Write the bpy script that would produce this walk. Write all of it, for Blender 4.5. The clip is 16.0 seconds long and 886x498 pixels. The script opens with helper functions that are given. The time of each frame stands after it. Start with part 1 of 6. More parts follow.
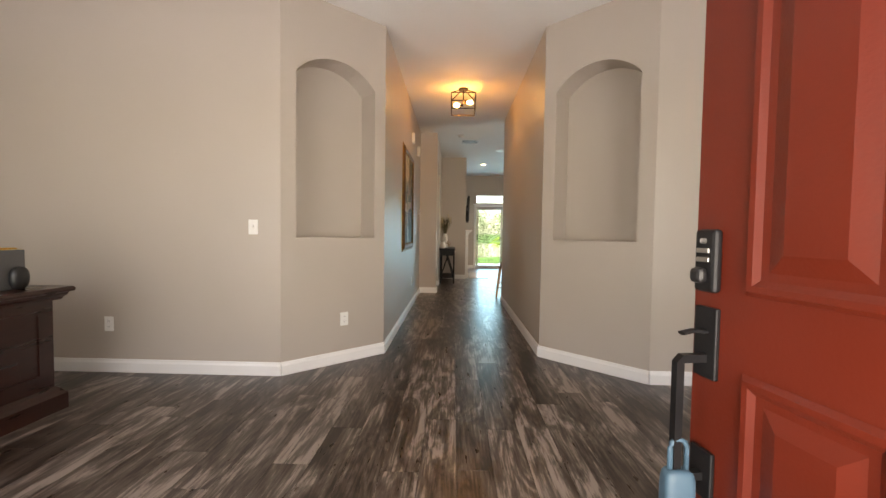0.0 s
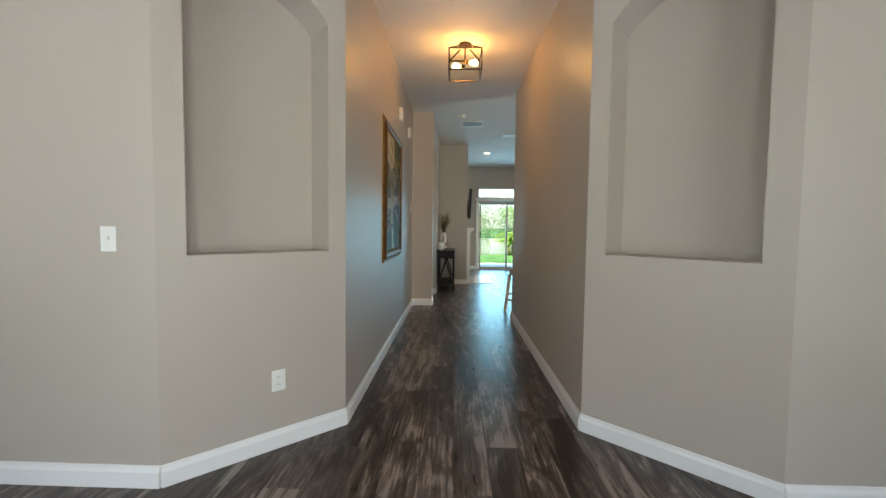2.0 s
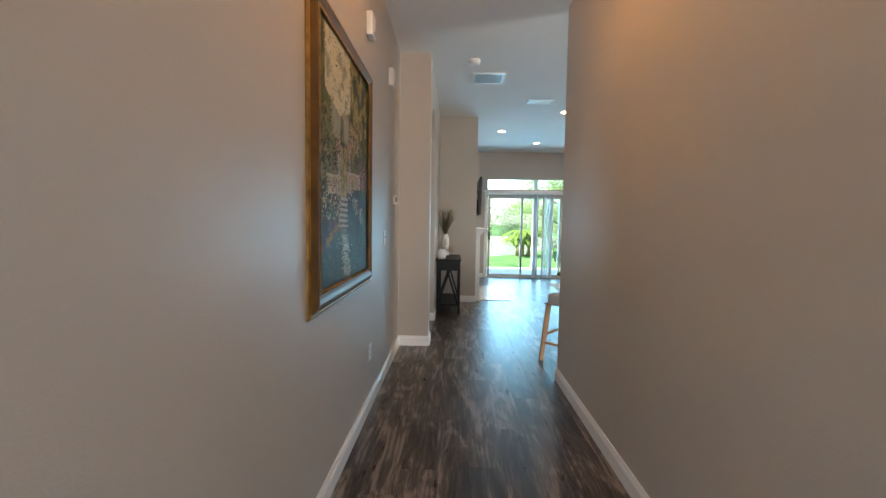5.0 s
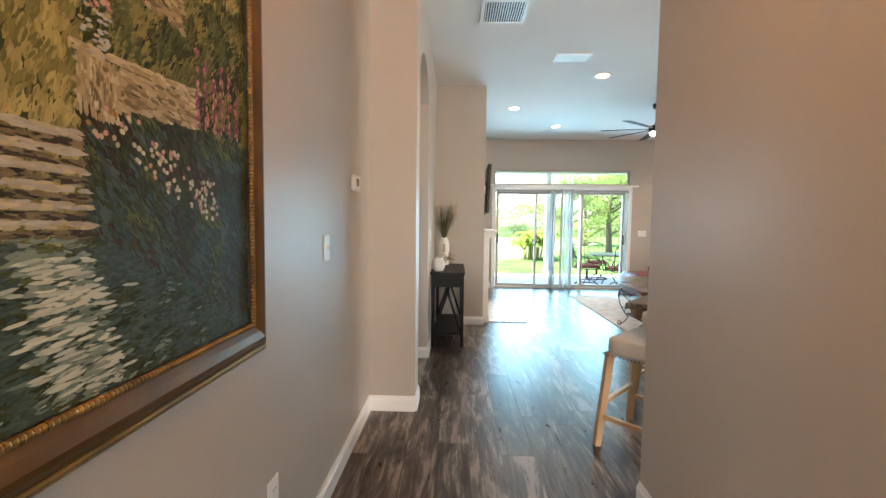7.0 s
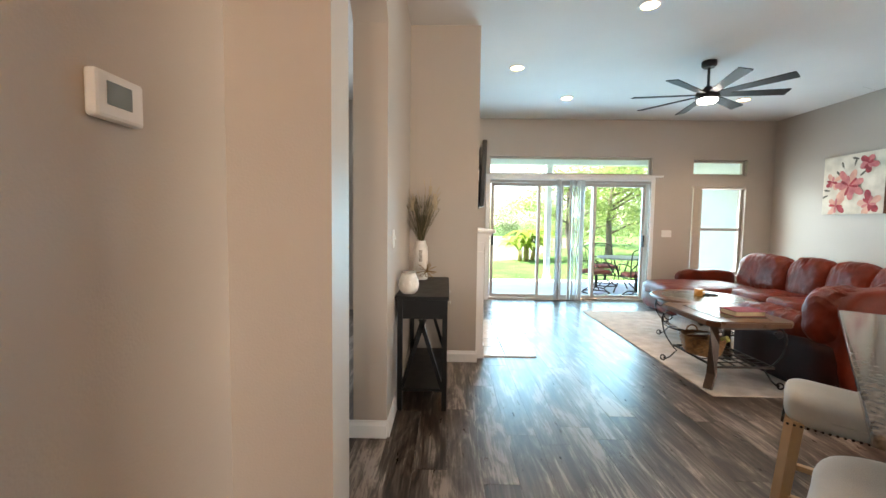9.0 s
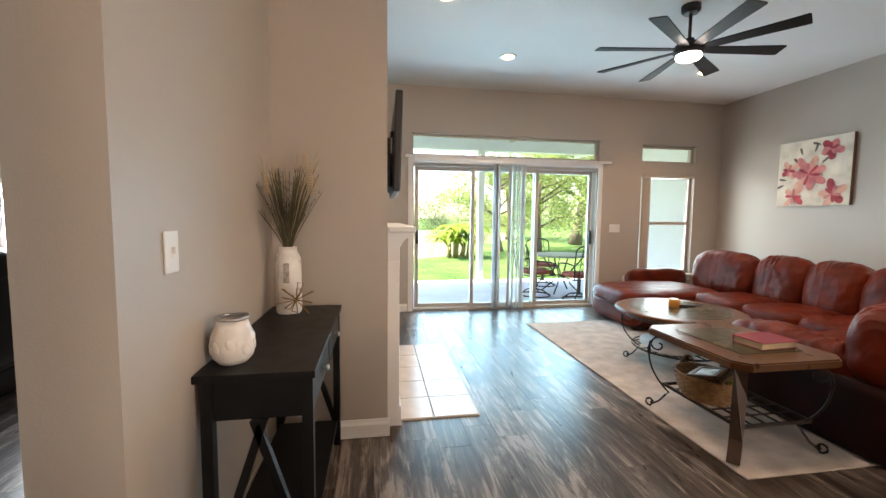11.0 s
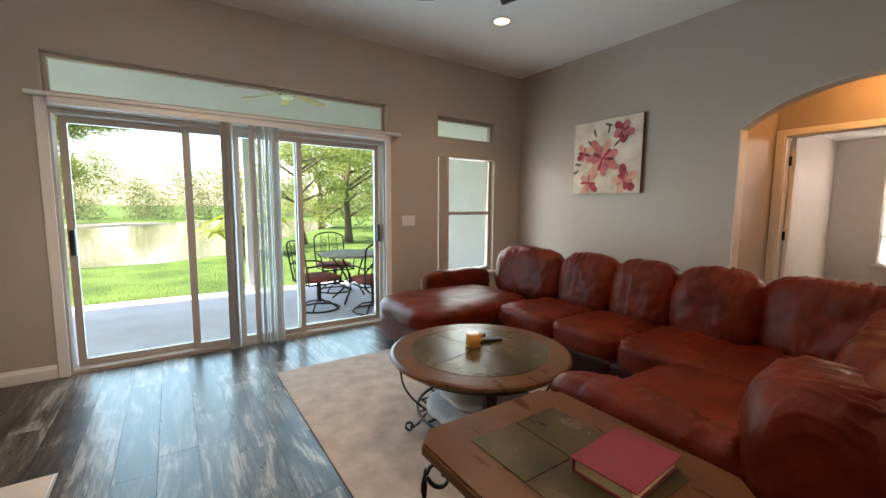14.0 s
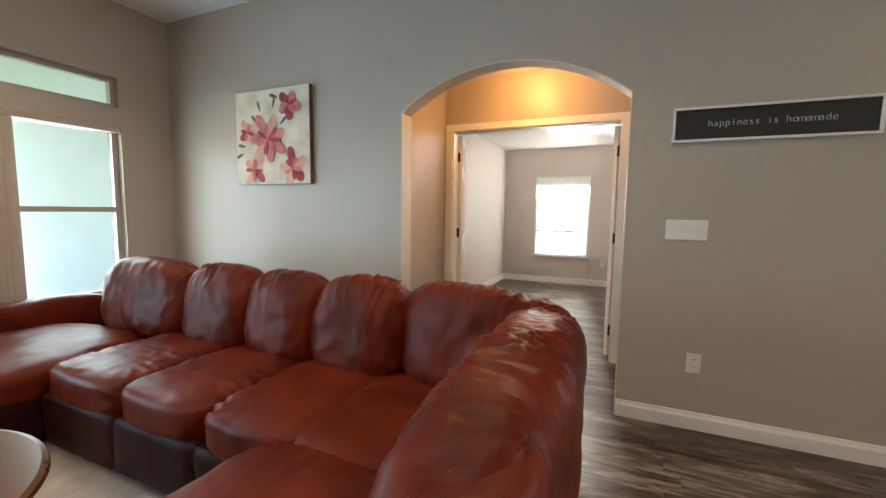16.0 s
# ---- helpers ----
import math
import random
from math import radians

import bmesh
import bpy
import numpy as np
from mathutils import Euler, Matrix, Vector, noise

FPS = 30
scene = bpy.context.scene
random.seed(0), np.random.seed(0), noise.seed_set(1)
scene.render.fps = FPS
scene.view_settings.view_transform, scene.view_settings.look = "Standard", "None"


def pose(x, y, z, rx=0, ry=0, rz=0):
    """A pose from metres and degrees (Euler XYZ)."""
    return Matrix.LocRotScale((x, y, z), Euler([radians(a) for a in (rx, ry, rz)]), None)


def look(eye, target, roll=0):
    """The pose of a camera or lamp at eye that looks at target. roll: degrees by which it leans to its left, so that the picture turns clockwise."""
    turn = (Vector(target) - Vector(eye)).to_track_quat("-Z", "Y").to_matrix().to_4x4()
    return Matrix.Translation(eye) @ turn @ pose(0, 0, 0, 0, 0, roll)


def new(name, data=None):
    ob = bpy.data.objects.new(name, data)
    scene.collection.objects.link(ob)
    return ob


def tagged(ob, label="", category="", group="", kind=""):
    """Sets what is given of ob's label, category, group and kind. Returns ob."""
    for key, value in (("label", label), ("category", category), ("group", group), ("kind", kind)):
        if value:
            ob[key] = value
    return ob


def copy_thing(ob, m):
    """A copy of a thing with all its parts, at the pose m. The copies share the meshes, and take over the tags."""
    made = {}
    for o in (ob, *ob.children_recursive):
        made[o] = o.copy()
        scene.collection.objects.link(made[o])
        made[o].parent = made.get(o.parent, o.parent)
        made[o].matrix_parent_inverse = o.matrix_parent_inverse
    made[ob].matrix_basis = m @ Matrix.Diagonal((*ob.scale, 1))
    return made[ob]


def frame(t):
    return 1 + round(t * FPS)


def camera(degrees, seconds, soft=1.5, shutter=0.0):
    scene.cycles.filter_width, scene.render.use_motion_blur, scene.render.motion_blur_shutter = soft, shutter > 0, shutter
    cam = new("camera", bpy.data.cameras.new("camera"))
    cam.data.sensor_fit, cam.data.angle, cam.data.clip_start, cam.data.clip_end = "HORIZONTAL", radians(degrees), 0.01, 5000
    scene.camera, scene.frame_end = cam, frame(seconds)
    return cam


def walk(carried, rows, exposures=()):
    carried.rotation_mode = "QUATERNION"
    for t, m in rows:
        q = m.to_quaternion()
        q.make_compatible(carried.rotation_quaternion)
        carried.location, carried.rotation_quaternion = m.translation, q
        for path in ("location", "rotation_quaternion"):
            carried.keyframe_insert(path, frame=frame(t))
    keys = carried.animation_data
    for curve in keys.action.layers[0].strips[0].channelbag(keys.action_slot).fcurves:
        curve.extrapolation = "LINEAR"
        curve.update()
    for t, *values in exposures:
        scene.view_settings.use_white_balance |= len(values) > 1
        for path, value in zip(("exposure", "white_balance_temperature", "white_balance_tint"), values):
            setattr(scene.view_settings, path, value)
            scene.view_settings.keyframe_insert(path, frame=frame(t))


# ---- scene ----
cam = camera(95.3, 16.0)
PATH = [
    (0, (-0.209, -0.009, 1.15), (-0.263, 1.988, 1.072), 0.8),
    (0.5, (-0.238, 0.328, 1.171), (-0.299, 2.325, 1.085), 0.9),
    (1, (-0.21, 0.713, 1.179), (-0.275, 2.71, 1.088), 0.8),
    (1.5, (-0.172, 0.979, 1.209), (-0.238, 2.976, 1.11), 0.8),
    (2, (-0.193, 1.307, 1.25), (-0.25, 3.304, 1.143), 0.7),
    (2.5, (-0.216, 1.609, 1.281), (-0.265, 3.606, 1.17), 0.9),
    (3, (-0.191, 1.936, 1.3), (-0.236, 3.932, 1.188), 0.9),
    (3.5, (-0.214, 2.287, 1.293), (-0.259, 4.284, 1.182), 0.9),
    (3.7, (-0.23, 2.447, 1.312), (-0.281, 4.443, 1.197), 0.9),
    (5.8, (-0.284, 4.082, 1.297), (-0.345, 6.078, 1.171), 0.8),
    (6, (-0.26, 4.234, 1.29), (-0.327, 6.23, 1.171), 0.8),
    (6.5, (-0.26, 4.62, 1.279), (-0.329, 6.616, 1.16), 0.7),
    (7, (-0.269, 4.991, 1.297), (-0.338, 6.986, 1.177), 0.7),
    (7.5, (-0.236, 5.387, 1.295), (-0.299, 7.382, 1.174), 0.7),
    (8, (-0.208, 5.783, 1.286), (-0.269, 7.778, 1.164), 0.6),
    (8.2, (-0.204, 5.935, 1.286), (-0.264, 7.931, 1.168), 0.6),
    (10.3, (-0.12, 7.393, 1.306), (0.028, 9.382, 1.159), 0.7),
    (10.5, (-0.081, 7.54, 1.303), (0.106, 9.525, 1.156), 0.6),
    (11, (0.014, 7.874, 1.292), (0.34, 9.841, 1.139), 0.6),
    (11.5, (0.118, 8.222, 1.294), (0.604, 10.156, 1.137), 0.5),
    (12, (0.266, 8.504, 1.294), (0.894, 10.396, 1.125), 0.5),
    (12.5, (0.46, 8.72, 1.321), (1.214, 10.564, 1.141), 0.5),
    (13, (0.683, 8.92, 1.338), (1.547, 10.713, 1.141), 0.4),
    (13.5, (0.928, 9.103, 1.325), (1.909, 10.835, 1.124), 0.4),
    (14, (1.216, 9.256, 1.33), (2.325, 10.907, 1.121), 0.4),
    (14.5, (1.509, 9.386, 1.314), (2.797, 10.901, 1.104), 0.3),
    (15, (1.854, 9.422, 1.334), (3.334, 10.75, 1.116), 0.4),
    (15.5, (2.198, 9.357, 1.317), (3.86, 10.449, 1.105), 0.5),
    (16, (2.535, 9.252, 1.281), (4.365, 10.037, 1.09), 0.8),
]
# ---- place ----
EXPOSURES = [(0, 2.1, 7600, 14), (0.5, 2.3, 6900, 4), (1.0, 2.2, 6050, 0), (1.5, 2.05, 6000, 0), (2.2, 1.9, 6400, 4), (3.0, 1.7, 7500, 12), (3.5, 1.72, 6650, 4), (6.0, 2.85, 5900, 10), (7.0, 3.0, 6600, 11), (8.0, 3.0, 6700, 12), (10.5, 2.65, 7400, 20), (12.0, 2.45, 7400, 21), (13.0, 2.12, 7800, 21), (13.5, 2.05, 8300, 25), (14.0, 1.97, 8000, 24), (14.5, 1.9, 9000, 29), (15.0, 1.95, 10000, 34), (15.5, 2.1, 9200, 31), (16.0, 2.5, 7000, 13)]
walk(cam, [(t, look(eye, target, roll)) for t, eye, target, roll in PATH], EXPOSURES)

# ---- sky, sun ----
SUN = Vector((-0.55, 0.12, 0.83)).normalized()
world = bpy.data.worlds.new("sky")
scene.world = world
world.use_nodes = True
wn = world.node_tree.nodes
sky = wn.new("ShaderNodeTexSky")
sky.sky_type = "NISHITA"
sky.sun_disc = False
sky.sun_elevation = math.asin(SUN.z)
sky.sun_rotation = math.atan2(SUN.x, SUN.y)
wn["Background"].inputs["Strength"].default_value = 0.15
world.node_tree.links.new(sky.outputs[0], wn["Background"].inputs["Color"])
sun_data = bpy.data.lights.new("sun", "SUN")
sun_data.energy, sun_data.angle, sun_data.color = 4.8, radians(0.5), (1.0, 0.95, 0.87)
sun = new("sun", sun_data)
sun.matrix_world = look(SUN * 50, (0, 0, 0))


def lamp(name, kind, at, energy, color, size=0.1, target=None, spot=120):
    d = bpy.data.lights.new(name, kind)
    d.energy, d.color = energy, color
    if kind == "AREA":
        d.shape, d.size = "DISK", size
    else:
        d.shadow_soft_size = size
    if kind == "SPOT":
        d.spot_size, d.spot_blend = radians(spot), 0.8
    o = new(name, d)
    o.matrix_world = look(at, target or (at[0], at[1], at[2] - 1))
    return o


CEIL = 3.05
XE_ = 5.24
WARM = (1.0, 0.39, 0.06)
SOFTWHITE = (1.0, 0.79, 0.56)
CANS = [(1.39, 9.85), (1.43, 12.24), (3.86, 12.24), (0.56, 11.17), (3.86, 9.85)]
for cx, cy in CANS:
    lamp("can_lamp", "SPOT", (cx, cy, CEIL - 0.02), 13, SOFTWHITE, 0.06, spot=130)
lamp("fan_lamp", "SPOT", (2.555, 10.94, 2.60), 8, (1, 0.95, 0.88), 0.09, spot=160)
lamp("hall_bulb_lamp", "POINT", (-0.17, 5.40, 2.80), 1.8, WARM, 0.03)
lamp("hall_bulb_lamp", "POINT", (-0.06, 5.36, 2.87), 1.8, WARM, 0.03)
lamp("vestibule_lamp", "POINT", (5.78, 9.95, 2.36), 3.2, (1.0, 0.50, 0.16), 0.06)


def window_lamp(name, at, target, w, h, energy, color):
    """Sky light in a window's opening."""
    d = bpy.data.lights.new(name, "AREA")
    d.shape, d.size, d.size_y, d.energy, d.color = "RECTANGLE", w, h, energy, color
    o = new(name, d)
    o.matrix_world = look(at, target)
    return o


SKYCOL = (0.70, 0.87, 1.0)
FRONTCOL = (1.0, 0.90, 0.78)
window_lamp("window_lamp", (1.85, 13.53, 1.05), (1.85, 9, 0.95), 2.6, 1.9, 24, (0.35, 0.70, 1.0))
window_lamp("window_lamp", (4.35, 13.50, 1.22), (4.0, 9, 1.1), 0.8, 1.4, 5, SKYCOL)
window_lamp("window_lamp", (-2.35, -0.02, 1.35), (-2.35, 3, 1.25), 1.88, 1.88, 7.0, FRONTCOL)
window_lamp("doorway_lamp", (0.09, -0.16, 1.05), (0.0, 3, 1.12), 0.9, 1.9, 10, FRONTCOL)
window_lamp("window_lamp", (2.2, -0.02, 1.35), (2.2, 3, 1.25), 1.78, 1.88, 8.0, FRONTCOL)
# Added fill from the kitchen side; its window is assumed, never in view
window_lamp("window_lamp", (XE_ + 0.07, 5.1, 1.55), (0, 6.2, 1.2), 1.18, 1.08, 30, (1.0, 0.93, 0.84))
window_lamp("window_lamp", (10.035, 10.165, 1.2), (6, 10.165, 1.0), 0.91, 1.39, 21, (0.95, 0.98, 1.0))
window_lamp("window_lamp", (-3.15, 12.44, 1.45), (-3.4, 9, 0.9), 0.82, 1.05, 24, SKYCOL)
lamp("bedroom_lamp", "POINT", (8.2, 9.6, 2.25), 7, (1, 0.95, 0.88), 0.12)

# ---- materials ----


def rgb(c):
    return (c[0], c[1], c[2], 1.0)


def mat(name, c, rough=0.5, metal=0.0, var=0.12, scale=6.0, bump=0.05, fine=80.0, stretch=(1, 1, 1), c2=None, spec=0.5, rvar=0.1, jitter=0.0, trans=0.0, sub=0.0):
    """A surface with two scales of colour variation, uneven gloss and a fine relief."""
    m = bpy.data.materials.new(name)
    m.use_nodes = True
    n, l = m.node_tree.nodes, m.node_tree.links
    b = n["Principled BSDF"]
    b.inputs["Roughness"].default_value = rough
    b.inputs["Metallic"].default_value = metal
    b.inputs["Specular IOR Level"].default_value = spec
    if trans:
        b.inputs["Transmission Weight"].default_value = trans
    tc = n.new("ShaderNodeTexCoord")
    mp = n.new("ShaderNodeMapping")
    mp.inputs["Scale"].default_value = stretch
    l.new(tc.outputs["Object"], mp.inputs["Vector"])
    n1, n2 = n.new("ShaderNodeTexNoise"), n.new("ShaderNodeTexNoise")
    n1.inputs["Scale"].default_value, n1.inputs["Detail"].default_value = scale, 5
    n2.inputs["Scale"].default_value, n2.inputs["Detail"].default_value = fine, 3
    l.new(mp.outputs[0], n1.inputs["Vector"])
    l.new(mp.outputs[0], n2.inputs["Vector"])
    ramp = n.new("ShaderNodeValToRGB")
    d = c2 or [max(0, v * (1 - var)) for v in c]
    ramp.color_ramp.elements[0].position, ramp.color_ramp.elements[1].position = 0.32, 0.68
    ramp.color_ramp.elements[0].color, ramp.color_ramp.elements[1].color = rgb(d), rgb([min(1, v * (1 + var * 0.4)) for v in c])
    l.new(n1.outputs["Fac"], ramp.inputs["Fac"])
    out = ramp.outputs["Color"]
    if jitter:
        oi = n.new("ShaderNodeObjectInfo")
        hs = n.new("ShaderNodeHueSaturation")
        mr = n.new("ShaderNodeMapRange")
        mr.inputs["To Min"].default_value, mr.inputs["To Max"].default_value = 1 - jitter, 1 + jitter
        l.new(oi.outputs["Random"], mr.inputs["Value"])
        l.new(mr.outputs[0], hs.inputs["Value"])
        l.new(out, hs.inputs["Color"])
        out = hs.outputs["Color"]
    l.new(out, b.inputs["Base Color"])
    rr = n.new("ShaderNodeMapRange")
    rr.inputs["To Min"].default_value, rr.inputs["To Max"].default_value = max(0.02, rough - rvar), min(1, rough + rvar)
    l.new(n1.outputs["Fac"], rr.inputs["Value"])
    l.new(rr.outputs[0], b.inputs["Roughness"])
    if bump:
        bp = n.new("ShaderNodeBump")
        bp.inputs["Strength"].default_value, bp.inputs["Distance"].default_value = bump, 0.01
        l.new(n2.outputs["Fac"], bp.inputs["Height"])
        l.new(bp.outputs[0], b.inputs["Normal"])
    return m


def glow(name, c, strength):
    m = bpy.data.materials.new(name)
    m.use_nodes = True
    b = m.node_tree.nodes["Principled BSDF"]
    b.inputs["Base Color"].default_value = rgb(c)
    b.inputs["Emission Color"].default_value = rgb(c)
    b.inputs["Emission Strength"].default_value = strength
    return m


def glass(name, tint=(0.95, 1.0, 0.98), gloss=0.07, rough=0.0):
    """Thin pane: clear, with a share of mirror by angle."""
    m = bpy.data.materials.new(name)
    m.use_nodes = True
    n, l = m.node_tree.nodes, m.node_tree.links
    n.remove(n["Principled BSDF"])
    t, g, mix, lw = n.new("ShaderNodeBsdfTransparent"), n.new("ShaderNodeBsdfGlossy"), n.new("ShaderNodeMixShader"), n.new("ShaderNodeLayerWeight")
    t.inputs[0].default_value = rgb(tint)
    g.inputs["Roughness"].default_value = rough
    lw.inputs["Blend"].default_value = gloss
    l.new(lw.outputs["Fresnel"], mix.inputs[0])
    l.new(t.outputs[0], mix.inputs[1])
    l.new(g.outputs[0], mix.inputs[2])
    l.new(mix.outputs[0], n["Material Output"].inputs["Surface"])
    return m


def plank_material():
    m = bpy.data.materials.new("weathered vinyl plank")
    m.use_nodes = True
    n, l = m.node_tree.nodes, m.node_tree.links
    b = n["Principled BSDF"]
    tc, oi, geo = n.new("ShaderNodeTexCoord"), n.new("ShaderNodeObjectInfo"), n.new("ShaderNodeNewGeometry")
    add = n.new("ShaderNodeMath")
    l.new(oi.outputs["Random"], add.inputs[0])
    l.new(geo.outputs["Random Per Island"], add.inputs[1])
    mul = n.new("ShaderNodeMath")
    mul.operation = "MULTIPLY"
    mul.inputs[1].default_value = 57.0
    l.new(add.outputs[0], mul.inputs[0])
    comb = n.new("ShaderNodeCombineXYZ")
    l.new(mul.outputs[0], comb.inputs[0])
    l.new(mul.outputs[0], comb.inputs[1])
    va = n.new("ShaderNodeVectorMath")
    l.new(tc.outputs["Object"], va.inputs[0])
    l.new(comb.outputs[0], va.inputs[1])
    cols = []
    for sc, st, det, dist in ((1.0, (7, 1.6, 1), 6, 1.2), (1.0, (60, 3.0, 1), 6, 0.6), (1.0, (22, 5, 1), 4, 0.3)):
        mp, nz = n.new("ShaderNodeMapping"), n.new("ShaderNodeTexNoise")
        mp.inputs["Scale"].default_value = st
        nz.inputs["Scale"].default_value, nz.inputs["Detail"].default_value, nz.inputs["Distortion"].default_value = sc, det, dist
        nz.inputs["Roughness"].default_value = 0.65
        l.new(va.outputs[0], mp.inputs["Vector"])
        l.new(mp.outputs[0], nz.inputs["Vector"])
        cols.append(nz)
    mixf = n.new("ShaderNodeMix")
    mixf.inputs["Factor"].default_value = 0.36
    l.new(cols[0].outputs["Fac"], mixf.inputs["A"])
    l.new(cols[1].outputs["Fac"], mixf.inputs["B"])
    # plank to plank tone
    mr = n.new("ShaderNodeMapRange")
    mr.inputs["To Min"].default_value, mr.inputs["To Max"].default_value = -0.045, 0.045
    fr = n.new("ShaderNodeMath")
    fr.operation = "FRACT"
    l.new(mul.outputs[0], fr.inputs[0])
    l.new(fr.outputs[0], mr.inputs["Value"])
    sm = n.new("ShaderNodeMath")
    l.new(mixf.outputs["Result"], sm.inputs[0])
    l.new(mr.outputs[0], sm.inputs[1])
    ramp = n.new("ShaderNodeValToRGB")
    e = ramp.color_ramp.elements
    e[0].position, e[0].color = 0.415, rgb((0.016, 0.010, 0.007))
    e[1].position, e[1].color = 0.595, rgb((0.27, 0.222, 0.190))
    x = e.new(0.467)
    x.color = rgb((0.050, 0.033, 0.024))
    x = e.new(0.53)
    x.color = rgb((0.096, 0.076, 0.063))
    l.new(sm.outputs[0], ramp.inputs["Fac"])
    l.new(ramp.outputs["Color"], b.inputs["Base Color"])
    rr = n.new("ShaderNodeMapRange")
    rr.inputs["To Min"].default_value, rr.inputs["To Max"].default_value = 0.20, 0.42
    l.new(cols[2].outputs["Fac"], rr.inputs["Value"])
    l.new(rr.outputs[0], b.inputs["Roughness"])
    bp = n.new("ShaderNodeBump")
    bp.inputs["Strength"].default_value, bp.inputs["Distance"].default_value = 0.11, 0.004
    l.new(cols[1].outputs["Fac"], bp.inputs["Height"])
    l.new(bp.outputs[0], b.inputs["Normal"])
    return m


def leather_material(name, c, c2, rough=0.36, spec=0.34):
    m = mat(name, c, rough, 0, 0.3, 5.0, 0.22, 210.0, c2=c2, spec=spec, rvar=0.05)
    n, l = m.node_tree.nodes, m.node_tree.links
    b, bp = n["Principled BSDF"], [x for x in n if x.type == "BUMP"][0]
    tc = n.new("ShaderNodeTexCoord")
    nz = n.new("ShaderNodeTexNoise")
    nz.inputs["Scale"].default_value, nz.inputs["Detail"].default_value, nz.inputs["Distortion"].default_value = 5.0, 3, 1.2
    l.new(tc.outputs["Object"], nz.inputs["Vector"])
    b2 = n.new("ShaderNodeBump")
    b2.inputs["Strength"].default_value, b2.inputs["Distance"].default_value = 0.07, 0.012
    l.new(nz.outputs["Fac"], b2.inputs["Height"])
    l.new(bp.outputs[0], b2.inputs["Normal"])
    l.new(b2.outputs[0], b.inputs["Normal"])
    return m


M_WALL = mat("greige wall paint", (0.455, 0.40, 0.345), 0.42, var=0.03, scale=1.2, bump=0.10, fine=140, rvar=0.05)
M_CEIL = mat("white ceiling paint", (0.78, 0.765, 0.74), 0.8, var=0.03, scale=1.5, bump=0.25, fine=90)
M_TRIM = mat("white gloss trim paint", (0.80, 0.79, 0.77), 0.32, var=0.03, scale=3, bump=0.02)
M_PLASTIC = mat("white plastic", (0.78, 0.77, 0.74), 0.35, var=0.02, bump=0)
M_DARKPL = mat("dark plastic slot", (0.03, 0.03, 0.03), 0.5, bump=0)
M_PLANK = plank_material()
M_SUBFLOOR = mat("dark floor joint", (0.012, 0.009, 0.007), 0.8, bump=0)
M_TILE = mat("cream ceramic tile", (0.62, 0.53, 0.45), 0.22, var=0.10, scale=7, bump=0.05, fine=30, jitter=0.06)
M_GROUT = mat("pale grout", (0.42, 0.37, 0.32), 0.9, bump=0.2)
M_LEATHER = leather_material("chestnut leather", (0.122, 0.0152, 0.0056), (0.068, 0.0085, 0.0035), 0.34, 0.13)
# much darker than the cushions; for bases, wall-side back, seat fronts and arm bottoms
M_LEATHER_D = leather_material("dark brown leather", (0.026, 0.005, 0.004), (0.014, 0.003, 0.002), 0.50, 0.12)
M_IRON = mat("dark bronze wrought iron", (0.045, 0.034, 0.027), 0.42, 0.8, var=0.3, scale=20, bump=0.2)
M_WOODTOP = mat("brown stained table wood", (0.100, 0.039, 0.0135), 0.30, var=0.25, scale=4, stretch=(3, 1, 1), bump=0.03, fine=60, spec=0.28)
M_WOODDARK = mat("dark stained wood", (0.055, 0.030, 0.018), 0.35, var=0.4, scale=5, stretch=(5, 1, 1), bump=0.05)
M_SLATE = mat("olive slate tile", (0.072, 0.050, 0.020), 0.26, var=0.45, scale=5, bump=0.10, fine=40, c2=(0.032, 0.028, 0.015), spec=0.35)
M_MAHOG = mat("mahogany wood", (0.030, 0.009, 0.006), 0.30, var=0.35, scale=4, stretch=(1, 1, 5), bump=0.04)
M_BLACKWOOD = mat("black painted wood", (0.008, 0.0075, 0.0075), 0.42, var=0.25, scale=14, bump=0.05, spec=0.2)
M_DOORRED = mat("brick red door paint", (0.115, 0.0145, 0.0062), 0.36, var=0.10, scale=3, bump=0.06, fine=120)
M_BLACKMETAL = mat("matte black metal", (0.018, 0.018, 0.02), 0.42, 0.5, var=0.2, bump=0.05)
M_BLUEGREY = mat("blue grey vinyl", (0.055, 0.11, 0.16), 0.45, var=0.1, bump=0.05)
M_STEEL = mat("satin steel", (0.6, 0.6, 0.6), 0.3, 1.0, bump=0)
M_BRASS = mat("polished brass", (0.83, 0.62, 0.24), 0.22, 1.0, var=0.1, bump=0)
M_GOLD = mat("antique gold leaf", (0.33, 0.185, 0.048), 0.40, 0.6, var=0.45, scale=14, bump=0.3, fine=60)
M_GOLDDARK = mat("dark bronze gilt", (0.135, 0.062, 0.012), 0.42, 0.3, var=0.4, scale=9, bump=0.05)
M_RUG = mat("cream faded rug pile", (0.48, 0.41, 0.36), 0.95, var=0.3, scale=7.5, bump=0.9, fine=160, c2=(0.39, 0.33, 0.285), spec=0.1)
M_VINYLFRAME = mat("beige aluminium frame", (0.44, 0.39, 0.34), 0.4, 0.1, var=0.03, bump=0)
M_GLASS = glass("window glass")
M_STUCCO = mat("white stucco", (0.74, 0.75, 0.75), 0.85, var=0.04, scale=2, bump=0.4, fine=60)
M_CONC = mat("pale patio concrete", (0.64, 0.70, 0.80), 0.8, var=0.15, scale=1.5, bump=0.3, fine=50)
M_SCREEN = mat("television screen", (0.006, 0.006, 0.007), 0.06, var=0, bump=0, rvar=0)
M_BLACKPL = mat("black plastic", (0.012, 0.012, 0.013), 0.4, bump=0.05)
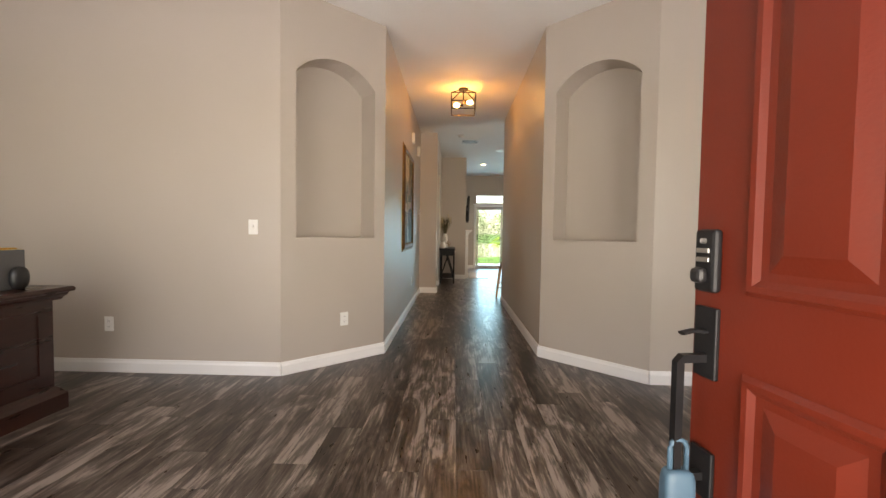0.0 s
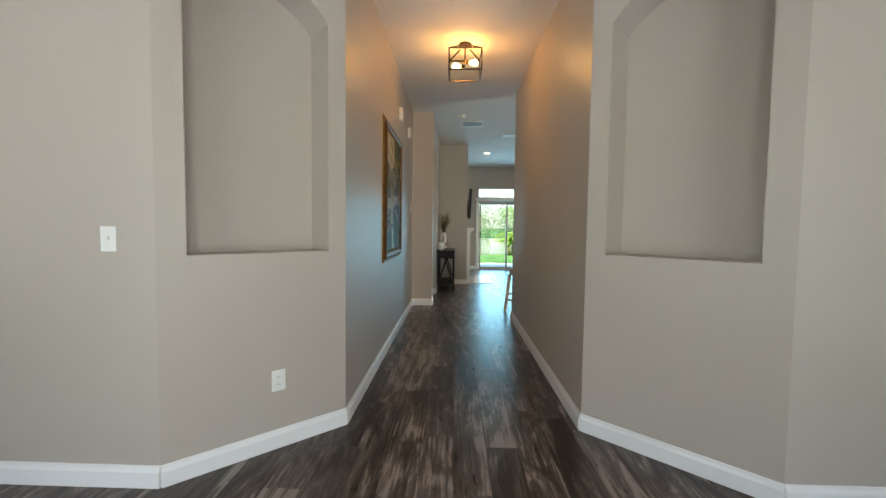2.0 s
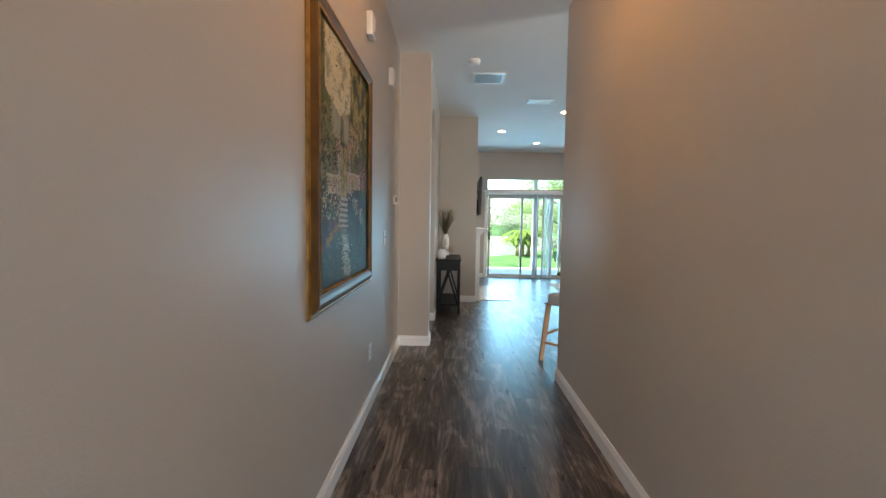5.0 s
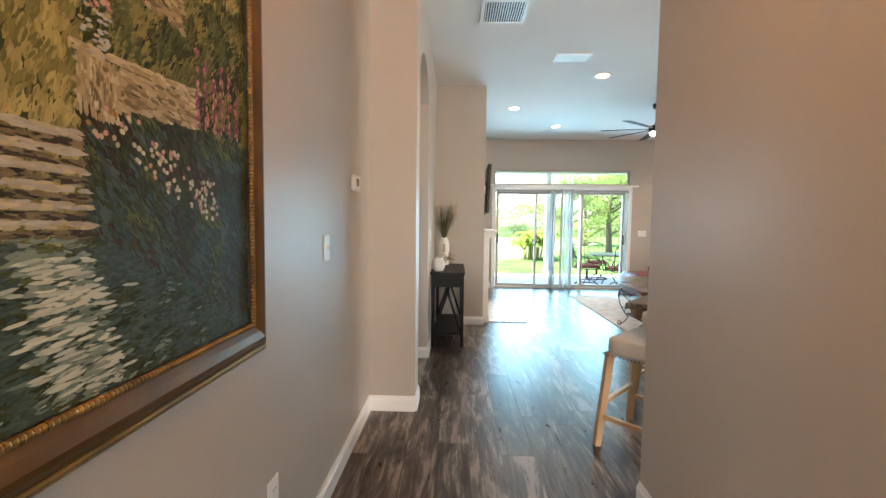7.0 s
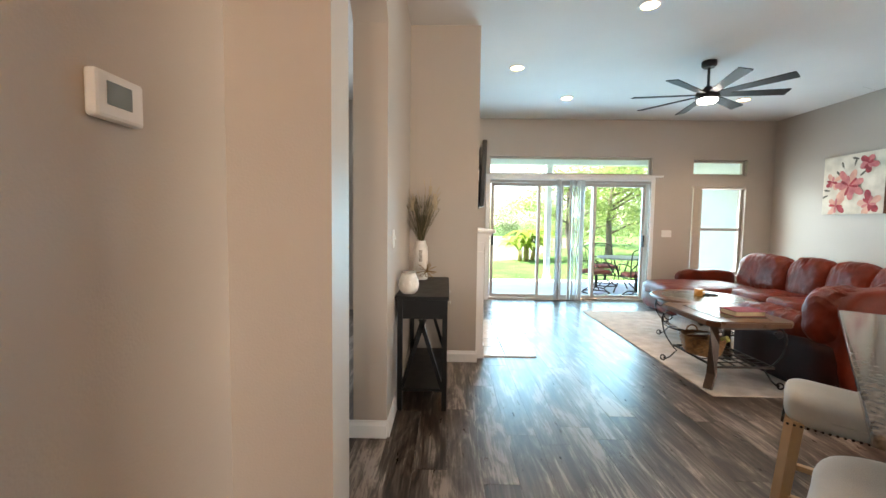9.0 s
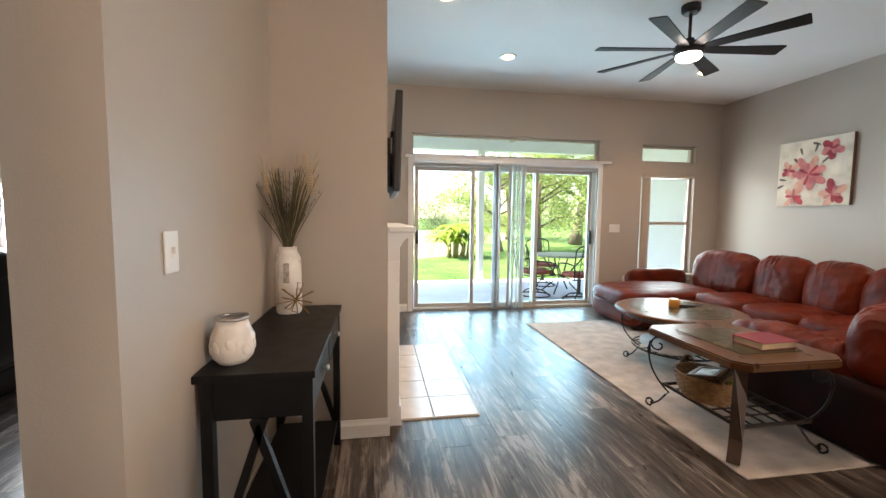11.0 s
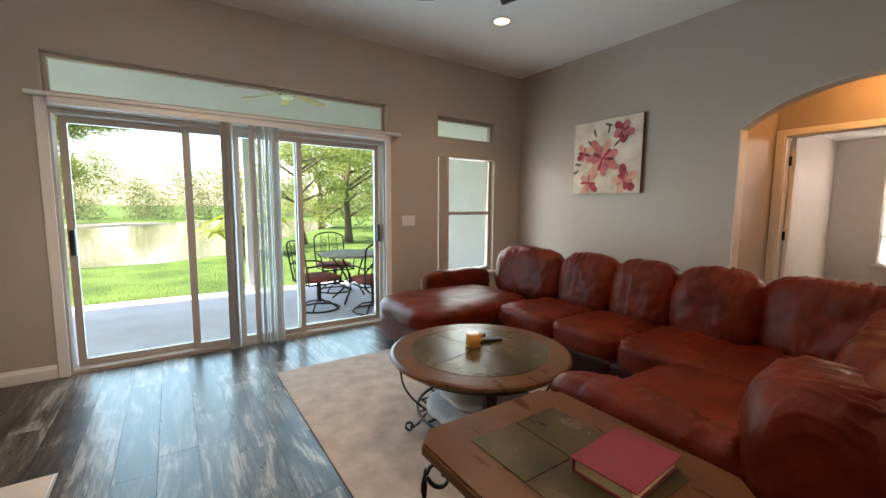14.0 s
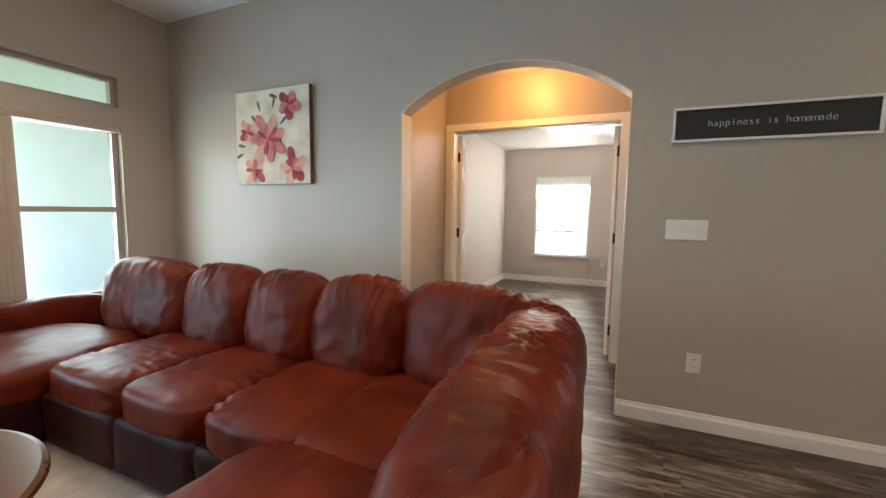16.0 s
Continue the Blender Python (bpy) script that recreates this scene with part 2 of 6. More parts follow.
M_CERAMIC = mat("white glazed ceramic", (0.76, 0.73, 0.68), 0.28, var=0.08, scale=14, bump=0.12, fine=25)
M_WICKER = mat("woven wicker", (0.30, 0.15, 0.055), 0.6, var=0.4, scale=30, bump=0.5)
M_CREAMFAB = mat("cream woven fabric", (0.62, 0.60, 0.57), 0.95, var=0.12, scale=5, bump=0.5, fine=300, spec=0.15)
M_PALEWOOD = mat("pale oak wood", (0.60, 0.40, 0.23), 0.45, var=0.2, scale=5, stretch=(1, 1, 0.2), bump=0.05)
M_GRANITE = mat("brown speckled granite", (0.16, 0.13, 0.105), 0.12, var=0.7, scale=45, bump=0, c2=(0.06, 0.05, 0.045))

# ---- mesh helpers ----


def link(name, bm, material, parent=None, label="", smooth=False):
    me = bpy.data.meshes.new(name)
    bmesh.ops.recalc_face_normals(bm, faces=bm.faces)
    bm.to_mesh(me)
    bm.free()
    me.materials.append(material)
    if smooth:
        me.polygons.foreach_set("use_smooth", [True] * len(me.polygons))
    o = new(name, me)
    if parent:
        o.parent = parent
    if label:
        o["label"] = label
    return o


def part(name, bm, material, parent, label="", smooth=False):
    return link(name, bm, material, parent, label, smooth)


def empty(name, at=(0, 0, 0), rz=0):
    o = new(name)
    o.matrix_basis = pose(*at, 0, 0, rz)
    o.empty_display_size = 0.1
    return o


def box(x0, x1, y0, y1, z0, z1, bevel=0.0, seg=2, bm=None, m=None):
    own = bm is None
    bm = bm or bmesh.new()
    vs = bmesh.ops.create_cube(bm, size=1)["verts"]
    for v in vs:
        v.co = Vector(((x0 + x1) / 2 + v.co.x * (x1 - x0), (y0 + y1) / 2 + v.co.y * (y1 - y0), (z0 + z1) / 2 + v.co.z * (z1 - z0)))
    if bevel:
        es = list({e for v in vs for e in v.link_edges})
        bmesh.ops.bevel(bm, geom=es, offset=bevel, segments=seg, affect="EDGES", profile=0.5)
    if m is not None and own:
        bm.transform(m)
    return bm


def prism(poly, lo, hi, axis="z", bm=None):
    """A closed outline (a, b) pushed from lo to hi along an axis."""
    bm = bm or bmesh.new()

    def put(a, b, h):
        return {"z": (a, b, h), "y": (a, h, b), "x": (h, a, b)}[axis]
    lov = [bm.verts.new(put(a, b, lo)) for a, b in poly]
    hiv = [bm.verts.new(put(a, b, hi)) for a, b in poly]
    bm.faces.new(lov[::-1])
    bm.faces.new(hiv)
    for i in range(len(poly)):
        j = (i + 1) % len(poly)
        bm.faces.new((lov[i], lov[j], hiv[j], hiv[i]))
    return bm


def lathe(profile, n=24, bm=None, at=(0, 0, 0), caps=True):
    bm = bm or bmesh.new()
    rings = []
    for r, z in profile:
        rings.append([bm.verts.new((at[0] + r * math.cos(2 * math.pi * k / n), at[1] + r * math.sin(2 * math.pi * k / n), at[2] + z)) for k in range(n)])
    for a, b in zip(rings, rings[1:]):
        for k in range(n):
            bm.faces.new((a[k], a[(k + 1) % n], b[(k + 1) % n], b[k]))
    for ring in (rings[0], rings[-1]) if caps else ():
        try:
            bm.faces.new(ring)
        except ValueError:
            pass
    return bm


def sweep(pts, r, n=8, bm=None, flat=None, closed=False):
    """A bar of radius r (or a flat bar r x flat) along points."""
    bm = bm or bmesh.new()
    pts = [Vector(p) for p in pts]
    rings = []
    up = Vector((0, 0, 1))
    for i, p in enumerate(pts):
        a = pts[i - 1] if (i or closed) else pts[0]
        b = pts[(i + 1) % len(pts)] if (i < len(pts) - 1 or closed) else pts[-1]
        d = (b - a).normalized()
        s = d.cross(up)
        if s.length < 0.05:
            s = d.cross(Vector((0, 1, 0)))
        s.normalize()
        u = s.cross(d).normalized()
        rr = r[i] if isinstance(r, (list, tuple)) else r
        ring = []
        for k in range(n):
            t = 2 * math.pi * (k + 0.5) / n
            if flat:
                ring.append(bm.verts.new(p + s * (flat * (1 if math.cos(t) > 0 else -1)) + u * (rr * (1 if math.sin(t) > 0 else -1))) if n == 4 else bm.verts.new(p + s * flat * math.cos(t) + u * rr * math.sin(t)))
            else:
                ring.append(bm.verts.new(p + s * rr * math.cos(t) + u * rr * math.sin(t)))
        rings.append(ring)
    pairs = list(zip(rings, rings[1:])) + ([(rings[-1], rings[0])] if closed else [])
    for a, b in pairs:
        for k in range(n):
            bm.faces.new((a[k], a[(k + 1) % n], b[(k + 1) % n], b[k]))
    if not closed:
        bm.faces.new(rings[0][::-1])
        bm.faces.new(rings[-1])
    return bm


def arc(cx, cy, r, a0, a1, n=10):
    return [(cx + r * math.cos(radians(a0 + (a1 - a0) * i / n)), cy + r * math.sin(radians(a0 + (a1 - a0) * i / n))) for i in range(n + 1)]


def pillow(c, half, k=5.0, n=12, wob=0.0, seed=0.0, sag=0.0, m=None, bm=None, crease=0.0):
    """A stuffed rounded block: a superellipsoid with soft lumps and gathers."""
    own = bm is None
    bm = bm or bmesh.new()
    idx = {}

    def vert(p):
        key = tuple(round(v, 4) for v in p)
        if key not in idx:
            s = sum(abs(v) ** k for v in p) ** (1 / k)
            q = Vector([v / s for v in p])
            w = Vector((q.x * half[0], q.y * half[1], q.z * half[2]))
            if wob:
                f = noise.noise(w * 6 + Vector((seed, seed * 1.7, 0))) + 0.5 * noise.noise(w * 15 + Vector((seed, 3, seed)))
                w += q * wob * f
            if crease:
                thin = min(range(3), key=lambda k_: half[k_])
                run = max((k_ for k_ in range(2) if k_ != thin), key=lambda k_: half[k_])
                rest = 3 - thin - run
                drag = Vector((seed * 1.3, seed, 7))
                rim = min(1.0, max(0.0, (abs(q[rest]) - 0.45) * 2.2))
                patch = max(0.0, noise.noise(w * 3.2 + drag) + 0.30)
                along = w[run] + 0.03 * noise.noise(w * 7 + drag)
                fold = 0.0
                for f_, a_ in ((17.0, 1.0), (34.0, 0.5)):
                    r_ = 1 - min(1.0, 2.6 * abs(noise.noise(Vector((along * f_, w[rest] * f_ * 0.20, w[thin] * f_ * 0.2)) + drag)))
                    fold += a_ * r_ * r_
                w += q * crease * (0.25 + 0.75 * rim) * min(1.0, 0.25 + patch * 1.5) * (fold - 0.45)
            w.z -= sag * (1 - q.x * q.x) * (1 - q.y * q.y) * (1 if q.z > 0 else 0)
            idx[key] = bm.verts.new(w + Vector(c))
        return idx[key]
    g = [math.tan((-1 + 2 * i / n) * math.pi / 4) for i in range(n + 1)]
    for ax in range(3):
        for sgn in (-1.0, 1.0):
            for i in range(n):
                for j in range(n):
                    q = []
                    for a, b in ((i, j), (i + 1, j), (i + 1, j + 1), (i, j + 1)):
                        p = [0, 0, 0]
                        p[ax], p[(ax + 1) % 3], p[(ax + 2) % 3] = sgn, g[a], g[b]
                        q.append(vert(p))
                    bm.faces.new(q if sgn > 0 else q[::-1])
    if m is not None and own:
        bm.transform(m)
    return bm


def wall(name, p0, p1, thick, openings=(), z0=0.0, z1=CEIL, material=None):
    """A wall from p0 to p1 whose body lies to the left of that way. Openings: (u0, u1, [(zb, zt, rise)...])."""
    a, b = Vector(p0), Vector(p1)
    d = b - a
    length = d.length
    bm = bmesh.new()
    u = 0.0
    for u0, u1, holes in sorted(openings, key=lambda o: o[0]):
        if u0 > u + 1e-4:
            prism([(u, z0), (u0, z0), (u0, z1), (u, z1)], 0, thick, "y", bm)
        z = z0
        for zb, zt, rise in holes:
            if zb > z + 1e-4:
                prism([(u0, z), (u1, z), (u1, zb), (u0, zb)] if z == z0 or not rise else [(u0, z), (u1, z), (u1, zb), (u0, zb)], 0, thick, "y", bm)
            z = zt
            last = rise
        if last:
            w = (u1 - u0) / 2
            rad = (w * w + last * last) / (2 * last)
            half = math.degrees(math.asin(w / rad))
            curve = arc((u0 + u1) / 2, z + last - rad, rad, 90 + half, 90 - half, 16)
            prism([(u0, z1)] + curve + [(u1, z1)], 0, thick, "y", bm)
        elif z < z1 - 1e-4:
            prism([(u0, z), (u1, z), (u1, z1), (u0, z1)], 0, thick, "y", bm)
        u = u1
    if u < length - 1e-4:
        prism([(u, z0), (length, z0), (length, z1), (u, z1)], 0, thick, "y", bm)
    ang = math.degrees(math.atan2(d.y, d.x))
    bm.transform(pose(a.x, a.y, 0, 0, 0, ang))
    return tagged(link(name, bm, material or M_WALL), kind="structure", category="wall", label="smooth painted greige interior wall")


def baseboard(p0, p1, h=0.105):
    """Skirting whose back lies on the line p0 to p1 and whose face is to the right."""
    a, b = Vector(p0), Vector(p1)
    d = b - a
    bm = prism([(0, 0), (-0.016, 0), (-0.016, h * 0.72), (-0.009, h * 0.86), (-0.006, h), (0, h)], 0, d.length, "x")
    bm.transform(pose(a.x, a.y, 0.002, 0, 0, math.degrees(math.atan2(d.y, d.x))))
    return tagged(link("baseboard", bm, M_TRIM), kind="structure", category="baseboard", label="white painted baseboard along the wall")


# ---- large structure ----
XW, XE, YN, XF = -0.866, 5.24, 13.375, 0.077
XH = 0.606
T = 0.14
# entry room
wall("wall_entry_south", (-4.3, 0.05), (4.0, 0.05), -T, [(1.0, 2.9, [(0.4, 2.3, 0)]), (3.915, 4.875, [(0, 2.07, 0)]), (5.6, 7.4, [(0.4, 2.3, 0)])])
wall("wall_entry_north_left", (-4.3, 3.123), (-1.569, 3.123), T)
wall("wall_entry_north_right", (1.316, 3.123), (4.0, 3.123), T)
wall("wall_entry_west", (-4.3, 0.05), (-4.3, 3.123), T)
wall("wall_entry_east", (4.0, 3.123), (4.0, 0.05), T)
NICHE = (0.123, 0.852, [(1.10, 2.425, 0.175)])
wall("wall_niche_left", (-1.569, 3.123), (-0.866, 3.78), 0.24, [NICHE])
wall("wall_niche_right", (0.606, 3.78), (1.316, 3.123), 0.24, [(0.117, 0.845, [(1.10, 2.425, 0.175)])])
for nm, p0, p1 in (("wall_niche_left_back", (-1.569, 3.123), (-0.866, 3.78)), ("wall_niche_right_back", (0.606, 3.78), (1.316, 3.123))):
    d = (Vector(p1) - Vector(p0)).normalized()
    nrm = Vector((-d.y, d.x))
    wall(nm, Vector(p0) + nrm * 0.24, Vector(p1) + nrm * 0.24, 0.05)
# hall
wall("wall_hall_west", (XW, 3.78), (XW, 7.72), T)
wall("wall_hall_east", (XH, 6.852), (XH, 3.78), T)
wall("wall_pier", (XW - T, 7.72), (-0.547, 7.72), 0.21)
wall("wall_console", (-0.547, 7.93), (-0.547, 10.209), 0.2, [(0.0, 0.92, [(0, 2.42, 0.24)])])
wall("wall_chimney_south", (-0.747, 10.209), (XF, 10.209), 0.3)
wall("wall_chimney_east", (XF, 10.509), (XF, 11.883), 0.3)
wall("wall_alcove_back", (-0.547, 11.883), (-0.547, YN), T)
wall("wall_chimney_north", (XF - 0.3, 11.883), (-0.547 - T, 11.883), 0.1)
SLIDER = (0.547 + T + 0.487, 0.547 + T + 3.222, [(0, 2.03, 0), (2.14, 2.432, 0)])
WINDOW = (0.547 + T + 3.90, 0.547 + T + 4.79, [(0.48, 1.97, 0), (2.14, 2.405, 0)])
wall("wall_north", (-0.547 - T, YN), (XE + T, YN), 0.16, [SLIDER, WINDOW])
wall("wall_east", (XE, YN), (XE, 6.0), T, [(YN - 10.76, YN - 9.205, [(0, 2.0, 0.27)])])
M_LINING = mat("pale arch paint", (0.70, 0.66, 0.60), 0.5, var=0.03, scale=2, bump=0.08, fine=140)
aw, ar = (10.76 - 9.205) / 2, 0.27
arad = (aw * aw + ar * ar) / (2 * ar)
ahalf = math.degrees(math.asin(aw / arad))
outer = [(9.206, 0.003)] + arc(9.9825, 2.0 + ar - arad - 0.001, arad, 90 + ahalf, 90 - ahalf, 16) + [(10.759, 0.003)]
inner = [(9.9825 + (y - 9.9825) * 0.993, z if z < 0.1 else z - 0.005) for y, z in outer]
tagged(link("trim_arch", prism(outer + inner[::-1], XE - 0.003, XE + T + 0.003, "x"), M_LINING), kind="structure", category="arch", label="pale painted lining of the bedroom arch")
# vestibule and bedroom beyond the arch
wall("wall_vestibule_north", (XE + T, 10.81), (6.2, 10.81), 0.1, z1=2.55)
wall("wall_vestibule_south", (6.2, 9.15), (XE + T, 9.15), 0.1, z1=2.55)
wall("wall_bedroom_door", (6.2, 11.25), (6.2, 8.0), 0.12, [(11.25 - 10.735, 11.25 - 9.25, [(0, 2.03, 0)])], z1=2.55)
M_PALE = mat("pale bedroom wall paint", (0.60, 0.53, 0.48), 0.6, var=0.03, scale=2, bump=0.08, fine=140)
wall("wall_bedroom_north", (6.32, 11.20), (10.0, 11.20), 0.1, z1=2.55, material=M_PALE)
wall("wall_bedroom_east", (10.0, 11.2), (10.0, 8.0), 0.12, [(11.2 - 10.63, 11.2 - 9.70, [(0.50, 1.91, 0)])], z1=2.55, material=M_PALE)
wall("wall_bedroom_south", (10.0, 8.0), (6.32, 8.0), 0.1, z1=2.55, material=M_PALE)
# kitchen side, closing the place
wall("wall_kitchen_south", (XH + T, 4.2), (XE, 4.2), -0.1)
# Unseen opening added for the kitchen fill light
wall("wall_kitchen_east", (XE, 6.0), (XE, 4.2), T, [(0.3, 1.5, [(1.0, 2.1, 0)])])
# room beyond the west arch
wall("wall_den_door", (-0.85, 7.93), (-0.85, 8.85), 0.14, [(0.04, 0.88, [(0, 2.05, 0)])])
wall("wall_den_south", (-5.6, 6.6), (XW - T, 6.6), -0.1)
wall("wall_den_west", (-5.6, 6.6), (-5.6, 12.4), T)
wall("wall_den_north", (-5.6, 12.4), (-0.7, 12.4), T, [(2.0, 2.9, [(0.9, 2.1, 0)])])
# ceilings
for nm, poly, z in (
    ("ceiling_main", [(-1.8, 3.0), (1.5, 3.0), (6.0, 3.0), (6.0, 13.55), (-5.75, 13.55), (-5.75, 6.5), (-1.8, 6.5)], CEIL),
    ("ceiling_entry", [(-3.35, -0.32), (4.15, -0.32), (4.15, 3.0), (-3.35, 3.0)], CEIL),
    ("ceiling_vestibule", [(XE + T, 9.0), (6.3, 9.0), (6.3, 10.9), (XE + T, 10.9)], 2.5),
    ("ceiling_bedroom", [(6.3, 7.9), (10.15, 7.9), (10.15, 11.35), (6.3, 11.35)], 2.40),
):
    tagged(link(nm, prism(poly, z, z + 0.1), M_CEIL), kind="structure", category="ceiling", label="white textured plaster ceiling")
bm = prism([(-4.45, 2.80), (-3.35, CEIL), (-3.35, CEIL + 0.1), (-4.45, 2.9)], -0.32, 3.123, "y")
tagged(link("ceiling_slope", bm, M_CEIL), kind="structure", category="ceiling", label="white sloping edge of the entry ceiling")
tagged(link("roof", box(-6.2, 10.4, -0.5, 13.5, CEIL + 0.12, CEIL + 0.3), M_STUCCO), kind="structure", category="roof", label="flat covering over the house")
# baseboards
for p0, p1 in (((-4.3, 3.123), (-1.569, 3.123)), ((-1.569, 3.123), (-0.866, 3.78)), ((-0.866, 3.78), (-0.866, 7.72)), ((-0.866, 7.72), (-0.547, 7.72)),
               ((-0.547, 7.72), (-0.547, 7.93)), ((-0.547, 8.85), (-0.547, 10.209)), ((-0.83, 8.85), (-0.547, 8.85)), ((-0.547, 10.209), (XF + 0.014, 10.209)), ((XH, 6.852), (XH, 3.78)), ((0.606, 3.78), (1.316, 3.123)),
               ((1.316, 3.123), (4.0, 3.123)), ((-0.547, YN), (0.43, YN)), ((3.29, YN), (XE, YN)), ((XE, YN), (XE, 10.76)), ((XE, 9.205), (XE, 6.0)),
               ((XE + T, 10.81), (6.183, 10.81)), ((6.32, 11.2), (10.0, 11.2)), ((10.0, 11.2), (10.0, 8.0)), ((XH + T, 6.852), (XH, 6.852)), ((XF, 11.79), (XF, 11.883))):
    baseboard(p0, p1)
# grade, patio
GZ = -0.10
tagged(link("patio", box(-4, 5.4, YN + 0.16, 16.65, GZ - 0.02, GZ + 0.015, 0.01), M_CONC), kind="structure", category="patio", label="pale concrete patio slab under the porch roof")


# ---- windows and doors of the great room ----
def frame_ring(x0, x1, z0, z1, w, y0, y1, bm=None):
    bm = bm or bmesh.new()
    for a, b, c, d in ((x0, x0 + w, z0, z1), (x1 - w, x1, z0, z1), (x0 + w, x1 - w, z0, z0 + w), (x0 + w, x1 - w, z1 - w, z1)):
        box(a, b, y0, y1, c, d, bm=bm)
    return bm


def pane(x0, x1, z0, z1, y, parent):
    o = part("pane", box(x0, x1, y, y + 0.004, z0, z1), M_GLASS, parent)
    o.visible_shadow = False
    return o


sd = tagged(empty("door_1", (0, 0, 0)), "beige framed sliding glass doors with four panels", "sliding door", kind="structure")
part("casing", frame_ring(0.44, 3.27, -0.07, 2.10, 0.065, YN - 0.016, YN - 0.001), M_TRIM, sd)
part("door_frame", frame_ring(0.489, 3.220, 0.0, 2.027, 0.03, YN + 0.01, YN + 0.15), M_VINYLFRAME, sd)
XM = 1.70
LEAVES = [(0.54, 1.385, 0.10), (1.325, XM, 0.05), (XM + 0.01, 2.32, 0.05), (2.26, 3.17, 0.10)]
for x0, x1, dy in LEAVES:
    leaf = part("sliding_panel", frame_ring(x0, x1, 0.035, 1.995, 0.05, YN + dy, YN + dy + 0.035), M_VINYLFRAME, sd)
    pane(x0 + 0.05, x1 - 0.05, 0.085, 1.945, YN + dy + 0.015, leaf)
for x, dy in ((0.555, 0.085), (3.13, 0.085)):
    part("handle", box(x, x + 0.035, YN + dy - 0.03, YN + dy + 0.015, 0.93, 1.13, 0.008), M_BLACKPL, sd, "black pull handle")
part("track", box(0.54, 3.17, YN + 0.02, YN + 0.14, 0.001, 0.034), M_VINYLFRAME, sd)
led = tagged(link("curtain_ledge", box(0.40, 3.37, YN - 0.085, YN - 0.018, 2.10, 2.128, 0.006), M_TRIM), "white painted ledge over the sliding doors", "ledge")
win2 = tagged(empty("window_2", (0, 0, 0)), "wide low transom window above the sliding doors", "window", kind="structure")
part("window_frame", frame_ring(0.489, 3.220, 2.142, 2.430, 0.025, YN + 0.07, YN + 0.12), M_VINYLFRAME, win2)
pane(0.512, 3.197, 2.165, 2.407, YN + 0.09, win2)
win1 = tagged(empty("window_1", (0, 0, 0)), "single-hung white window with a small transom above", "window", kind="structure")
part("window_frame", frame_ring(3.902, 4.788, 0.482, 1.968, 0.045, YN + 0.06, YN + 0.12), M_VINYLFRAME, win1)
part("window_frame", frame_ring(3.902, 4.788, 2.142, 2.403, 0.035, YN + 0.06, YN + 0.12), M_VINYLFRAME, win1)
part("meeting_rail", box(3.945, 4.745, YN + 0.055, YN + 0.10, 1.225, 1.27, 0.004), M_VINYLFRAME, win1)
part("window_sill", box(3.86, 4.83, YN - 0.06, YN + 0.059, 0.445, 0.480, 0.008), M_TRIM, win1)
part("window_apron", box(3.90, 4.79, YN - 0.014, YN - 0.001, 0.38, 0.444), M_TRIM, win1)
pane(3.95, 4.74, 0.53, 1.92, YN + 0.085, win1)
pane(3.94, 4.75, 2.18, 2.365, YN + 0.085, win1)
# blinds stacked to the side of the window
vb = tagged(empty("vertical_blind", (0, 0, 0)), "white vertical blind slats gathered at the middle of the doors", "blind")
M_SLAT = mat("translucent white vinyl", (0.58, 0.58, 0.56), 0.5, var=0.05, bump=0.02)
part("head_rail", box(0.52, 3.20, YN - 0.075, YN - 0.02, 2.045, 2.098, 0.004), M_TRIM, vb)
rnd = random.Random(3)
slat = None
for i in range(17):
    x = 1.62 + 0.010 * i if i < 9 else 1.86 + (i - 9) * 0.032
    ang = rnd.uniform(70, 88) if i < 9 else rnd.uniform(35, 80)
    if slat is None:
        bm = bmesh.new()
        curve = [(-0.042, 0.006), (-0.02, 0.001), (0.0, 0.0), (0.02, 0.001), (0.042, 0.006)]
        prism(curve + [(a, b + 0.0012) for a, b in curve[::-1]], 0.02, 2.045, "z", bm)
        slat = part("slat", bm, M_SLAT, vb)
        s2 = slat
    else:
        s2 = new("slat", slat.data)
        s2.parent = vb
    s2.matrix_basis = pose(x, YN - 0.055, 0, 0, 0, ang)

# blind drawn aside in the narrow window
nb = tagged(empty("window_blind", (0, 0, 0)), "beige vertical blind slats drawn to one side of the window", "blind")
M_BEIGE = mat("beige vinyl slat", (0.50, 0.42, 0.34), 0.5, var=0.05, bump=0.02)
part("head_rail", box(3.91, 4.78, YN - 0.012, YN + 0.030, 1.925, 1.966, 0.004), M_BEIGE, nb)
for i in range(9):
    s2 = new("slat", slat.data.copy() if i == 0 else s2.data)
    s2.data.materials.clear()
    s2.data.materials.append(M_BEIGE)
    s2.parent = nb
    s2.matrix_basis = pose(3.965 + 0.011 * i, YN + 0.012, 0.50, 0, 0, 12 + 5 * (i % 3)) @ Matrix.Diagonal((1, 1, 0.70, 1))

# bedroom window with raised shade, double doors
M_SHADE = mat("white shade cloth", (0.85, 0.85, 0.82), 0.9, bump=0.1)
_n, _l = M_SHADE.node_tree.nodes, M_SHADE.node_tree.links
_t, _m = _n.new("ShaderNodeBsdfTranslucent"), _n.new("ShaderNodeMixShader")
_t.inputs[0].default_value = (0.9, 0.9, 0.87, 1)
_m.inputs[0].default_value = 0.35
_l.new(_n["Principled BSDF"].outputs[0], _m.inputs[1])
_l.new(_t.outputs[0], _m.inputs[2])
_l.new(_m.outputs[0], _n["Material Output"].inputs["Surface"])
bw = tagged(empty("window_3", (0, 0, 0)), "bright bedroom window, white roller shade half down, cloth below for daylight glare", "window", kind="structure")
bm = frame_ring(-10.63, -9.70, 0.50, 1.91, 0.04, 10.02, 10.07)
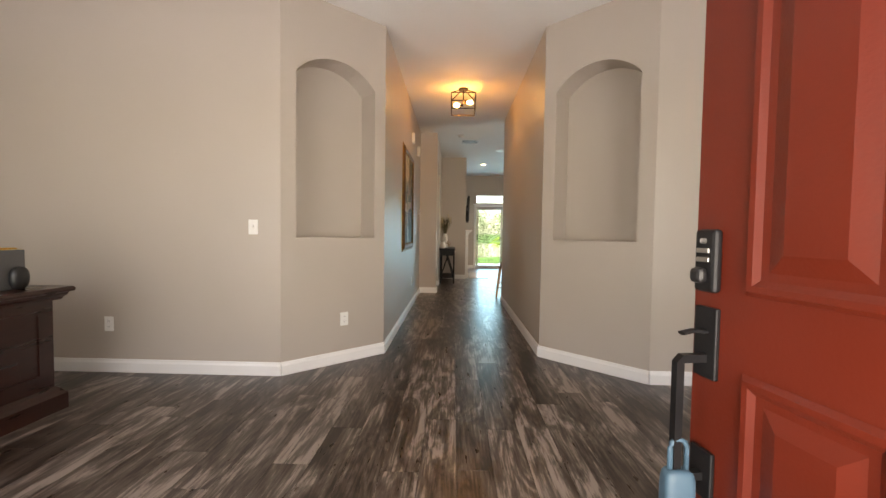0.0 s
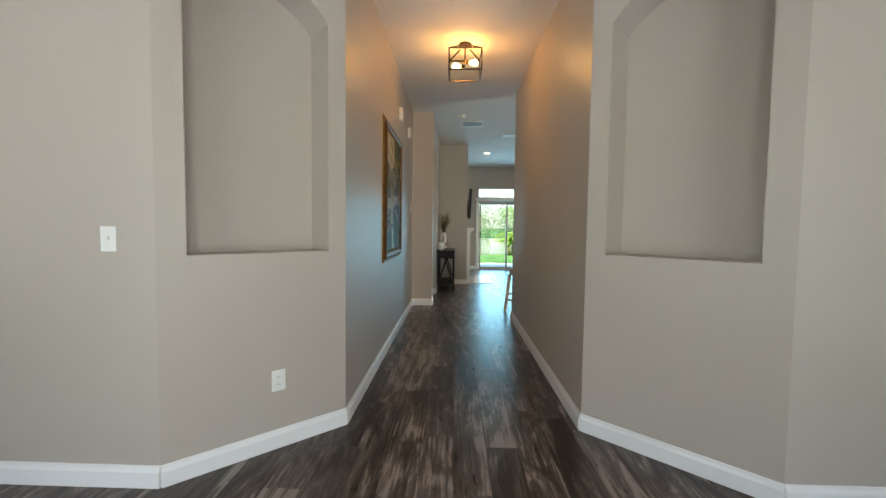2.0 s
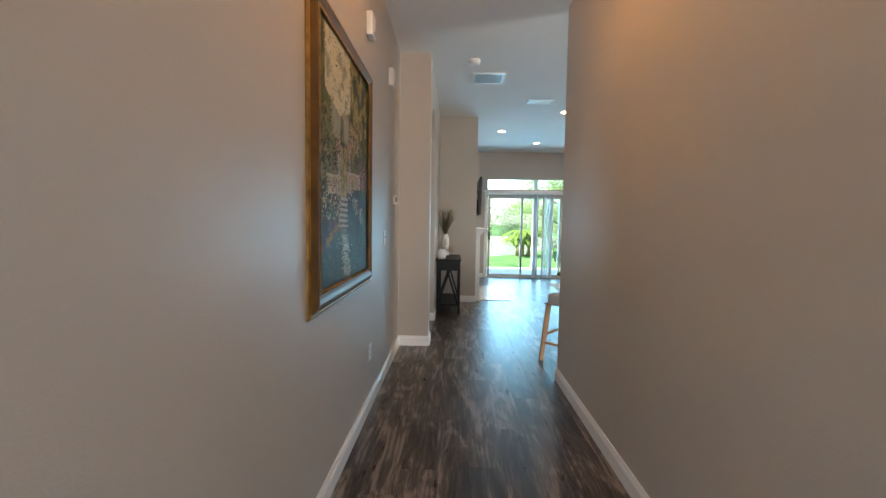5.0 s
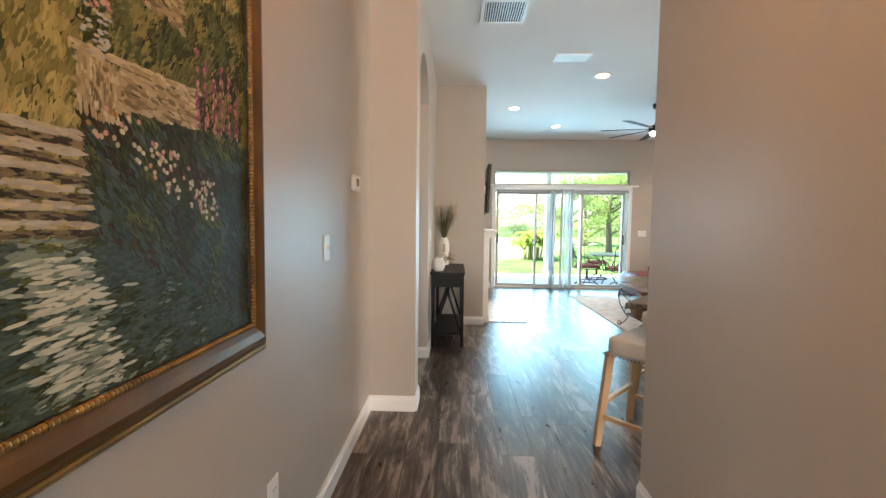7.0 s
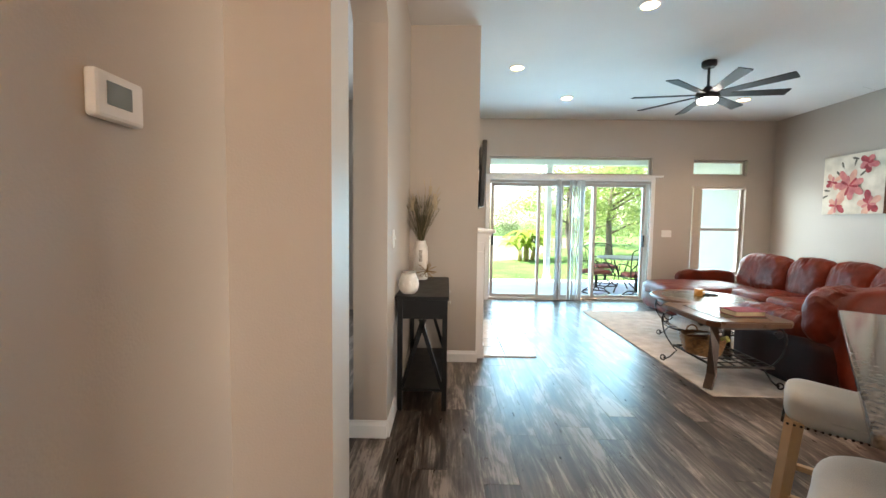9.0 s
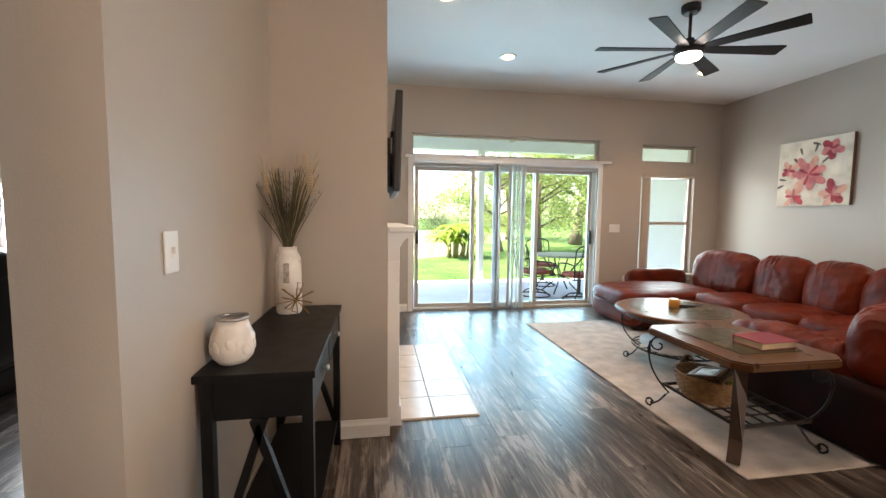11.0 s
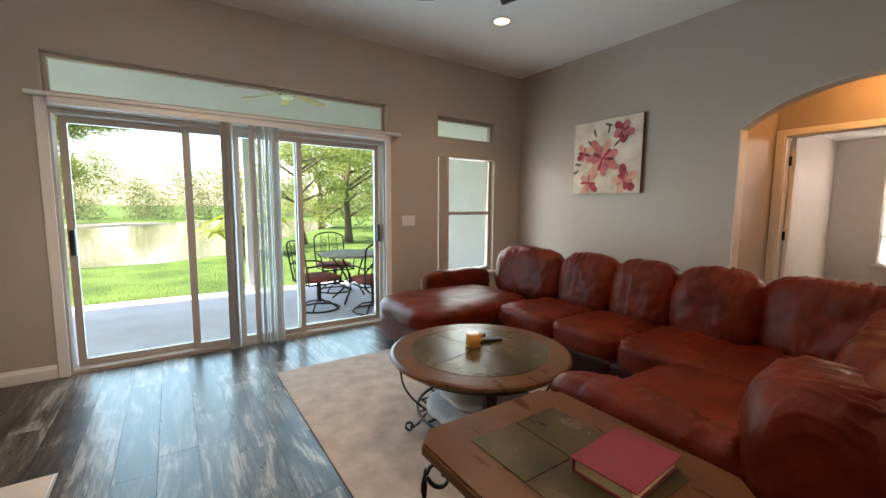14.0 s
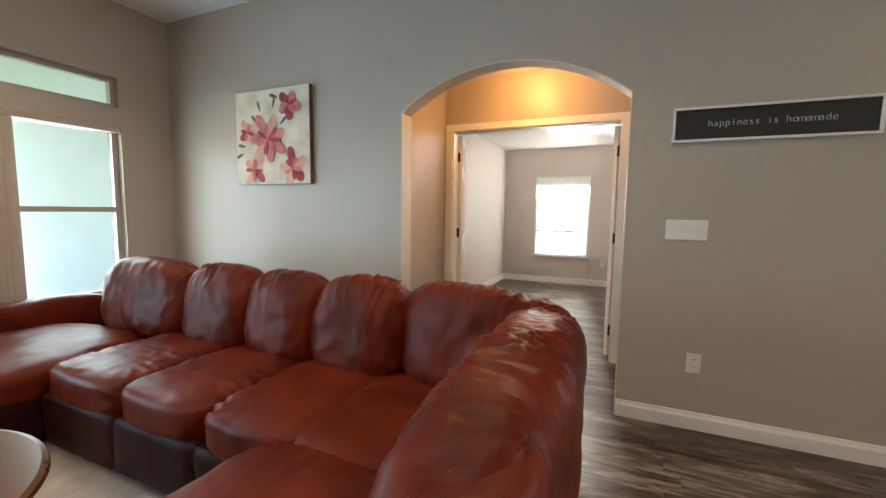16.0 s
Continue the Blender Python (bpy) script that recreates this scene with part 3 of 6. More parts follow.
bm.transform(Matrix(((0, 1, 0, 0), (-1, 0, 0, 0), (0, 0, 1, 0), (0, 0, 0, 1))))
part("window_frame", bm, M_TRIM, bw)
# Cloth below the hem bar is added to stand in for white daylight glare
part("roller_shade", box(10.008, 10.016, 9.73, 10.60, 0.545, 1.88), M_SHADE, bw)
part("hem_bar", box(10.003, 10.0075, 9.73, 10.60, 0.92, 0.945), M_STEEL, bw)
part("window_sill", box(9.95, 10.019, 9.66, 10.67, 0.475, 0.498, 0.005), M_TRIM, bw)
bp = part("pane", box(10.04, 10.044, 9.74, 10.59, 0.54, 1.87), M_GLASS, bw)
bp.visible_shadow = False
dc = tagged(empty("door_2", (0, 0, 0)), "white cased bedroom doorway with double doors swung open", "door", kind="structure")
bm = bmesh.new()
for y0, y1, z0, z1 in ((10.735, 10.80, 0, 2.09), (9.185, 9.25, 0, 2.09), (9.25, 10.735, 2.03, 2.09)):
    box(6.183, 6.198, y0, y1, z0, z1, bm=bm)
part("casing", bm, M_TRIM, dc)
bm = bmesh.new()
for y0, y1, z0, z1 in ((10.723, 10.734, 0, 2.029), (9.251, 9.262, 0, 2.029), (9.262, 10.723, 2.018, 2.029)):
    box(6.199, 6.325, y0, y1, z0, z1, bm=bm)
part("jamb", bm, M_TRIM, dc)


def panel_door(name, w, h, t, panels, material, parent):
    """A panelled door leaf from x 0 to w, y 0 to t, with raised fields on both faces."""
    leafp = part(name, box(0, w, 0, t, 0, h, 0.003), material, parent)
    for x0, x1, z0, z1 in panels:
        for y, sgn in ((0, -1), (t, 1)):
            bm = bmesh.new()
            ring = [(0.0, 0.0), (0.010, 0.011), (0.022, 0.010), (0.034, 0.002), (0.05, 0.001)]
            last = None
            for ins, out in ring + [(0.085, 0.011)]:
                vs = [bm.verts.new((x, y + sgn * (out + 0.0008), z)) for x, z in ((x0 + ins, z0 + ins), (x1 - ins, z0 + ins), (x1 - ins, z1 - ins), (x0 + ins, z1 - ins))]
                if last:
                    for k in range(4):
                        bm.faces.new((last[k], last[(k + 1) % 4], vs[(k + 1) % 4], vs[k]))
                last = vs
            bm.faces.new(last)
            part("panel", bm, material, leafp)
    return leafp


SIX = [(0.10, 0.30, 0.20, 0.85), (0.40, 0.60, 0.20, 0.85), (0.10, 0.30, 1.0, 1.6), (0.40, 0.60, 1.0, 1.6), (0.10, 0.30, 1.7, 1.92), (0.40, 0.60, 1.7, 1.92)]
for y, rz in ((10.72, 18), (9.265, -18)):
    lf = panel_door("door_leaf", 0.70, 2.0, 0.035, SIX, M_TRIM, dc)
    lf.matrix_basis = pose(6.33, y - (0.04 if rz > 0 else -0.01), 0.012, 0, 0, rz)
    for z in (0.25, 1.06, 1.80):
        part("hinge", box(6.300, 6.335, y - 0.004 if rz < 0 else y - 0.018, y + 0.016 if rz < 0 else y + 0.002, z - 0.045, z + 0.045, 0.003), M_BLACKMETAL, dc, "black hinge")

# ---- entry door ----
fd = tagged(empty("door_3", (0.548, 0.065, 0.012), 98.7), "brick red panelled front door standing open", "door", kind="structure")
PAN = [(0.135, 0.41, 0.22, 0.86), (0.50, 0.775, 0.22, 0.86), (0.135, 0.41, 1.02, 1.92), (0.50, 0.775, 1.02, 1.92)]
fl = panel_door("door_leaf", 0.915, 2.05, 0.045, PAN, M_DOORRED, fd)
# outer face is at local y = 0.045, looking to world -x
fy = 0.045
LZ = -0.060
kp = part("keypad_lock", box(0.835, 0.895, fy, fy + 0.022, 1.075, 1.215, 0.008), M_BLACKMETAL, fd, "black keypad deadbolt")
part("key_knob", box(0.848, 0.882, fy + 0.022, fy + 0.046, 1.095, 1.130, 0.01), M_BLACKPL, kp)
for z in (1.142, 1.162):
    part("button", box(0.848, 0.884, fy + 0.022, fy + 0.027, z, z + 0.011, 0.002), M_STEEL, kp, "grey key row")
part("button", box(0.857, 0.874, fy + 0.022, fy + 0.027, 1.183, 1.195, 0.004), M_STEEL, kp)
hs = part("handle_plate", box(0.835, 0.898, fy, fy + 0.012, 0.880, 1.04, 0.003), M_BLACKMETAL, fd)
part("thumb_latch", sweep([(0.865, fy + 0.012, 0.985), (0.865, fy + 0.04, 0.988), (0.865, fy + 0.07, 0.982)], 0.005, 6, flat=0.012), M_BLACKMETAL, hs)
part("pull_handle", sweep([(0.865, fy + 0.012, 0.925), (0.865, fy + 0.068, 0.925), (0.865, fy + 0.075, 0.918), (0.865, fy + 0.075, 0.665), (0.865, fy + 0.068, 0.655), (0.865, fy + 0.006, 0.655)], 0.009, 4, flat=0.009), M_BLACKMETAL, hs)
part("lower_plate", box(0.835, 0.898, fy, fy + 0.012, 0.605, 0.715, 0.003), M_BLACKMETAL, fd)
lb = tagged(empty("key_lockbox", (0.38, 0.79, 0.0)), "blue grey key lockbox hung on the front door handle", "lockbox")
part("body", pillow((0, 0, 0.545), (0.034, 0.022, 0.062), 5, 8), M_BLUEGREY, lb, smooth=True)
part("shackle", sweep([(-0.018, 0, 0.60)] + [(a, 0, b) for a, b in arc(0, 0.655, 0.018, 180, 0, 8)] + [(0.018, 0, 0.60)], 0.006, 8), M_BLUEGREY, lb, smooth=True)
for o in fd.children:
    if o.name.split(".")[0] in ("keypad_lock", "handle_plate", "lower_plate"):
        o.location.z = LZ
lb.location = (0.304, 0.898, 0.02)
fr = tagged(empty("door_frame_1", (0, 0, 0)), "white painted front door frame", "door frame", kind="structure")
bm = bmesh.new()
for x0, x1, z0, z1 in ((-0.384, -0.365, 0, 2.069), (0.56, 0.574, 0, 2.069), (-0.365, 0.56, 2.058, 2.069)):
    box(x0, x1, -0.088, 0.052, z0, z1, bm=bm)
part("jamb", bm, M_TRIM, fr)


# ---- sofa ----
sofa = tagged(empty("sectional_sofa", (3.6, 11, 0)), "large chestnut leather sectional sofa with a chaise and wrinkled cushions", "sofa")
SO = Matrix.Translation((-3.6, -11, 0))


def spart(name, bm, material, label=""):
    bm.transform(SO)
    return part(name, bm, material, sofa, label, True)


YB = [11.90, 11.30, 10.76, 10.25]
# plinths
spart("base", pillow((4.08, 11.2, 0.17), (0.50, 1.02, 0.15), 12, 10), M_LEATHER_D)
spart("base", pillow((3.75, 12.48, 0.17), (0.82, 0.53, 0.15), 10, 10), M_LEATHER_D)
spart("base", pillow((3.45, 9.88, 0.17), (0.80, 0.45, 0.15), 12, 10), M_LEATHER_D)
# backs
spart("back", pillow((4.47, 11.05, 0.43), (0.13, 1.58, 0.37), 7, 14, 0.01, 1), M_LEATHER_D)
spart("back", pillow((3.50, 9.44, 0.45), (0.86, 0.11, 0.42), 6, 14, 0.012, 2), M_LEATHER)
# chaise and arm
spart("chaise_cushion", pillow((3.50, 12.44, 0.36), (0.68, 0.50, 0.115), 4.0, 28, 0.010, 3, crease=0.005), M_LEATHER)
spart("chaise_front", pillow((2.98, 12.44, 0.20), (0.10, 0.47, 0.15), 5, 10, 0.01, 4), M_LEATHER)
spart("arm", pillow((3.98, 13.06, 0.44), (0.46, 0.115, 0.17), 3.4, 12, 0.012, 5), M_LEATHER)
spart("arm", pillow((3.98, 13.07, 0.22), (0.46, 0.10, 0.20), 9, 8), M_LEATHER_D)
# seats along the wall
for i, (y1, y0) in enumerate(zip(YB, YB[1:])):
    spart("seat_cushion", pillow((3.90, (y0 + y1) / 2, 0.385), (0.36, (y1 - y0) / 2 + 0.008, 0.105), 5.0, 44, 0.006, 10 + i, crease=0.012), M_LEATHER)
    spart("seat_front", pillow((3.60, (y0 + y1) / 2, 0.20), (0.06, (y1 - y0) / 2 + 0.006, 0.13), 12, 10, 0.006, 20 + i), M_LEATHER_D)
# corner seat and return
spart("seat_cushion", pillow((3.93, 9.98, 0.385), (0.40, 0.34, 0.10), 5, 24, 0.008, 31, crease=0.004), M_LEATHER)
spart("seat_cushion", pillow((3.23, 10.0, 0.385), (0.35, 0.40, 0.105), 5.0, 44, 0.006, 32, crease=0.012), M_LEATHER)
spart("seat_front", pillow((3.25, 10.32, 0.19), (0.36, 0.06, 0.13), 6, 8, 0.008, 33), M_LEATHER_D)
# back cushions
for i, (yc, hy) in enumerate(((12.23, 0.455), (11.49, 0.295), (10.97, 0.265), (10.465, 0.285))):
    spart("back_cushion", pillow((0, 0, 0), (0.165, hy, 0.285), 3.0, 44, 0.012, 40 + i, m=pose(4.31, yc, 0.640, 0, 12, 0), crease=0.016), M_LEATHER)
spart("back_cushion", pillow((0, 0, 0), (0.16, 0.38, 0.275), 3.4, 44, 0.010, 47, m=pose(4.30, 9.86, 0.655, 0, 12, -12), crease=0.016), M_LEATHER)
spart("back_cushion", pillow((0, 0, 0), (0.70, 0.165, 0.27), 3.2, 96, 0.012, 48, m=pose(3.62, 9.505, 0.655, 8, 0, 0), crease=0.022), M_LEATHER)
spart("back_cushion", pillow((0, 0, 0), (0.24, 0.16, 0.26), 2.8, 44, 0.010, 53, m=pose(4.30, 9.58, 0.635, 0, 0, 50), crease=0.016), M_LEATHER)
spart("back_wing", pillow((0, 0, 0), (0.24, 0.20, 0.25), 2.7, 56, 0.012, 50, m=pose(2.83, 9.575, 0.605, 0, 0, 12), crease=0.018), M_LEATHER)
spart("arm", pillow((2.73, 10.06, 0.445), (0.120, 0.44, 0.150), 3.4, 48, 0.012, 51, crease=0.018), M_LEATHER)
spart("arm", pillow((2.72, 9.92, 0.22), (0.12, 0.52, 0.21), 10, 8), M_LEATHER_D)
for x, y in ((2.7, 9.45), (4.45, 9.5), (4.45, 12.9), (3.0, 12.1), (3.0, 12.8), (2.7, 10.35), (3.66, 10.5), (3.66, 11.8)):
    spart("leg", box(x - 0.03, x + 0.03, y - 0.03, y + 0.03, 0.012, 0.06, 0.006), M_WOODDARK)

# ---- rug ----
bm = box(1.84, 4.05, 9.52, 12.55, 0.001, 0.011, 0.004)
tagged(link("rug", bm, M_RUG), "cream and taupe faded low-pile area rug on the plank floor", "rug")
R0 = 0.012


def spiral(c, r0, r1, a0, a1, n=14):
    return [(c[0] + (r0 + (r1 - r0) * i / n) * math.cos(radians(a0 + (a1 - a0) * i / n)), c[1] + (r0 + (r1 - r0) * i / n) * math.sin(radians(a0 + (a1 - a0) * i / n))) for i in range(n + 1)]


def scroll_leg(h, depth):
    """Profile of a wrought C-scroll leg in its own plane: u outwards, v up. Top curl, bow inward, small outward foot curl."""
    top = spiral((0.0, h - 0.07), 0.012, 0.055, -260, 90, 14)
    bow = []
    for i in range(1, 15):
        s = i / 14
        bow.append((0.045 + 0.05 * math.sin(s * math.pi * 0.5) - depth * s ** 2.2, h - 0.02 - (h - 0.14) * s))
    foot = [(-depth + 0.115, 0.10), (-depth + 0.15, 0.05), (-depth + 0.19, 0.022)]
    curl = spiral((-depth + 0.205, 0.036), 0.03, 0.010, -100, 260, 12)
    return top, bow + foot + curl


def iron_leg(h, depth, at, rz, parent):
    top, rest = scroll_leg(h, depth)
    bm = bmesh.new()
    sweep([(u, 0, v) for u, v in top], 0.006, 6, bm, flat=0.011)
    sweep([(u, 0, v) for u, v in rest], 0.006, 6, bm, flat=0.012)
    bm.transform(pose(*at, 0, 0, rz))
    return part("leg", bm, M_IRON, parent, smooth=True)


def lattice(x0, x1, y0, y1, z, n, m, parent, clip=None):
    bm = bmesh.new()
    for i in range(1, n):
        x = x0 + (x1 - x0) * i / n
        h = math.sqrt(max(0, clip * clip - x * x)) if clip else None
        box(x - 0.006, x + 0.006, -h if clip else y0, h if clip else y1, z - 0.004, z + 0.004, bm=bm)
    for j in range(1, m):
        y = y0 + (y1 - y0) * j / m
        h = math.sqrt(max(0, clip * clip - y * y)) if clip else None
        box(-h if clip else x0, h if clip else x1, y - 0.006, y + 0.006, z + 0.003, z + 0.009, bm=bm)
    return part("shelf_lattice", bm, M_IRON, parent)


# ---- round coffee table ----
ct = tagged(empty("coffee_table", (2.668, 11.03, R0)), "round coffee table with slate inlaid wooden top and scrolled iron legs", "table")
part("tabletop", lathe([(0.0, 0.455), (0.475, 0.455), (0.510, 0.465), (0.520, 0.478), (0.515, 0.490), (0.50, 0.496), (0.40, 0.497), (0.398, 0.493), (0.0, 0.493)], 64), M_WOODTOP, ct, smooth=False)
for k in range(4):
    a0, a1 = 90 * k + 12, 90 * k + 100.6
    bm = prism([(0.004 * math.cos(radians((a0 + a1) / 2)), 0.004 * math.sin(radians((a0 + a1) / 2)))] + arc(0, 0, 0.393, a0, a1, 14), 0.4935, 0.4975, "z")
    part("slate_inlay", bm, M_SLATE, ct, "olive slate inlay" if k == 0 else "")
part("apron", lathe([(0.40, 0.42), (0.44, 0.42), (0.44, 0.454), (0.40, 0.454)], 48, caps=False), M_WOODDARK, ct)
for k in range(2):
    iron_leg(0.45, 0.20, (0.40 * math.cos(radians(150 + 180 * k)), 0.40 * math.sin(radians(150 + 180 * k)), 0), 150 + 180 * k, ct)
    an = radians(60 + 180 * k)
    bm = sweep([(0.36 * math.cos(an), 0.36 * math.sin(an), 0.45), (0.34 * math.cos(an), 0.34 * math.sin(an), 0.25), (0.37 * math.cos(an), 0.37 * math.sin(an), 0.03), (0.40 * math.cos(an), 0.40 * math.sin(an), 0.0)], 0.022, 4, flat=0.03)
    part("post", bm, M_WOODDARK, ct)
part("shelf_ring", sweep([(0.36 * math.cos(a * math.pi / 24), 0.36 * math.sin(a * math.pi / 24), 0.15) for a in range(48)], 0.009, 6, closed=True), M_IRON, ct, smooth=True)
lattice(-0.36, 0.36, -0.36, 0.36, 0.146, 6, 6, ct, clip=0.357)
M_THROW = mat("white fluffy throw", (0.80, 0.80, 0.80), 0.95, var=0.1, scale=9, bump=0.8, fine=120, spec=0.1)
bl = tagged(empty("folded_blanket", (2.60, 10.94, R0 + 0.157)), "folded white fluffy throw on the coffee table shelf", "blanket")
part("fold", pillow((0, 0, 0.055), (0.27, 0.24, 0.055), 3.0, 20, 0.018, 61), M_THROW, bl, smooth=True)
part("fold", pillow((0.02, 0.01, 0.135), (0.23, 0.20, 0.04), 2.8, 20, 0.018, 62), M_THROW, bl, smooth=True)
can = tagged(empty("candle_mug", (2.66, 11.08, R0 + 0.498)), "small amber glass candle jar with a handle", "candle")
M_AMBER = mat("amber wax glass", (0.62, 0.29, 0.07), 0.25, var=0.15, bump=0)
part("jar", lathe([(0.0, 0), (0.040, 0), (0.044, 0.006), (0.044, 0.075), (0.040, 0.078), (0.037, 0.072), (0.0, 0.070)], 28), M_AMBER, can, smooth=True)
part("lid", lathe([(0.0, 0.0725), (0.036, 0.0725), (0.0365, 0.079), (0.0, 0.082)], 28), M_CERAMIC, can, "white lid")
part("handle", sweep([(0.043, 0, 0.06), (0.066, 0, 0.058), (0.072, 0, 0.038), (0.064, 0, 0.02), (0.043, 0, 0.018)], 0.006, 8), M_AMBER, can, smooth=True)
for (x, y, rz, ln) in ((2.76, 11.16, 25, 0.17), (2.80, 11.09, -20, 0.15)):
    rc = tagged(empty("remote_control", (x, y, R0 + 0.498), rz), "black remote control on the coffee table", "remote control", group="remotes")
    part("body", box(-ln / 2, ln / 2, -0.022, 0.022, 0.0, 0.02, 0.006), M_BLACKPL, rc)
    for k in range(4):
        part("button", box(-ln / 2 + 0.02 + 0.03 * k, -ln / 2 + 0.032 + 0.03 * k, -0.008, 0.008, 0.02, 0.0225), M_DARKPL, rc)

# ---- end table ----
et = tagged(empty("end_table", (2.205, 10.005, 0)), "rectangular side table with chamfered slate inlaid top and iron scroll legs", "table")
TX, TY, TZ = 0.345, 0.395, 0.56
ch = 0.07
oct_ = [(-TX + ch, -TY), (TX - ch, -TY), (TX, -TY + ch), (TX, TY - ch), (TX - ch, TY), (-TX + ch, TY), (-TX, TY - ch), (-TX, -TY + ch)]
bm = prism(oct_, TZ - 0.05, TZ - 0.004)
bmesh.ops.bevel(bm, geom=[e for e in bm.edges if abs(e.verts[0].co.z - e.verts[1].co.z) < 0.001], offset=0.008, segments=2, affect="EDGES")
part("tabletop", bm, M_WOODTOP, et)
for x0, x1, y0, y1 in ((-0.20, -0.003, -0.25, -0.003), (0.003, 0.20, -0.25, -0.003), (-0.20, -0.003, 0.003, 0.25), (0.003, 0.20, 0.003, 0.25)):
    part("slate_inlay", box(x0, x1, y0, y1, TZ - 0.0035, TZ), M_SLATE, et)
part("apron", box(-0.25, 0.25, -0.30, 0.30, TZ - 0.085, TZ - 0.052), M_WOODDARK, et)
for (x, y, rz) in ((-0.30, 0.28, 140), (0.22, -0.33, -58)):
    iron_leg(TZ - 0.055, 0.17, (x, y, R0), rz, et)
for sx, sy in ((-1, -1), (1, 1)):
    bm = sweep([(sx * 0.275, sy * 0.325, TZ - 0.05), (sx * 0.262, sy * 0.312, 0.35), (sx * 0.285, sy * 0.330, 0.12), (sx * 0.335, sy * 0.370, R0)], 0.018, 4, flat=0.03)
    part("post", bm, M_WOODDARK, et)
bm = bmesh.new()
SHZ = 0.165
for a, b, c, d in ((-0.24, 0.24, -0.30, -0.286), (-0.24, 0.24, 0.286, 0.30), (-0.24, -0.226, -0.286, 0.286), (0.226, 0.24, -0.286, 0.286)):
    box(a, b, c, d, SHZ - 0.008, SHZ + 0.010, bm=bm)
part("shelf_frame", bm, M_IRON, et)
lattice(-0.226, 0.226, -0.286, 0.286, SHZ, 5, 6, et)
bk = tagged(empty("book", (2.29, 9.88, TZ), 4), "thick red clothbound book lying on the side table", "book")
M_REDCLOTH = mat("red book cloth", (0.19, 0.012, 0.026), 0.75, var=0.12, scale=12, bump=0.3, fine=300)
M_PAGES = mat("aged book pages", (0.62, 0.50, 0.30), 0.85, var=0.25, scale=6, stretch=(1, 1, 60), bump=0.3)
part("cover", box(-0.135, 0.135, -0.10, 0.10, 0.041, 0.046, 0.002), M_REDCLOTH, bk)
part("cover", box(-0.13, 0.13, -0.09, 0.09, 0.0, 0.005, 0.002), M_REDCLOTH, bk)
part("spine", box(-0.13, 0.13, 0.09, 0.096, 0.0, 0.046, 0.002), M_REDCLOTH, bk)
part("pages", box(-0.124, 0.124, -0.084, 0.089, 0.0052, 0.0408), M_PAGES, bk)
# basket on the shelf
bs = tagged(empty("wicker_basket", (2.08, 10.06, SHZ + 0.011)), "small woven wicker basket full of papers and frames", "basket")
bm = bmesh.new()
for j in range(11):
    f = j / 10
    rx, ry, z = 0.12 + 0.045 * f ** 0.7, 0.145 + 0.045 * f ** 0.7, 0.008 + 0.14 * f
    pts = []
    for k in range(40):
        a = 2 * math.pi * k / 40
        w = 1 + 0.03 * (1 if (k + j) % 2 else -1)
        pts.append((rx * w * math.cos(a), ry * w * math.sin(a), z))
    sweep(pts, 0.0085, 5, bm, closed=True)
part("weave", bm, M_WICKER, bs, smooth=True)
part("base", lathe([(0, 0), (0.125, 0), (0.125, 0.012), (0, 0.012)], 24), M_WICKER, bs)
for s in (-1, 1):
    part("handle", sweep([(s * 0.02 - 0.05, s * 0.19, 0.14)] + [(s * 0.02 + a, s * 0.19, b) for a, b in arc(0, 0.15, 0.05, 170, 10, 8)] + [(s * 0.02 + 0.05, s * 0.19, 0.14)], 0.007, 6), M_WICKER, bs, smooth=True)
pf = tagged(empty("picture_frame", (2.06, 10.03, SHZ + 0.125), 30), "small brown wooden picture frame lying in the basket", "picture frame")
bm = frame_ring(-0.11, 0.11, -0.08, 0.08, 0.025, 0, 0.015)
bm.transform(pose(0, 0, 0.05, 78, 0, 0))
part("frame", bm, M_WOODTOP, pf)
bm = box(-0.085, 0.085, 0.006, 0.010, -0.055, 0.055)
bm.transform(pose(0, 0, 0.05, 78, 0, 0))
part("print", bm, M_CERAMIC, pf)
M_YELLOW = mat("yellow paper", (0.62, 0.55, 0.16), 0.6, var=0.1, bump=0.05)
sc = tagged(link("paper_roll", sweep([(2.17, 9.98, SHZ + 0.13), (2.21, 9.92, SHZ + 0.175)], 0.028, 12), M_YELLOW, smooth=False), "yellow rolled papers in the basket", "paper")

# ---- console table ----
cs = tagged(empty("console_table", (-0.365, 9.68, 0.0)), "black painted console table with drawers and crossed legs", "table")
part("tabletop", box(-0.181, 0.185, -0.50, 0.50, 0.775, 0.80, 0.003), M_BLACKWOOD, cs)
part("case", box(-0.165, 0.160, -0.47, 0.47, 0.64, 0.774, 0.002), M_BLACKWOOD, cs)
for y0, y1 in ((-0.45, -0.008), (0.008, 0.45)):
    dr = part("drawer", box(0.160, 0.172, y0, y1, 0.652, 0.765, 0.002), M_BLACKWOOD, cs)
    for q in ((y0 + y1) / 2,):
        bm = lathe([(0.0, 0.0), (0.006, 0.0), (0.006, 0.012), (0.013, 0.018), (0.011, 0.026), (0.0, 0.028)], 16)
        bm.transform(pose(0.172, q, 0.71, 0, 90, 0))
        part("knob", bm, M_STEEL, dr, "satin steel knob")
for sx in (-0.16, 0.145):
    for sy in (-0.485, 0.455):
        part("leg", box(sx - 0.005, sx + 0.03, sy, sy + 0.035, 0.003, 0.774), M_BLACKWOOD, cs)
part("shelf", box(-0.15, 0.16, -0.46, 0.46, 0.13, 0.15, 0.002), M_BLACKWOOD, cs)
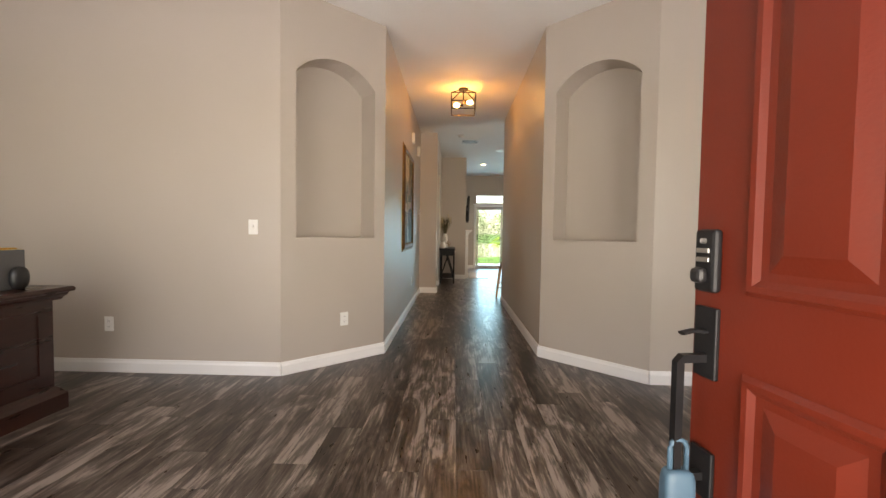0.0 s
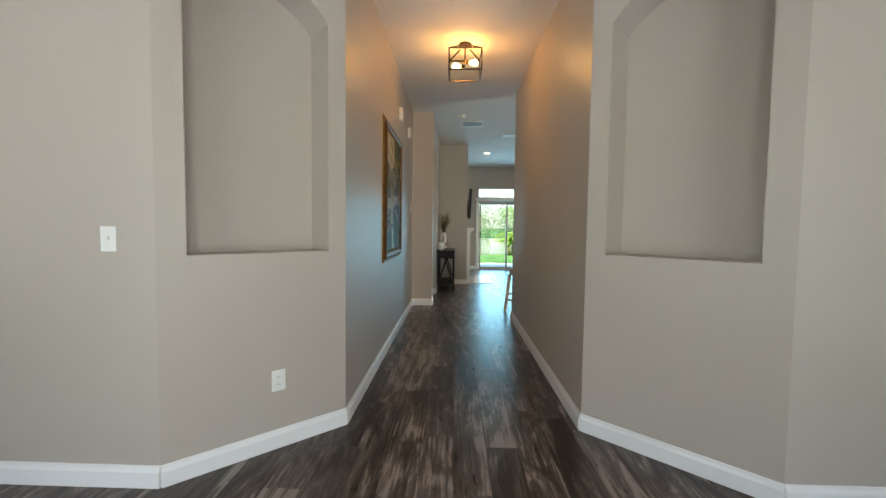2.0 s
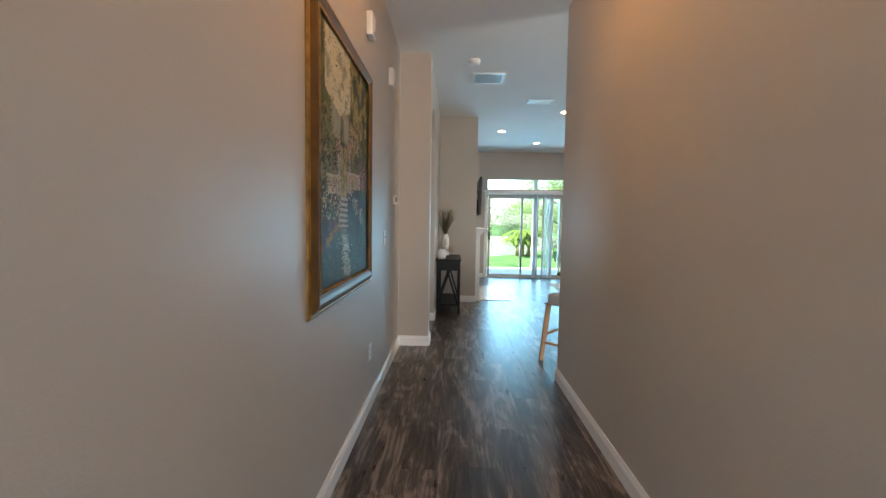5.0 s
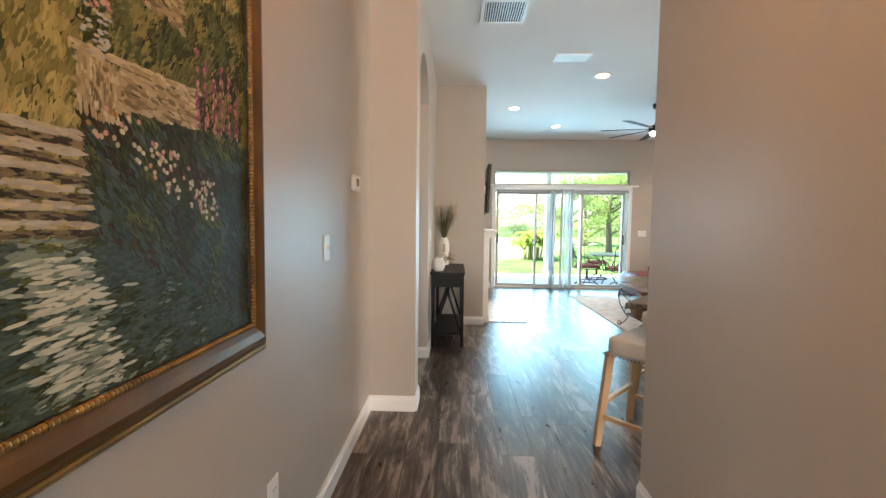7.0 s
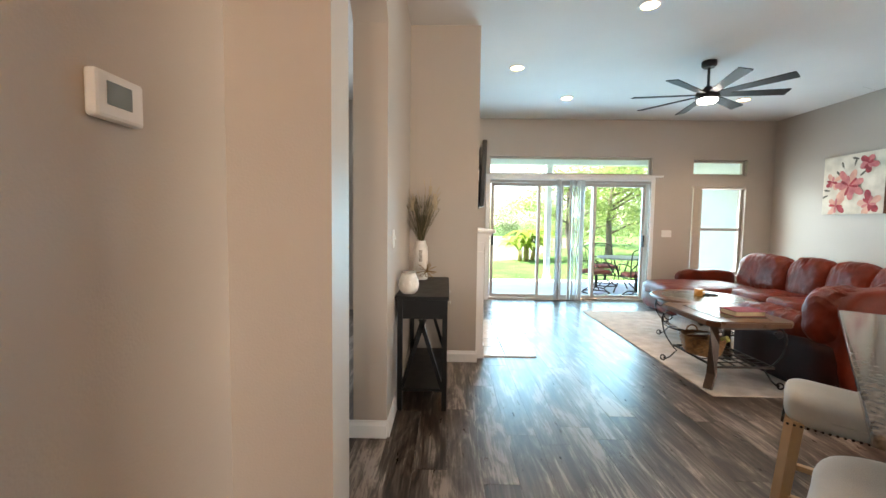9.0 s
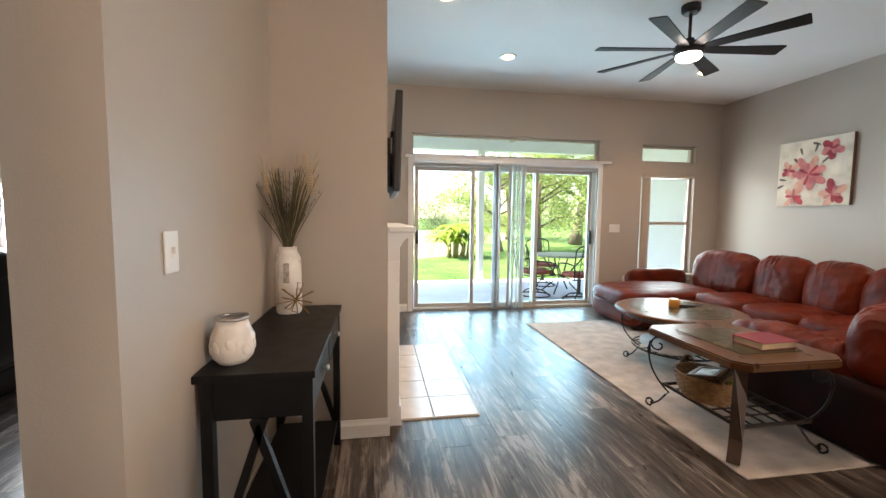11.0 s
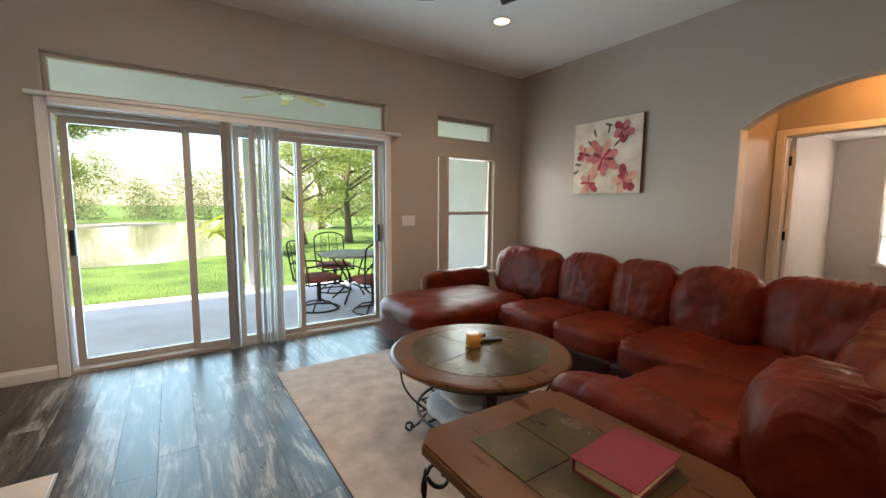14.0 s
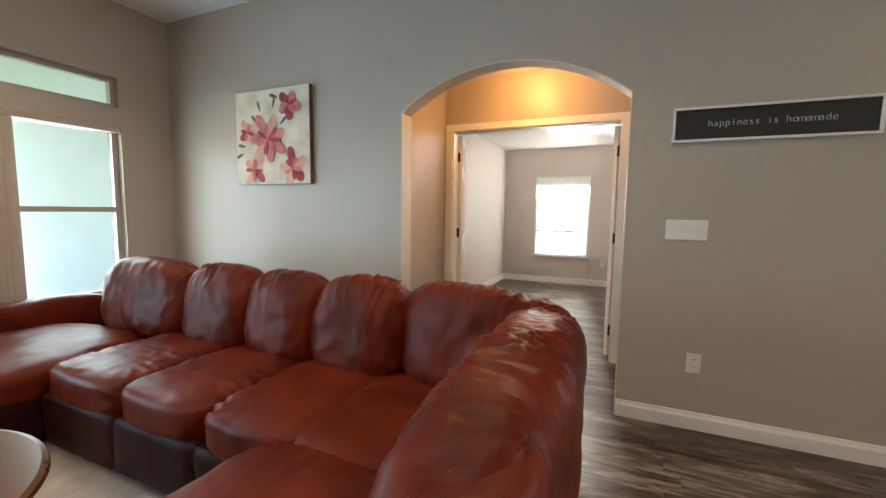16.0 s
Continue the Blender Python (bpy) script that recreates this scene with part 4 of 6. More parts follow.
for sy in (-0.468, 0.468):
    for a, b in (((-0.14, 0.15), (0.02, 0.64)), ((0.145, 0.15), (-0.01, 0.64))):
        part("brace", sweep([(a[0], sy, a[1]), (b[0], sy, b[1])], 0.013, 4, flat=0.013), M_BLACKWOOD, cs)
va = tagged(empty("tall_vase", (-0.43, 10.03, 0.80)), "tall white ceramic bottle vase holding dried stems", "vase")
part("body", lathe([(0, 0), (0.058, 0), (0.063, 0.01), (0.063, 0.255), (0.058, 0.290), (0.046, 0.315), (0.043, 0.330), (0.047, 0.337), (0.042, 0.339), (0.036, 0.315), (0, 0.30)], 32), M_CERAMIC, va, smooth=True)
part("mark", box(-0.012, 0.016, -0.0650, -0.0605, 0.16, 0.26), mat("grey floral transfer", (0.42, 0.38, 0.33), 0.5, var=0.5, scale=60, bump=0), va, "faded grey print")
ds = tagged(empty("dried_flowers", (-0.43, 10.03, 1.106)), "bunch of dried grass stems and pale twigs in the vase", "dried flowers")
M_DRY = mat("dried olive stem", (0.13, 0.115, 0.06), 0.8, var=0.4, bump=0.1)
M_DRYPALE = mat("pale dried seed head", (0.52, 0.42, 0.28), 0.8, var=0.3, bump=0.2)
rnd = random.Random(8)
bm = bmesh.new()
for i in range(95):
    a, sp, h = rnd.uniform(0, 6.28), rnd.uniform(0.02, 0.17), rnd.uniform(0.20, 0.44)
    p = [(0.012 * math.cos(a), 0.012 * math.sin(a), 0.0)]
    for k in range(1, 6):
        f = k / 5
        p.append((math.cos(a) * (0.012 + sp * f ** 1.3), math.sin(a) * (0.012 + sp * f ** 1.3), h * f))
    sweep(p, 0.0016, 4, bm)
    for k in range(34):
        f = rnd.uniform(0.3, 1)
        c = Vector((math.cos(a) * sp * f ** 1.3, math.sin(a) * sp * f ** 1.3, h * f))
        d = Vector((rnd.uniform(-1, 1), rnd.uniform(-1, 1), rnd.uniform(0.2, 1))).normalized() * rnd.uniform(0.012, 0.03)
        s = Vector((-d.y, d.x, 0)).normalized() * 0.0018
        v = [bm.verts.new(c - s), bm.verts.new(c + s), bm.verts.new(c + d)]
        bm.faces.new(v)
tagged(part("stems", bm, M_DRY, ds), kind="stuff")
bm = bmesh.new()
for i in range(12):
    a, sp, h = rnd.uniform(0, 6.28), rnd.uniform(0.08, 0.21), rnd.uniform(0.36, 0.60)
    p = [(0.01 * math.cos(a), 0.01 * math.sin(a), 0.0)] + [(math.cos(a + 0.15 * math.sin(k)) * sp * (k / 7) ** 1.4, math.sin(a) * sp * (k / 7) ** 1.4, h * k / 7) for k in range(1, 8)]
    sweep(p, 0.003, 4, bm)
    if i % 2:
        e = p[-2]
        for k in range(7):
            pillow((e[0], e[1], e[2] - 0.012 * k), (0.017, 0.009, 0.006), 2.2, 2, bm=bm)
tagged(part("twigs", bm, M_DRYPALE, ds), kind="stuff")
jr = tagged(empty("candle_jar", (-0.465, 9.31, 0.80)), "round white ceramic wax warmer with embossed leaves", "jar")
part("body", lathe([(0, 0), (0.045, 0), (0.062, 0.02), (0.071, 0.055), (0.068, 0.09), (0.052, 0.13), (0.046, 0.145), (0.042, 0.145), (0.046, 0.125), (0, 0.11)], 28), M_CERAMIC, jr, smooth=True)
part("rim", lathe([(0.040, 0.145), (0.051, 0.146), (0.053, 0.152), (0.05, 0.157), (0.040, 0.157)], 28, caps=False), M_STEEL, jr, "thin grey metal rim", True)
for k in range(9):
    a = k * 0.7
    part("embossed_leaf", pillow((0, 0, 0), (0.0035, 0.012, 0.021), 2.2, 5, m=pose(0.0685 * math.cos(a), 0.0685 * math.sin(a), 0.062 + 0.012 * math.sin(k * 2.1), 25, 0, math.degrees(a))), M_CERAMIC, jr, smooth=True)
orn = tagged(empty("star_ornament", (-0.37, 9.90, 0.80)), "gold wire starburst ornament on the console table", "ornament")
for k in range(12):
    a, el = k * 2.4, math.asin(-0.75 + 1.6 * k / 11)
    d = Vector((math.cos(a) * math.cos(el), math.sin(a) * math.cos(el), math.sin(el)))
    c = Vector((0, 0, 0.088))
    s = d.cross(Vector((0.3, 0.2, 1))).normalized() * 0.014
    part("spike", sweep([c, c + d * 0.088 + s, c + d * 0.088 - s, c], 0.0025, 5), M_GOLD, orn)

# ---- fireplace ----
fp = tagged(empty("fireplace_surround", (XF, 11.046, 0)), "white painted fireplace mantel with cream tile surround", "fireplace")
G = 0.003


def fpart(name, b, material, label="", parent=None):
    return part(name, b, material, parent or fp, label)


for s in (-1, 1):
    y0, y1 = (0.605, 0.745) if s > 0 else (-0.745, -0.605)
    pl = fpart("pilaster", box(G, 0.075, y0, y1, 0.004, 1.03, 0.003), M_TRIM)
    part("plinth", box(0.075, 0.087, y0 - 0.004, y1 + 0.004, 0.004, 0.13, 0.003), M_TRIM, pl)
fpart("frieze", box(G, 0.075, -0.745, 0.745, 1.031, 1.12, 0.003), M_TRIM)
prof = [(G, 1.121), (0.082, 1.121), (0.086, 1.135), (0.094, 1.15), (0.11, 1.165), (0.128, 1.178), (0.14, 1.195), (0.142, 1.205), (G, 1.205)]
fpart("crown_moulding", prism(prof, -0.79, 0.79, "y"), M_TRIM)
fpart("mantel_shelf", box(G, 0.166, -0.85, 0.85, 1.206, 1.24, 0.008), M_TRIM)
for k in range(5):
    y = -0.60 + 0.24 * k
    fpart("tile", box(G, 0.022, y + 0.003, y + 0.237, 0.80, 1.028, 0.002), M_TILE)
for s in (-1, 1):
    for k in range(3):
        y0, y1 = (0.487, 0.602) if s > 0 else (-0.602, -0.487)
        fpart("tile", box(G, 0.022, y0, y1, 0.02 + 0.262 * k, 0.277 + 0.262 * k, 0.002), M_TILE)
fpart("grout", box(0.002, 0.012, -0.603, 0.603, 0.01, 1.029), M_GROUT)
ins = fpart("firebox", box(G, 0.034, -0.485, 0.485, 0.015, 0.797, 0.002), M_BLACKMETAL, "black metal fireplace insert")
part("glass_door", box(0.0345, 0.041, -0.455, -0.002, 0.15, 0.70), M_SCREEN, ins)
part("glass_door", box(0.0345, 0.041, 0.002, 0.455, 0.15, 0.70), M_SCREEN, ins)
part("brass_bar", box(0.035, 0.052, -0.47, 0.47, 0.70, 0.725, 0.003), M_BRASS, ins)
part("brass_bar", box(0.035, 0.052, -0.47, 0.47, 0.125, 0.15, 0.003), M_BRASS, ins)
for y in (-0.06, 0.06):
    part("brass_handle", sweep([(0.041, y - 0.03, 0.20), (0.075, y - 0.03, 0.20), (0.075, y + 0.03, 0.20), (0.041, y + 0.03, 0.20)], 0.004, 6), M_BRASS, ins)
hearth = tagged(empty("hearth", (XF, 11.113, 0)), "cream ceramic tiled hearth flush with the plank floor", "hearth", kind="structure")
part("grout", box(0.0, 0.608, -0.755, 0.755, 0.0005, 0.006), M_GROUT, hearth)
tile = None
for i in range(2):
    for j in range(5):
        x, y = 0.006 + 0.301 * i, -0.748 + 0.3 * j
        if tile is None:
            tile = part("tile", box(0, 0.293, 0, 0.294, 0.001, 0.012, 0.003), M_TILE, hearth)
            o = tile
        else:
            o = new("tile", tile.data)
            o.parent = hearth
        o.location = (x, y, 0)

# ---- television ----
tv = tagged(empty("television", (0, 0, 0)), "black flat wall-mounted television above the mantel", "television")
tv.matrix_basis = pose(0.176, 11.187, 1.808, 0, 1.4, -0.5)
part("screen_body", box(-0.035, 0.012, -0.53, 0.53, -0.338, 0.338, 0.008), M_BLACKPL, tv)
part("screen", box(0.012, 0.0145, -0.52, 0.52, -0.322, 0.330), M_SCREEN, tv)
part("back_housing", box(-0.060, -0.0355, -0.36, 0.36, -0.30, 0.10, 0.012), M_BLACKPL, tv)
part("wall_mount", box(-0.088, -0.0625, -0.2, 0.2, -0.2, 0.08, 0.004), M_BLACKMETAL, tv)
part("port_panel", box(-0.055, -0.045, -0.365, -0.3605, -0.06, 0.05), M_PLASTIC, tv, "pale label beside the ports")

# ---- ceiling fan ----
fan = tagged(empty("ceiling_fan", (2.566, 10.952, 0)), "black ceiling fan with eight slim blades and a round light", "ceiling fan")
part("canopy", lathe([(0.0, CEIL - 0.001), (0.072, CEIL - 0.001), (0.072, CEIL - 0.045), (0.055, CEIL - 0.065), (0.0, CEIL - 0.07)], 24), M_BLACKMETAL, fan, smooth=False)
part("rod", lathe([(0.013, CEIL - 0.06), (0.013, 2.77)], 12), M_BLACKMETAL, fan)
part("motor", lathe([(0.0, 2.79), (0.035, 2.785), (0.045, 2.75), (0.10, 2.74), (0.115, 2.715), (0.115, 2.675), (0.10, 2.655), (0.0, 2.655)], 28), M_BLACKMETAL, fan)
part("light_cover", lathe([(0.0, 2.654), (0.094, 2.654), (0.096, 2.635), (0.085, 2.622), (0.0, 2.618)], 28), glow("fan light diffuser", (1, 0.97, 0.92), 6), fan, "glowing white light disc", True)
blade = None
for k in range(8):
    if blade is None:
        bm = bmesh.new()
        prism([(0.10, -0.03), (0.20, -0.045), (0.745, -0.064), (0.755, -0.057), (0.755, 0.057), (0.745, 0.064), (0.20, 0.045), (0.10, 0.03)], -0.004, 0.004, "z", bm)
        bm.transform(pose(0, 0, 2.70, -11, 0, 0))
        blade = part("blade", bm, M_BLACKWOOD, fan)
        o = blade
    else:
        o = new("blade", blade.data)
        o.parent = fan
    o.matrix_basis = pose(0, 0, 0, 0, 0, 45 * k + 35)


# ---- ceiling fittings ----
def can_light(x, y):
    c = tagged(empty("recessed_light", (x, y, CEIL)), "round white recessed ceiling light, switched on", "ceiling light", group="recessed lights")
    part("trim_ring", lathe([(0.068, -0.001), (0.095, -0.001), (0.093, -0.007), (0.070, -0.010)], 28, caps=False), M_PLASTIC, c)
    part("lens", lathe([(0.0, -0.0005), (0.067, -0.0005), (0.067, -0.004), (0.0, -0.006)], 28), M_CANGLOW, c, "glowing warm lens")
    return c


M_CANGLOW = glow("warm can light lens", (1.0, 0.66, 0.32), 5)
for x, y in CANS:
    can_light(x, y)


def vent(x0, x1, y0, y1, n, along):
    v = tagged(empty("ceiling_vent", (x0, y0, CEIL)), "white louvred air vent in the ceiling", "air vent", group="ceiling vents")
    w, h = x1 - x0, y1 - y0
    bm = bmesh.new()
    for a, b, c, d in ((0, w, 0, 0.03), (0, w, h - 0.03, h), (0, 0.03, 0.03, h - 0.03), (w - 0.03, w, 0.03, h - 0.03)):
        box(a, b, c, d, -0.012, -0.001, bm=bm)
    part("frame", bm, M_PLASTIC, v)
    part("backing", box(0.03, w - 0.03, 0.03, h - 0.03, -0.003, -0.001), M_DARKPL, v)
    for k in range(n):
        f = (k + 0.5) / n
        if along == "y":
            x = 0.03 + (w - 0.06) * f
            part("slat", sweep([(x, 0.03, -0.008), (x, h - 0.03, -0.008)], 0.0015, 4, flat=0.004), M_PLASTIC, v)
        else:
            y = 0.03 + (h - 0.06) * f
            part("slat", sweep([(0.03, y, -0.008), (w - 0.03, y, -0.008)], 0.0015, 4, flat=0.008), M_PLASTIC, v)
    return v


vent(-0.10, 0.28, 8.24, 8.62, 16, "y")
vent(0.72, 1.07, 9.24, 9.44, 6, "x")
sm = tagged(empty("smoke_detector", (-0.10, 7.91, CEIL)), "round white smoke detector on the ceiling", "smoke detector")
part("base", lathe([(0.0, -0.001), (0.068, -0.001), (0.068, -0.015), (0.0, -0.015)], 24), M_PLASTIC, sm)
part("cover", lathe([(0.0, -0.0155), (0.06, -0.0155), (0.055, -0.035), (0.04, -0.045), (0.0, -0.046)], 24), M_PLASTIC, sm, smooth=False)

# hall flush light
hl = tagged(empty("flush_ceiling_light", (-0.115, 5.38, CEIL)), "bronze open cage ceiling light with two glowing bulbs", "ceiling light")
part("canopy", lathe([(0.0, -0.001), (0.065, -0.001), (0.065, -0.02), (0.0, -0.028)], 24), M_IRON, hl)
part("stem", lathe([(0.008, -0.02), (0.008, -0.19)], 10), M_IRON, hl)
q, zt, zb = 0.155, -0.10, -0.30
cage = [((-q, -q), (q, -q)), ((q, -q), (q, q)), ((q, q), (-q, q)), ((-q, q), (-q, -q))]
for z in (zt, zb):
    for a, b in cage:
        part("cage_bar", sweep([(a[0], a[1], z), (b[0], b[1], z)], 0.006, 4, flat=0.006), M_IRON, hl)
for a, _ in cage:
    part("cage_post", sweep([(a[0], a[1], zt), (a[0], a[1], zb)], 0.006, 4, flat=0.006), M_IRON, hl)
    part("cage_arm", sweep([(a[0], a[1], zt), (a[0] * 0.3, a[1] * 0.3, -0.03)], 0.005, 4, flat=0.005), M_IRON, hl)
M_BULB = glow("amber glowing bulb", (1.0, 0.62, 0.22), 9)
for sx, z in ((-1, -0.22), (1, -0.17)):
    part("socket", sweep([(sx * 0.0, 0.02 * sx, z), (sx * 0.045, 0.02 * sx, z)], 0.017, 12), M_IRON, hl)
    b = sweep([(sx * 0.045, 0.02 * sx, z), (sx * 0.06, 0.02 * sx, z), (sx * 0.08, 0.02 * sx, z), (sx * 0.105, 0.02 * sx, z), (sx * 0.12, 0.02 * sx, z), (sx * 0.127, 0.02 * sx, z)], [0.012, 0.020, 0.029, 0.030, 0.020, 0.006], 14)
    bo = part("bulb", b, M_BULB, hl, "glowing amber bulb", True)
    bo.visible_shadow = False


# ---- plates on the walls ----
def plate(kind, at, rz, gang=1, label=""):
    """A wall plate whose face looks along -y before it is turned by rz."""
    w = 0.075 + 0.046 * (gang - 1)
    p = tagged(empty("light_switch" if kind == "switch" else "outlet", at, rz), label or ("white light switch plate on the wall" if kind == "switch" else "white duplex power outlet on the wall"), "light switch" if kind == "switch" else "outlet")
    part("plate", box(-w / 2, w / 2, -0.0065, -0.0005, -0.0585, 0.0585, 0.003), M_PLASTIC, p)
    for g in range(gang):
        x = (g - (gang - 1) / 2) * 0.046
        if kind == "switch":
            part("toggle", box(x - 0.0055, x + 0.0055, -0.018, -0.0065, -0.003, 0.016, 0.002), M_PLASTIC, p)
            part("slot", box(x - 0.008, x + 0.008, -0.0072, -0.0065, -0.014, 0.014), M_CERAMIC, p)
        else:
            for z in (-0.021, 0.021):
                s = part("socket", box(x - 0.017, x + 0.017, -0.0085, -0.0065, z - 0.014, z + 0.014, 0.003), M_PLASTIC, p)
                for dx in (-0.006, 0.006):
                    part("slot", box(x + dx - 0.0012, x + dx + 0.0012, -0.0092, -0.0085, z - 0.004, z + 0.006), M_DARKPL, s)
    return p


plate("switch", (-1.785, 3.123, 1.178), 0)
plate("outlet", (-2.955, 3.123, 0.39), 0)
plate("outlet", (1.98, 3.123, 0.40), 0)
plate("outlet", (-1.168, 3.498, 0.385), math.degrees(math.atan2(0.657, 0.703)))
plate("outlet", (XW, 6.25, 0.40), 90)
plate("switch", (XW, 6.81, 1.185), 90)
plate("switch", (-0.547, 9.09, 1.19), 90)
plate("switch", (3.497, YN, 1.165), 0, 3, "white triple light switch plate beside the sliding doors")
plate("outlet", (3.70, YN, 0.40), 0)
plate("switch", (XE, 8.882, 1.187), -90, 4, "white four-gang light switch plate beside the arch")
plate("outlet", (XE, 8.798, 0.405), -90)
plate("outlet", (10.0, 9.45, 0.40), -90)
th = tagged(empty("thermostat", (XW, 7.302, 1.527), 90), "white wall thermostat with a small grey display", "thermostat")
part("body", box(-0.06, 0.06, -0.026, -0.001, -0.045, 0.045, 0.008), M_PLASTIC, th)
part("display", box(-0.035, 0.025, -0.0275, -0.026, -0.018, 0.026), mat("grey display", (0.16, 0.18, 0.16), 0.2, bump=0), th, "grey display")
for y, z in ((6.16, 2.58), (7.03, 2.555)):
    a = tagged(empty("door_chime", (XW, y, z), 90), "small white alarm box high on the hall wall", "alarm box", group="alarm boxes")
    part("body", box(-0.05, 0.05, -0.042, -0.001, -0.075, 0.075, 0.006), M_PLASTIC, a)
    part("grille", box(-0.035, 0.035, -0.044, -0.042, -0.06, -0.02), M_CERAMIC, a)

# ---- desk in the entry room ----
dk = tagged(empty("sideboard", (-3.10, 2.16, 0)), "dark mahogany sideboard with moulded top and bracket feet", "sideboard")
bm = bmesh.new()
for x0, x1, y0, y1, z0, z1 in ((-0.55, 0.38, -0.85, 0.28, 0.14, 0.70),):
    box(x0, x1, y0, y1, z0, z1, bm=bm)
part("body", bm, M_MAHOG, dk)
top = [(0.0, 0.70), (0.03, 0.70), (0.035, 0.715), (0.05, 0.73), (0.055, 0.745), (0.075, 0.75), (0.078, 0.765), (0.07, 0.78), (0.0, 0.78)]
bm = bmesh.new()
last = None
for o_, z in top[:-1]:
    vs = [bm.verts.new(p) for p in ((-0.55 - o_, -0.85 - o_, z), (0.38 + o_, -0.85 - o_, z), (0.38 + o_, 0.28 + o_, z), (-0.55 - o_, 0.28 + o_, z))]
    if last:
        for k in range(4):
            bm.faces.new((last[k], last[(k + 1) % 4], vs[(k + 1) % 4], vs[k]))
    last = vs
bm.faces.new(last)
part("top", bm, M_MAHOG, dk)
bm = bmesh.new()
last = None
for o_, z in ((0.045, 0.0), (0.045, 0.10), (0.03, 0.115), (0.02, 0.135), (0.002, 0.15)):
    vs = [bm.verts.new(p) for p in ((-0.55 - o_, -0.85 - o_, z), (0.38 + o_, -0.85 - o_, z), (0.38 + o_, 0.28 + o_, z), (-0.55 - o_, 0.28 + o_, z))]
    if last:
        for k in range(4):
            bm.faces.new((last[k], last[(k + 1) % 4], vs[(k + 1) % 4], vs[k]))
    last = vs
part("plinth", bm, M_MAHOG, dk)
for y0, y1 in ((-0.78, -0.31), (-0.26, 0.21)):
    bm = frame_ring(y0, y1, 0.22, 0.64, 0.025, 0, 0.008)
    bm.transform(Matrix(((0, 1, 0, 0.3802), (1, 0, 0, 0), (0, 0, 1, 0), (0, 0, 0, 1))))
    part("side_moulding", bm, M_MAHOG, dk)
bm = frame_ring(-0.50, 0.33, 0.20, 0.65, 0.03, -0.8585, -0.8502)
part("front_moulding", bm, M_MAHOG, dk)
for i, (w, h, d, c) in enumerate(((0.035, 0.24, 0.17, (0.02, 0.10, 0.08)), (0.028, 0.245, 0.17, (0.62, 0.30, 0.02)), (0.03, 0.235, 0.16, (0.03, 0.03, 0.035)), (0.02, 0.235, 0.16, (0.10, 0.10, 0.10)))):
    x = -2.93 + sum((0.035, 0.028, 0.03, 0.02)[:i]) + 0.001 * i
    b = tagged(empty("book", (x, 2.29, 0.781)), ("dark green", "orange", "black", "dark grey")[i] + " hardback book standing on the sideboard", "book", group="books on the sideboard")
    m_ = mat("book cover", c, 0.5, var=0.1, bump=0.05)
    part("cover", box(0.0, w, -d / 2, d / 2, 0, h, 0.002), m_, b)
    part("pages", box(0.003, w - 0.003, -d / 2 + 0.004, d / 2 - 0.004, h, h + 0.0015), M_PAGES, b)
be = tagged(empty("bookend", (-2.775, 2.30, 0.781)), "round black bookend beside the books", "bookend")
part("body", pillow((0, 0, 0.07), (0.032, 0.05, 0.07), 2.4, 10), M_BLACKPL, be, smooth=True)

# ---- big hall painting ----
pa = tagged(empty("framed_painting", (XW, 5.622, 1.595), 90), "large gilt framed oil painting of a garden stair and pond", "painting")
PWD, PHT = 0.578, 0.686


def mitred(w, h, prof, mat_, name, label=""):
    """A picture moulding: profile (inset, proud) carried round a w x h half-size rectangle that looks along -y."""
    bm = bmesh.new()
    last = None
    for ins, out in prof:
        vs = [bm.verts.new((sx * (w - ins), -out, sz * (h - ins))) for sx, sz in ((-1, -1), (1, -1), (1, 1), (-1, 1))]
        if last:
            for k in range(4):
                bm.faces.new((last[k], last[(k + 1) % 4], vs[(k + 1) % 4], vs[k]))
        last = vs
    return part(name, bm, mat_, pa, label)


mitred(PWD, PHT, [(0.0, 0.001), (0.0, 0.008), (0.006, 0.013), (0.012, 0.016), (0.017, 0.015), (0.019, 0.012)], M_GOLD, "outer_bead", "bright gold outer bead")
mitred(PWD, PHT, [(0.019, 0.012), (0.028, 0.022), (0.040, 0.032), (0.054, 0.036), (0.074, 0.030), (0.090, 0.021)], M_GOLDDARK, "frame", "dark bronze moulding")
bm = bmesh.new()
for k in range(120):
    for s in (-1, 1):
        z = -PHT + 0.098 + (2 * PHT - 0.196) * k / 119
        pillow((s * (PWD - 0.098), -0.024, z), (0.008, 0.007, 0.006), 2.0, 2, bm=bm)
    if k < 106:
        for s in (-1, 1):
            x = -PWD + 0.098 + (2 * PWD - 0.196) * k / 105
            pillow((x, -0.024, s * (PHT - 0.098)), (0.006, 0.007, 0.008), 2.0, 2, bm=bm)
part("rope_moulding", bm, M_GOLD, pa, "beaded gold inner rope")
W2, H2 = PWD - 0.104, PHT - 0.104


def oil_paint(name, c, c2):
    """Oil colour that shifts from stroke to stroke."""
    m = bpy.data.materials.new("oil paint " + name)
    m.use_nodes = True
    n, l = m.node_tree.nodes, m.node_tree.links
    b = n["Principled BSDF"]
    b.inputs["Roughness"].default_value, b.inputs["Specular IOR Level"].default_value = 0.5, 0.12
    g, r = n.new("ShaderNodeNewGeometry"), n.new("ShaderNodeValToRGB")
    r.color_ramp.elements[0].color, r.color_ramp.elements[1].color = rgb(c2), rgb(c)
    l.new(g.outputs["Random Per Island"], r.inputs["Fac"])
    l.new(r.outputs[0], b.inputs["Base Color"])
    return m


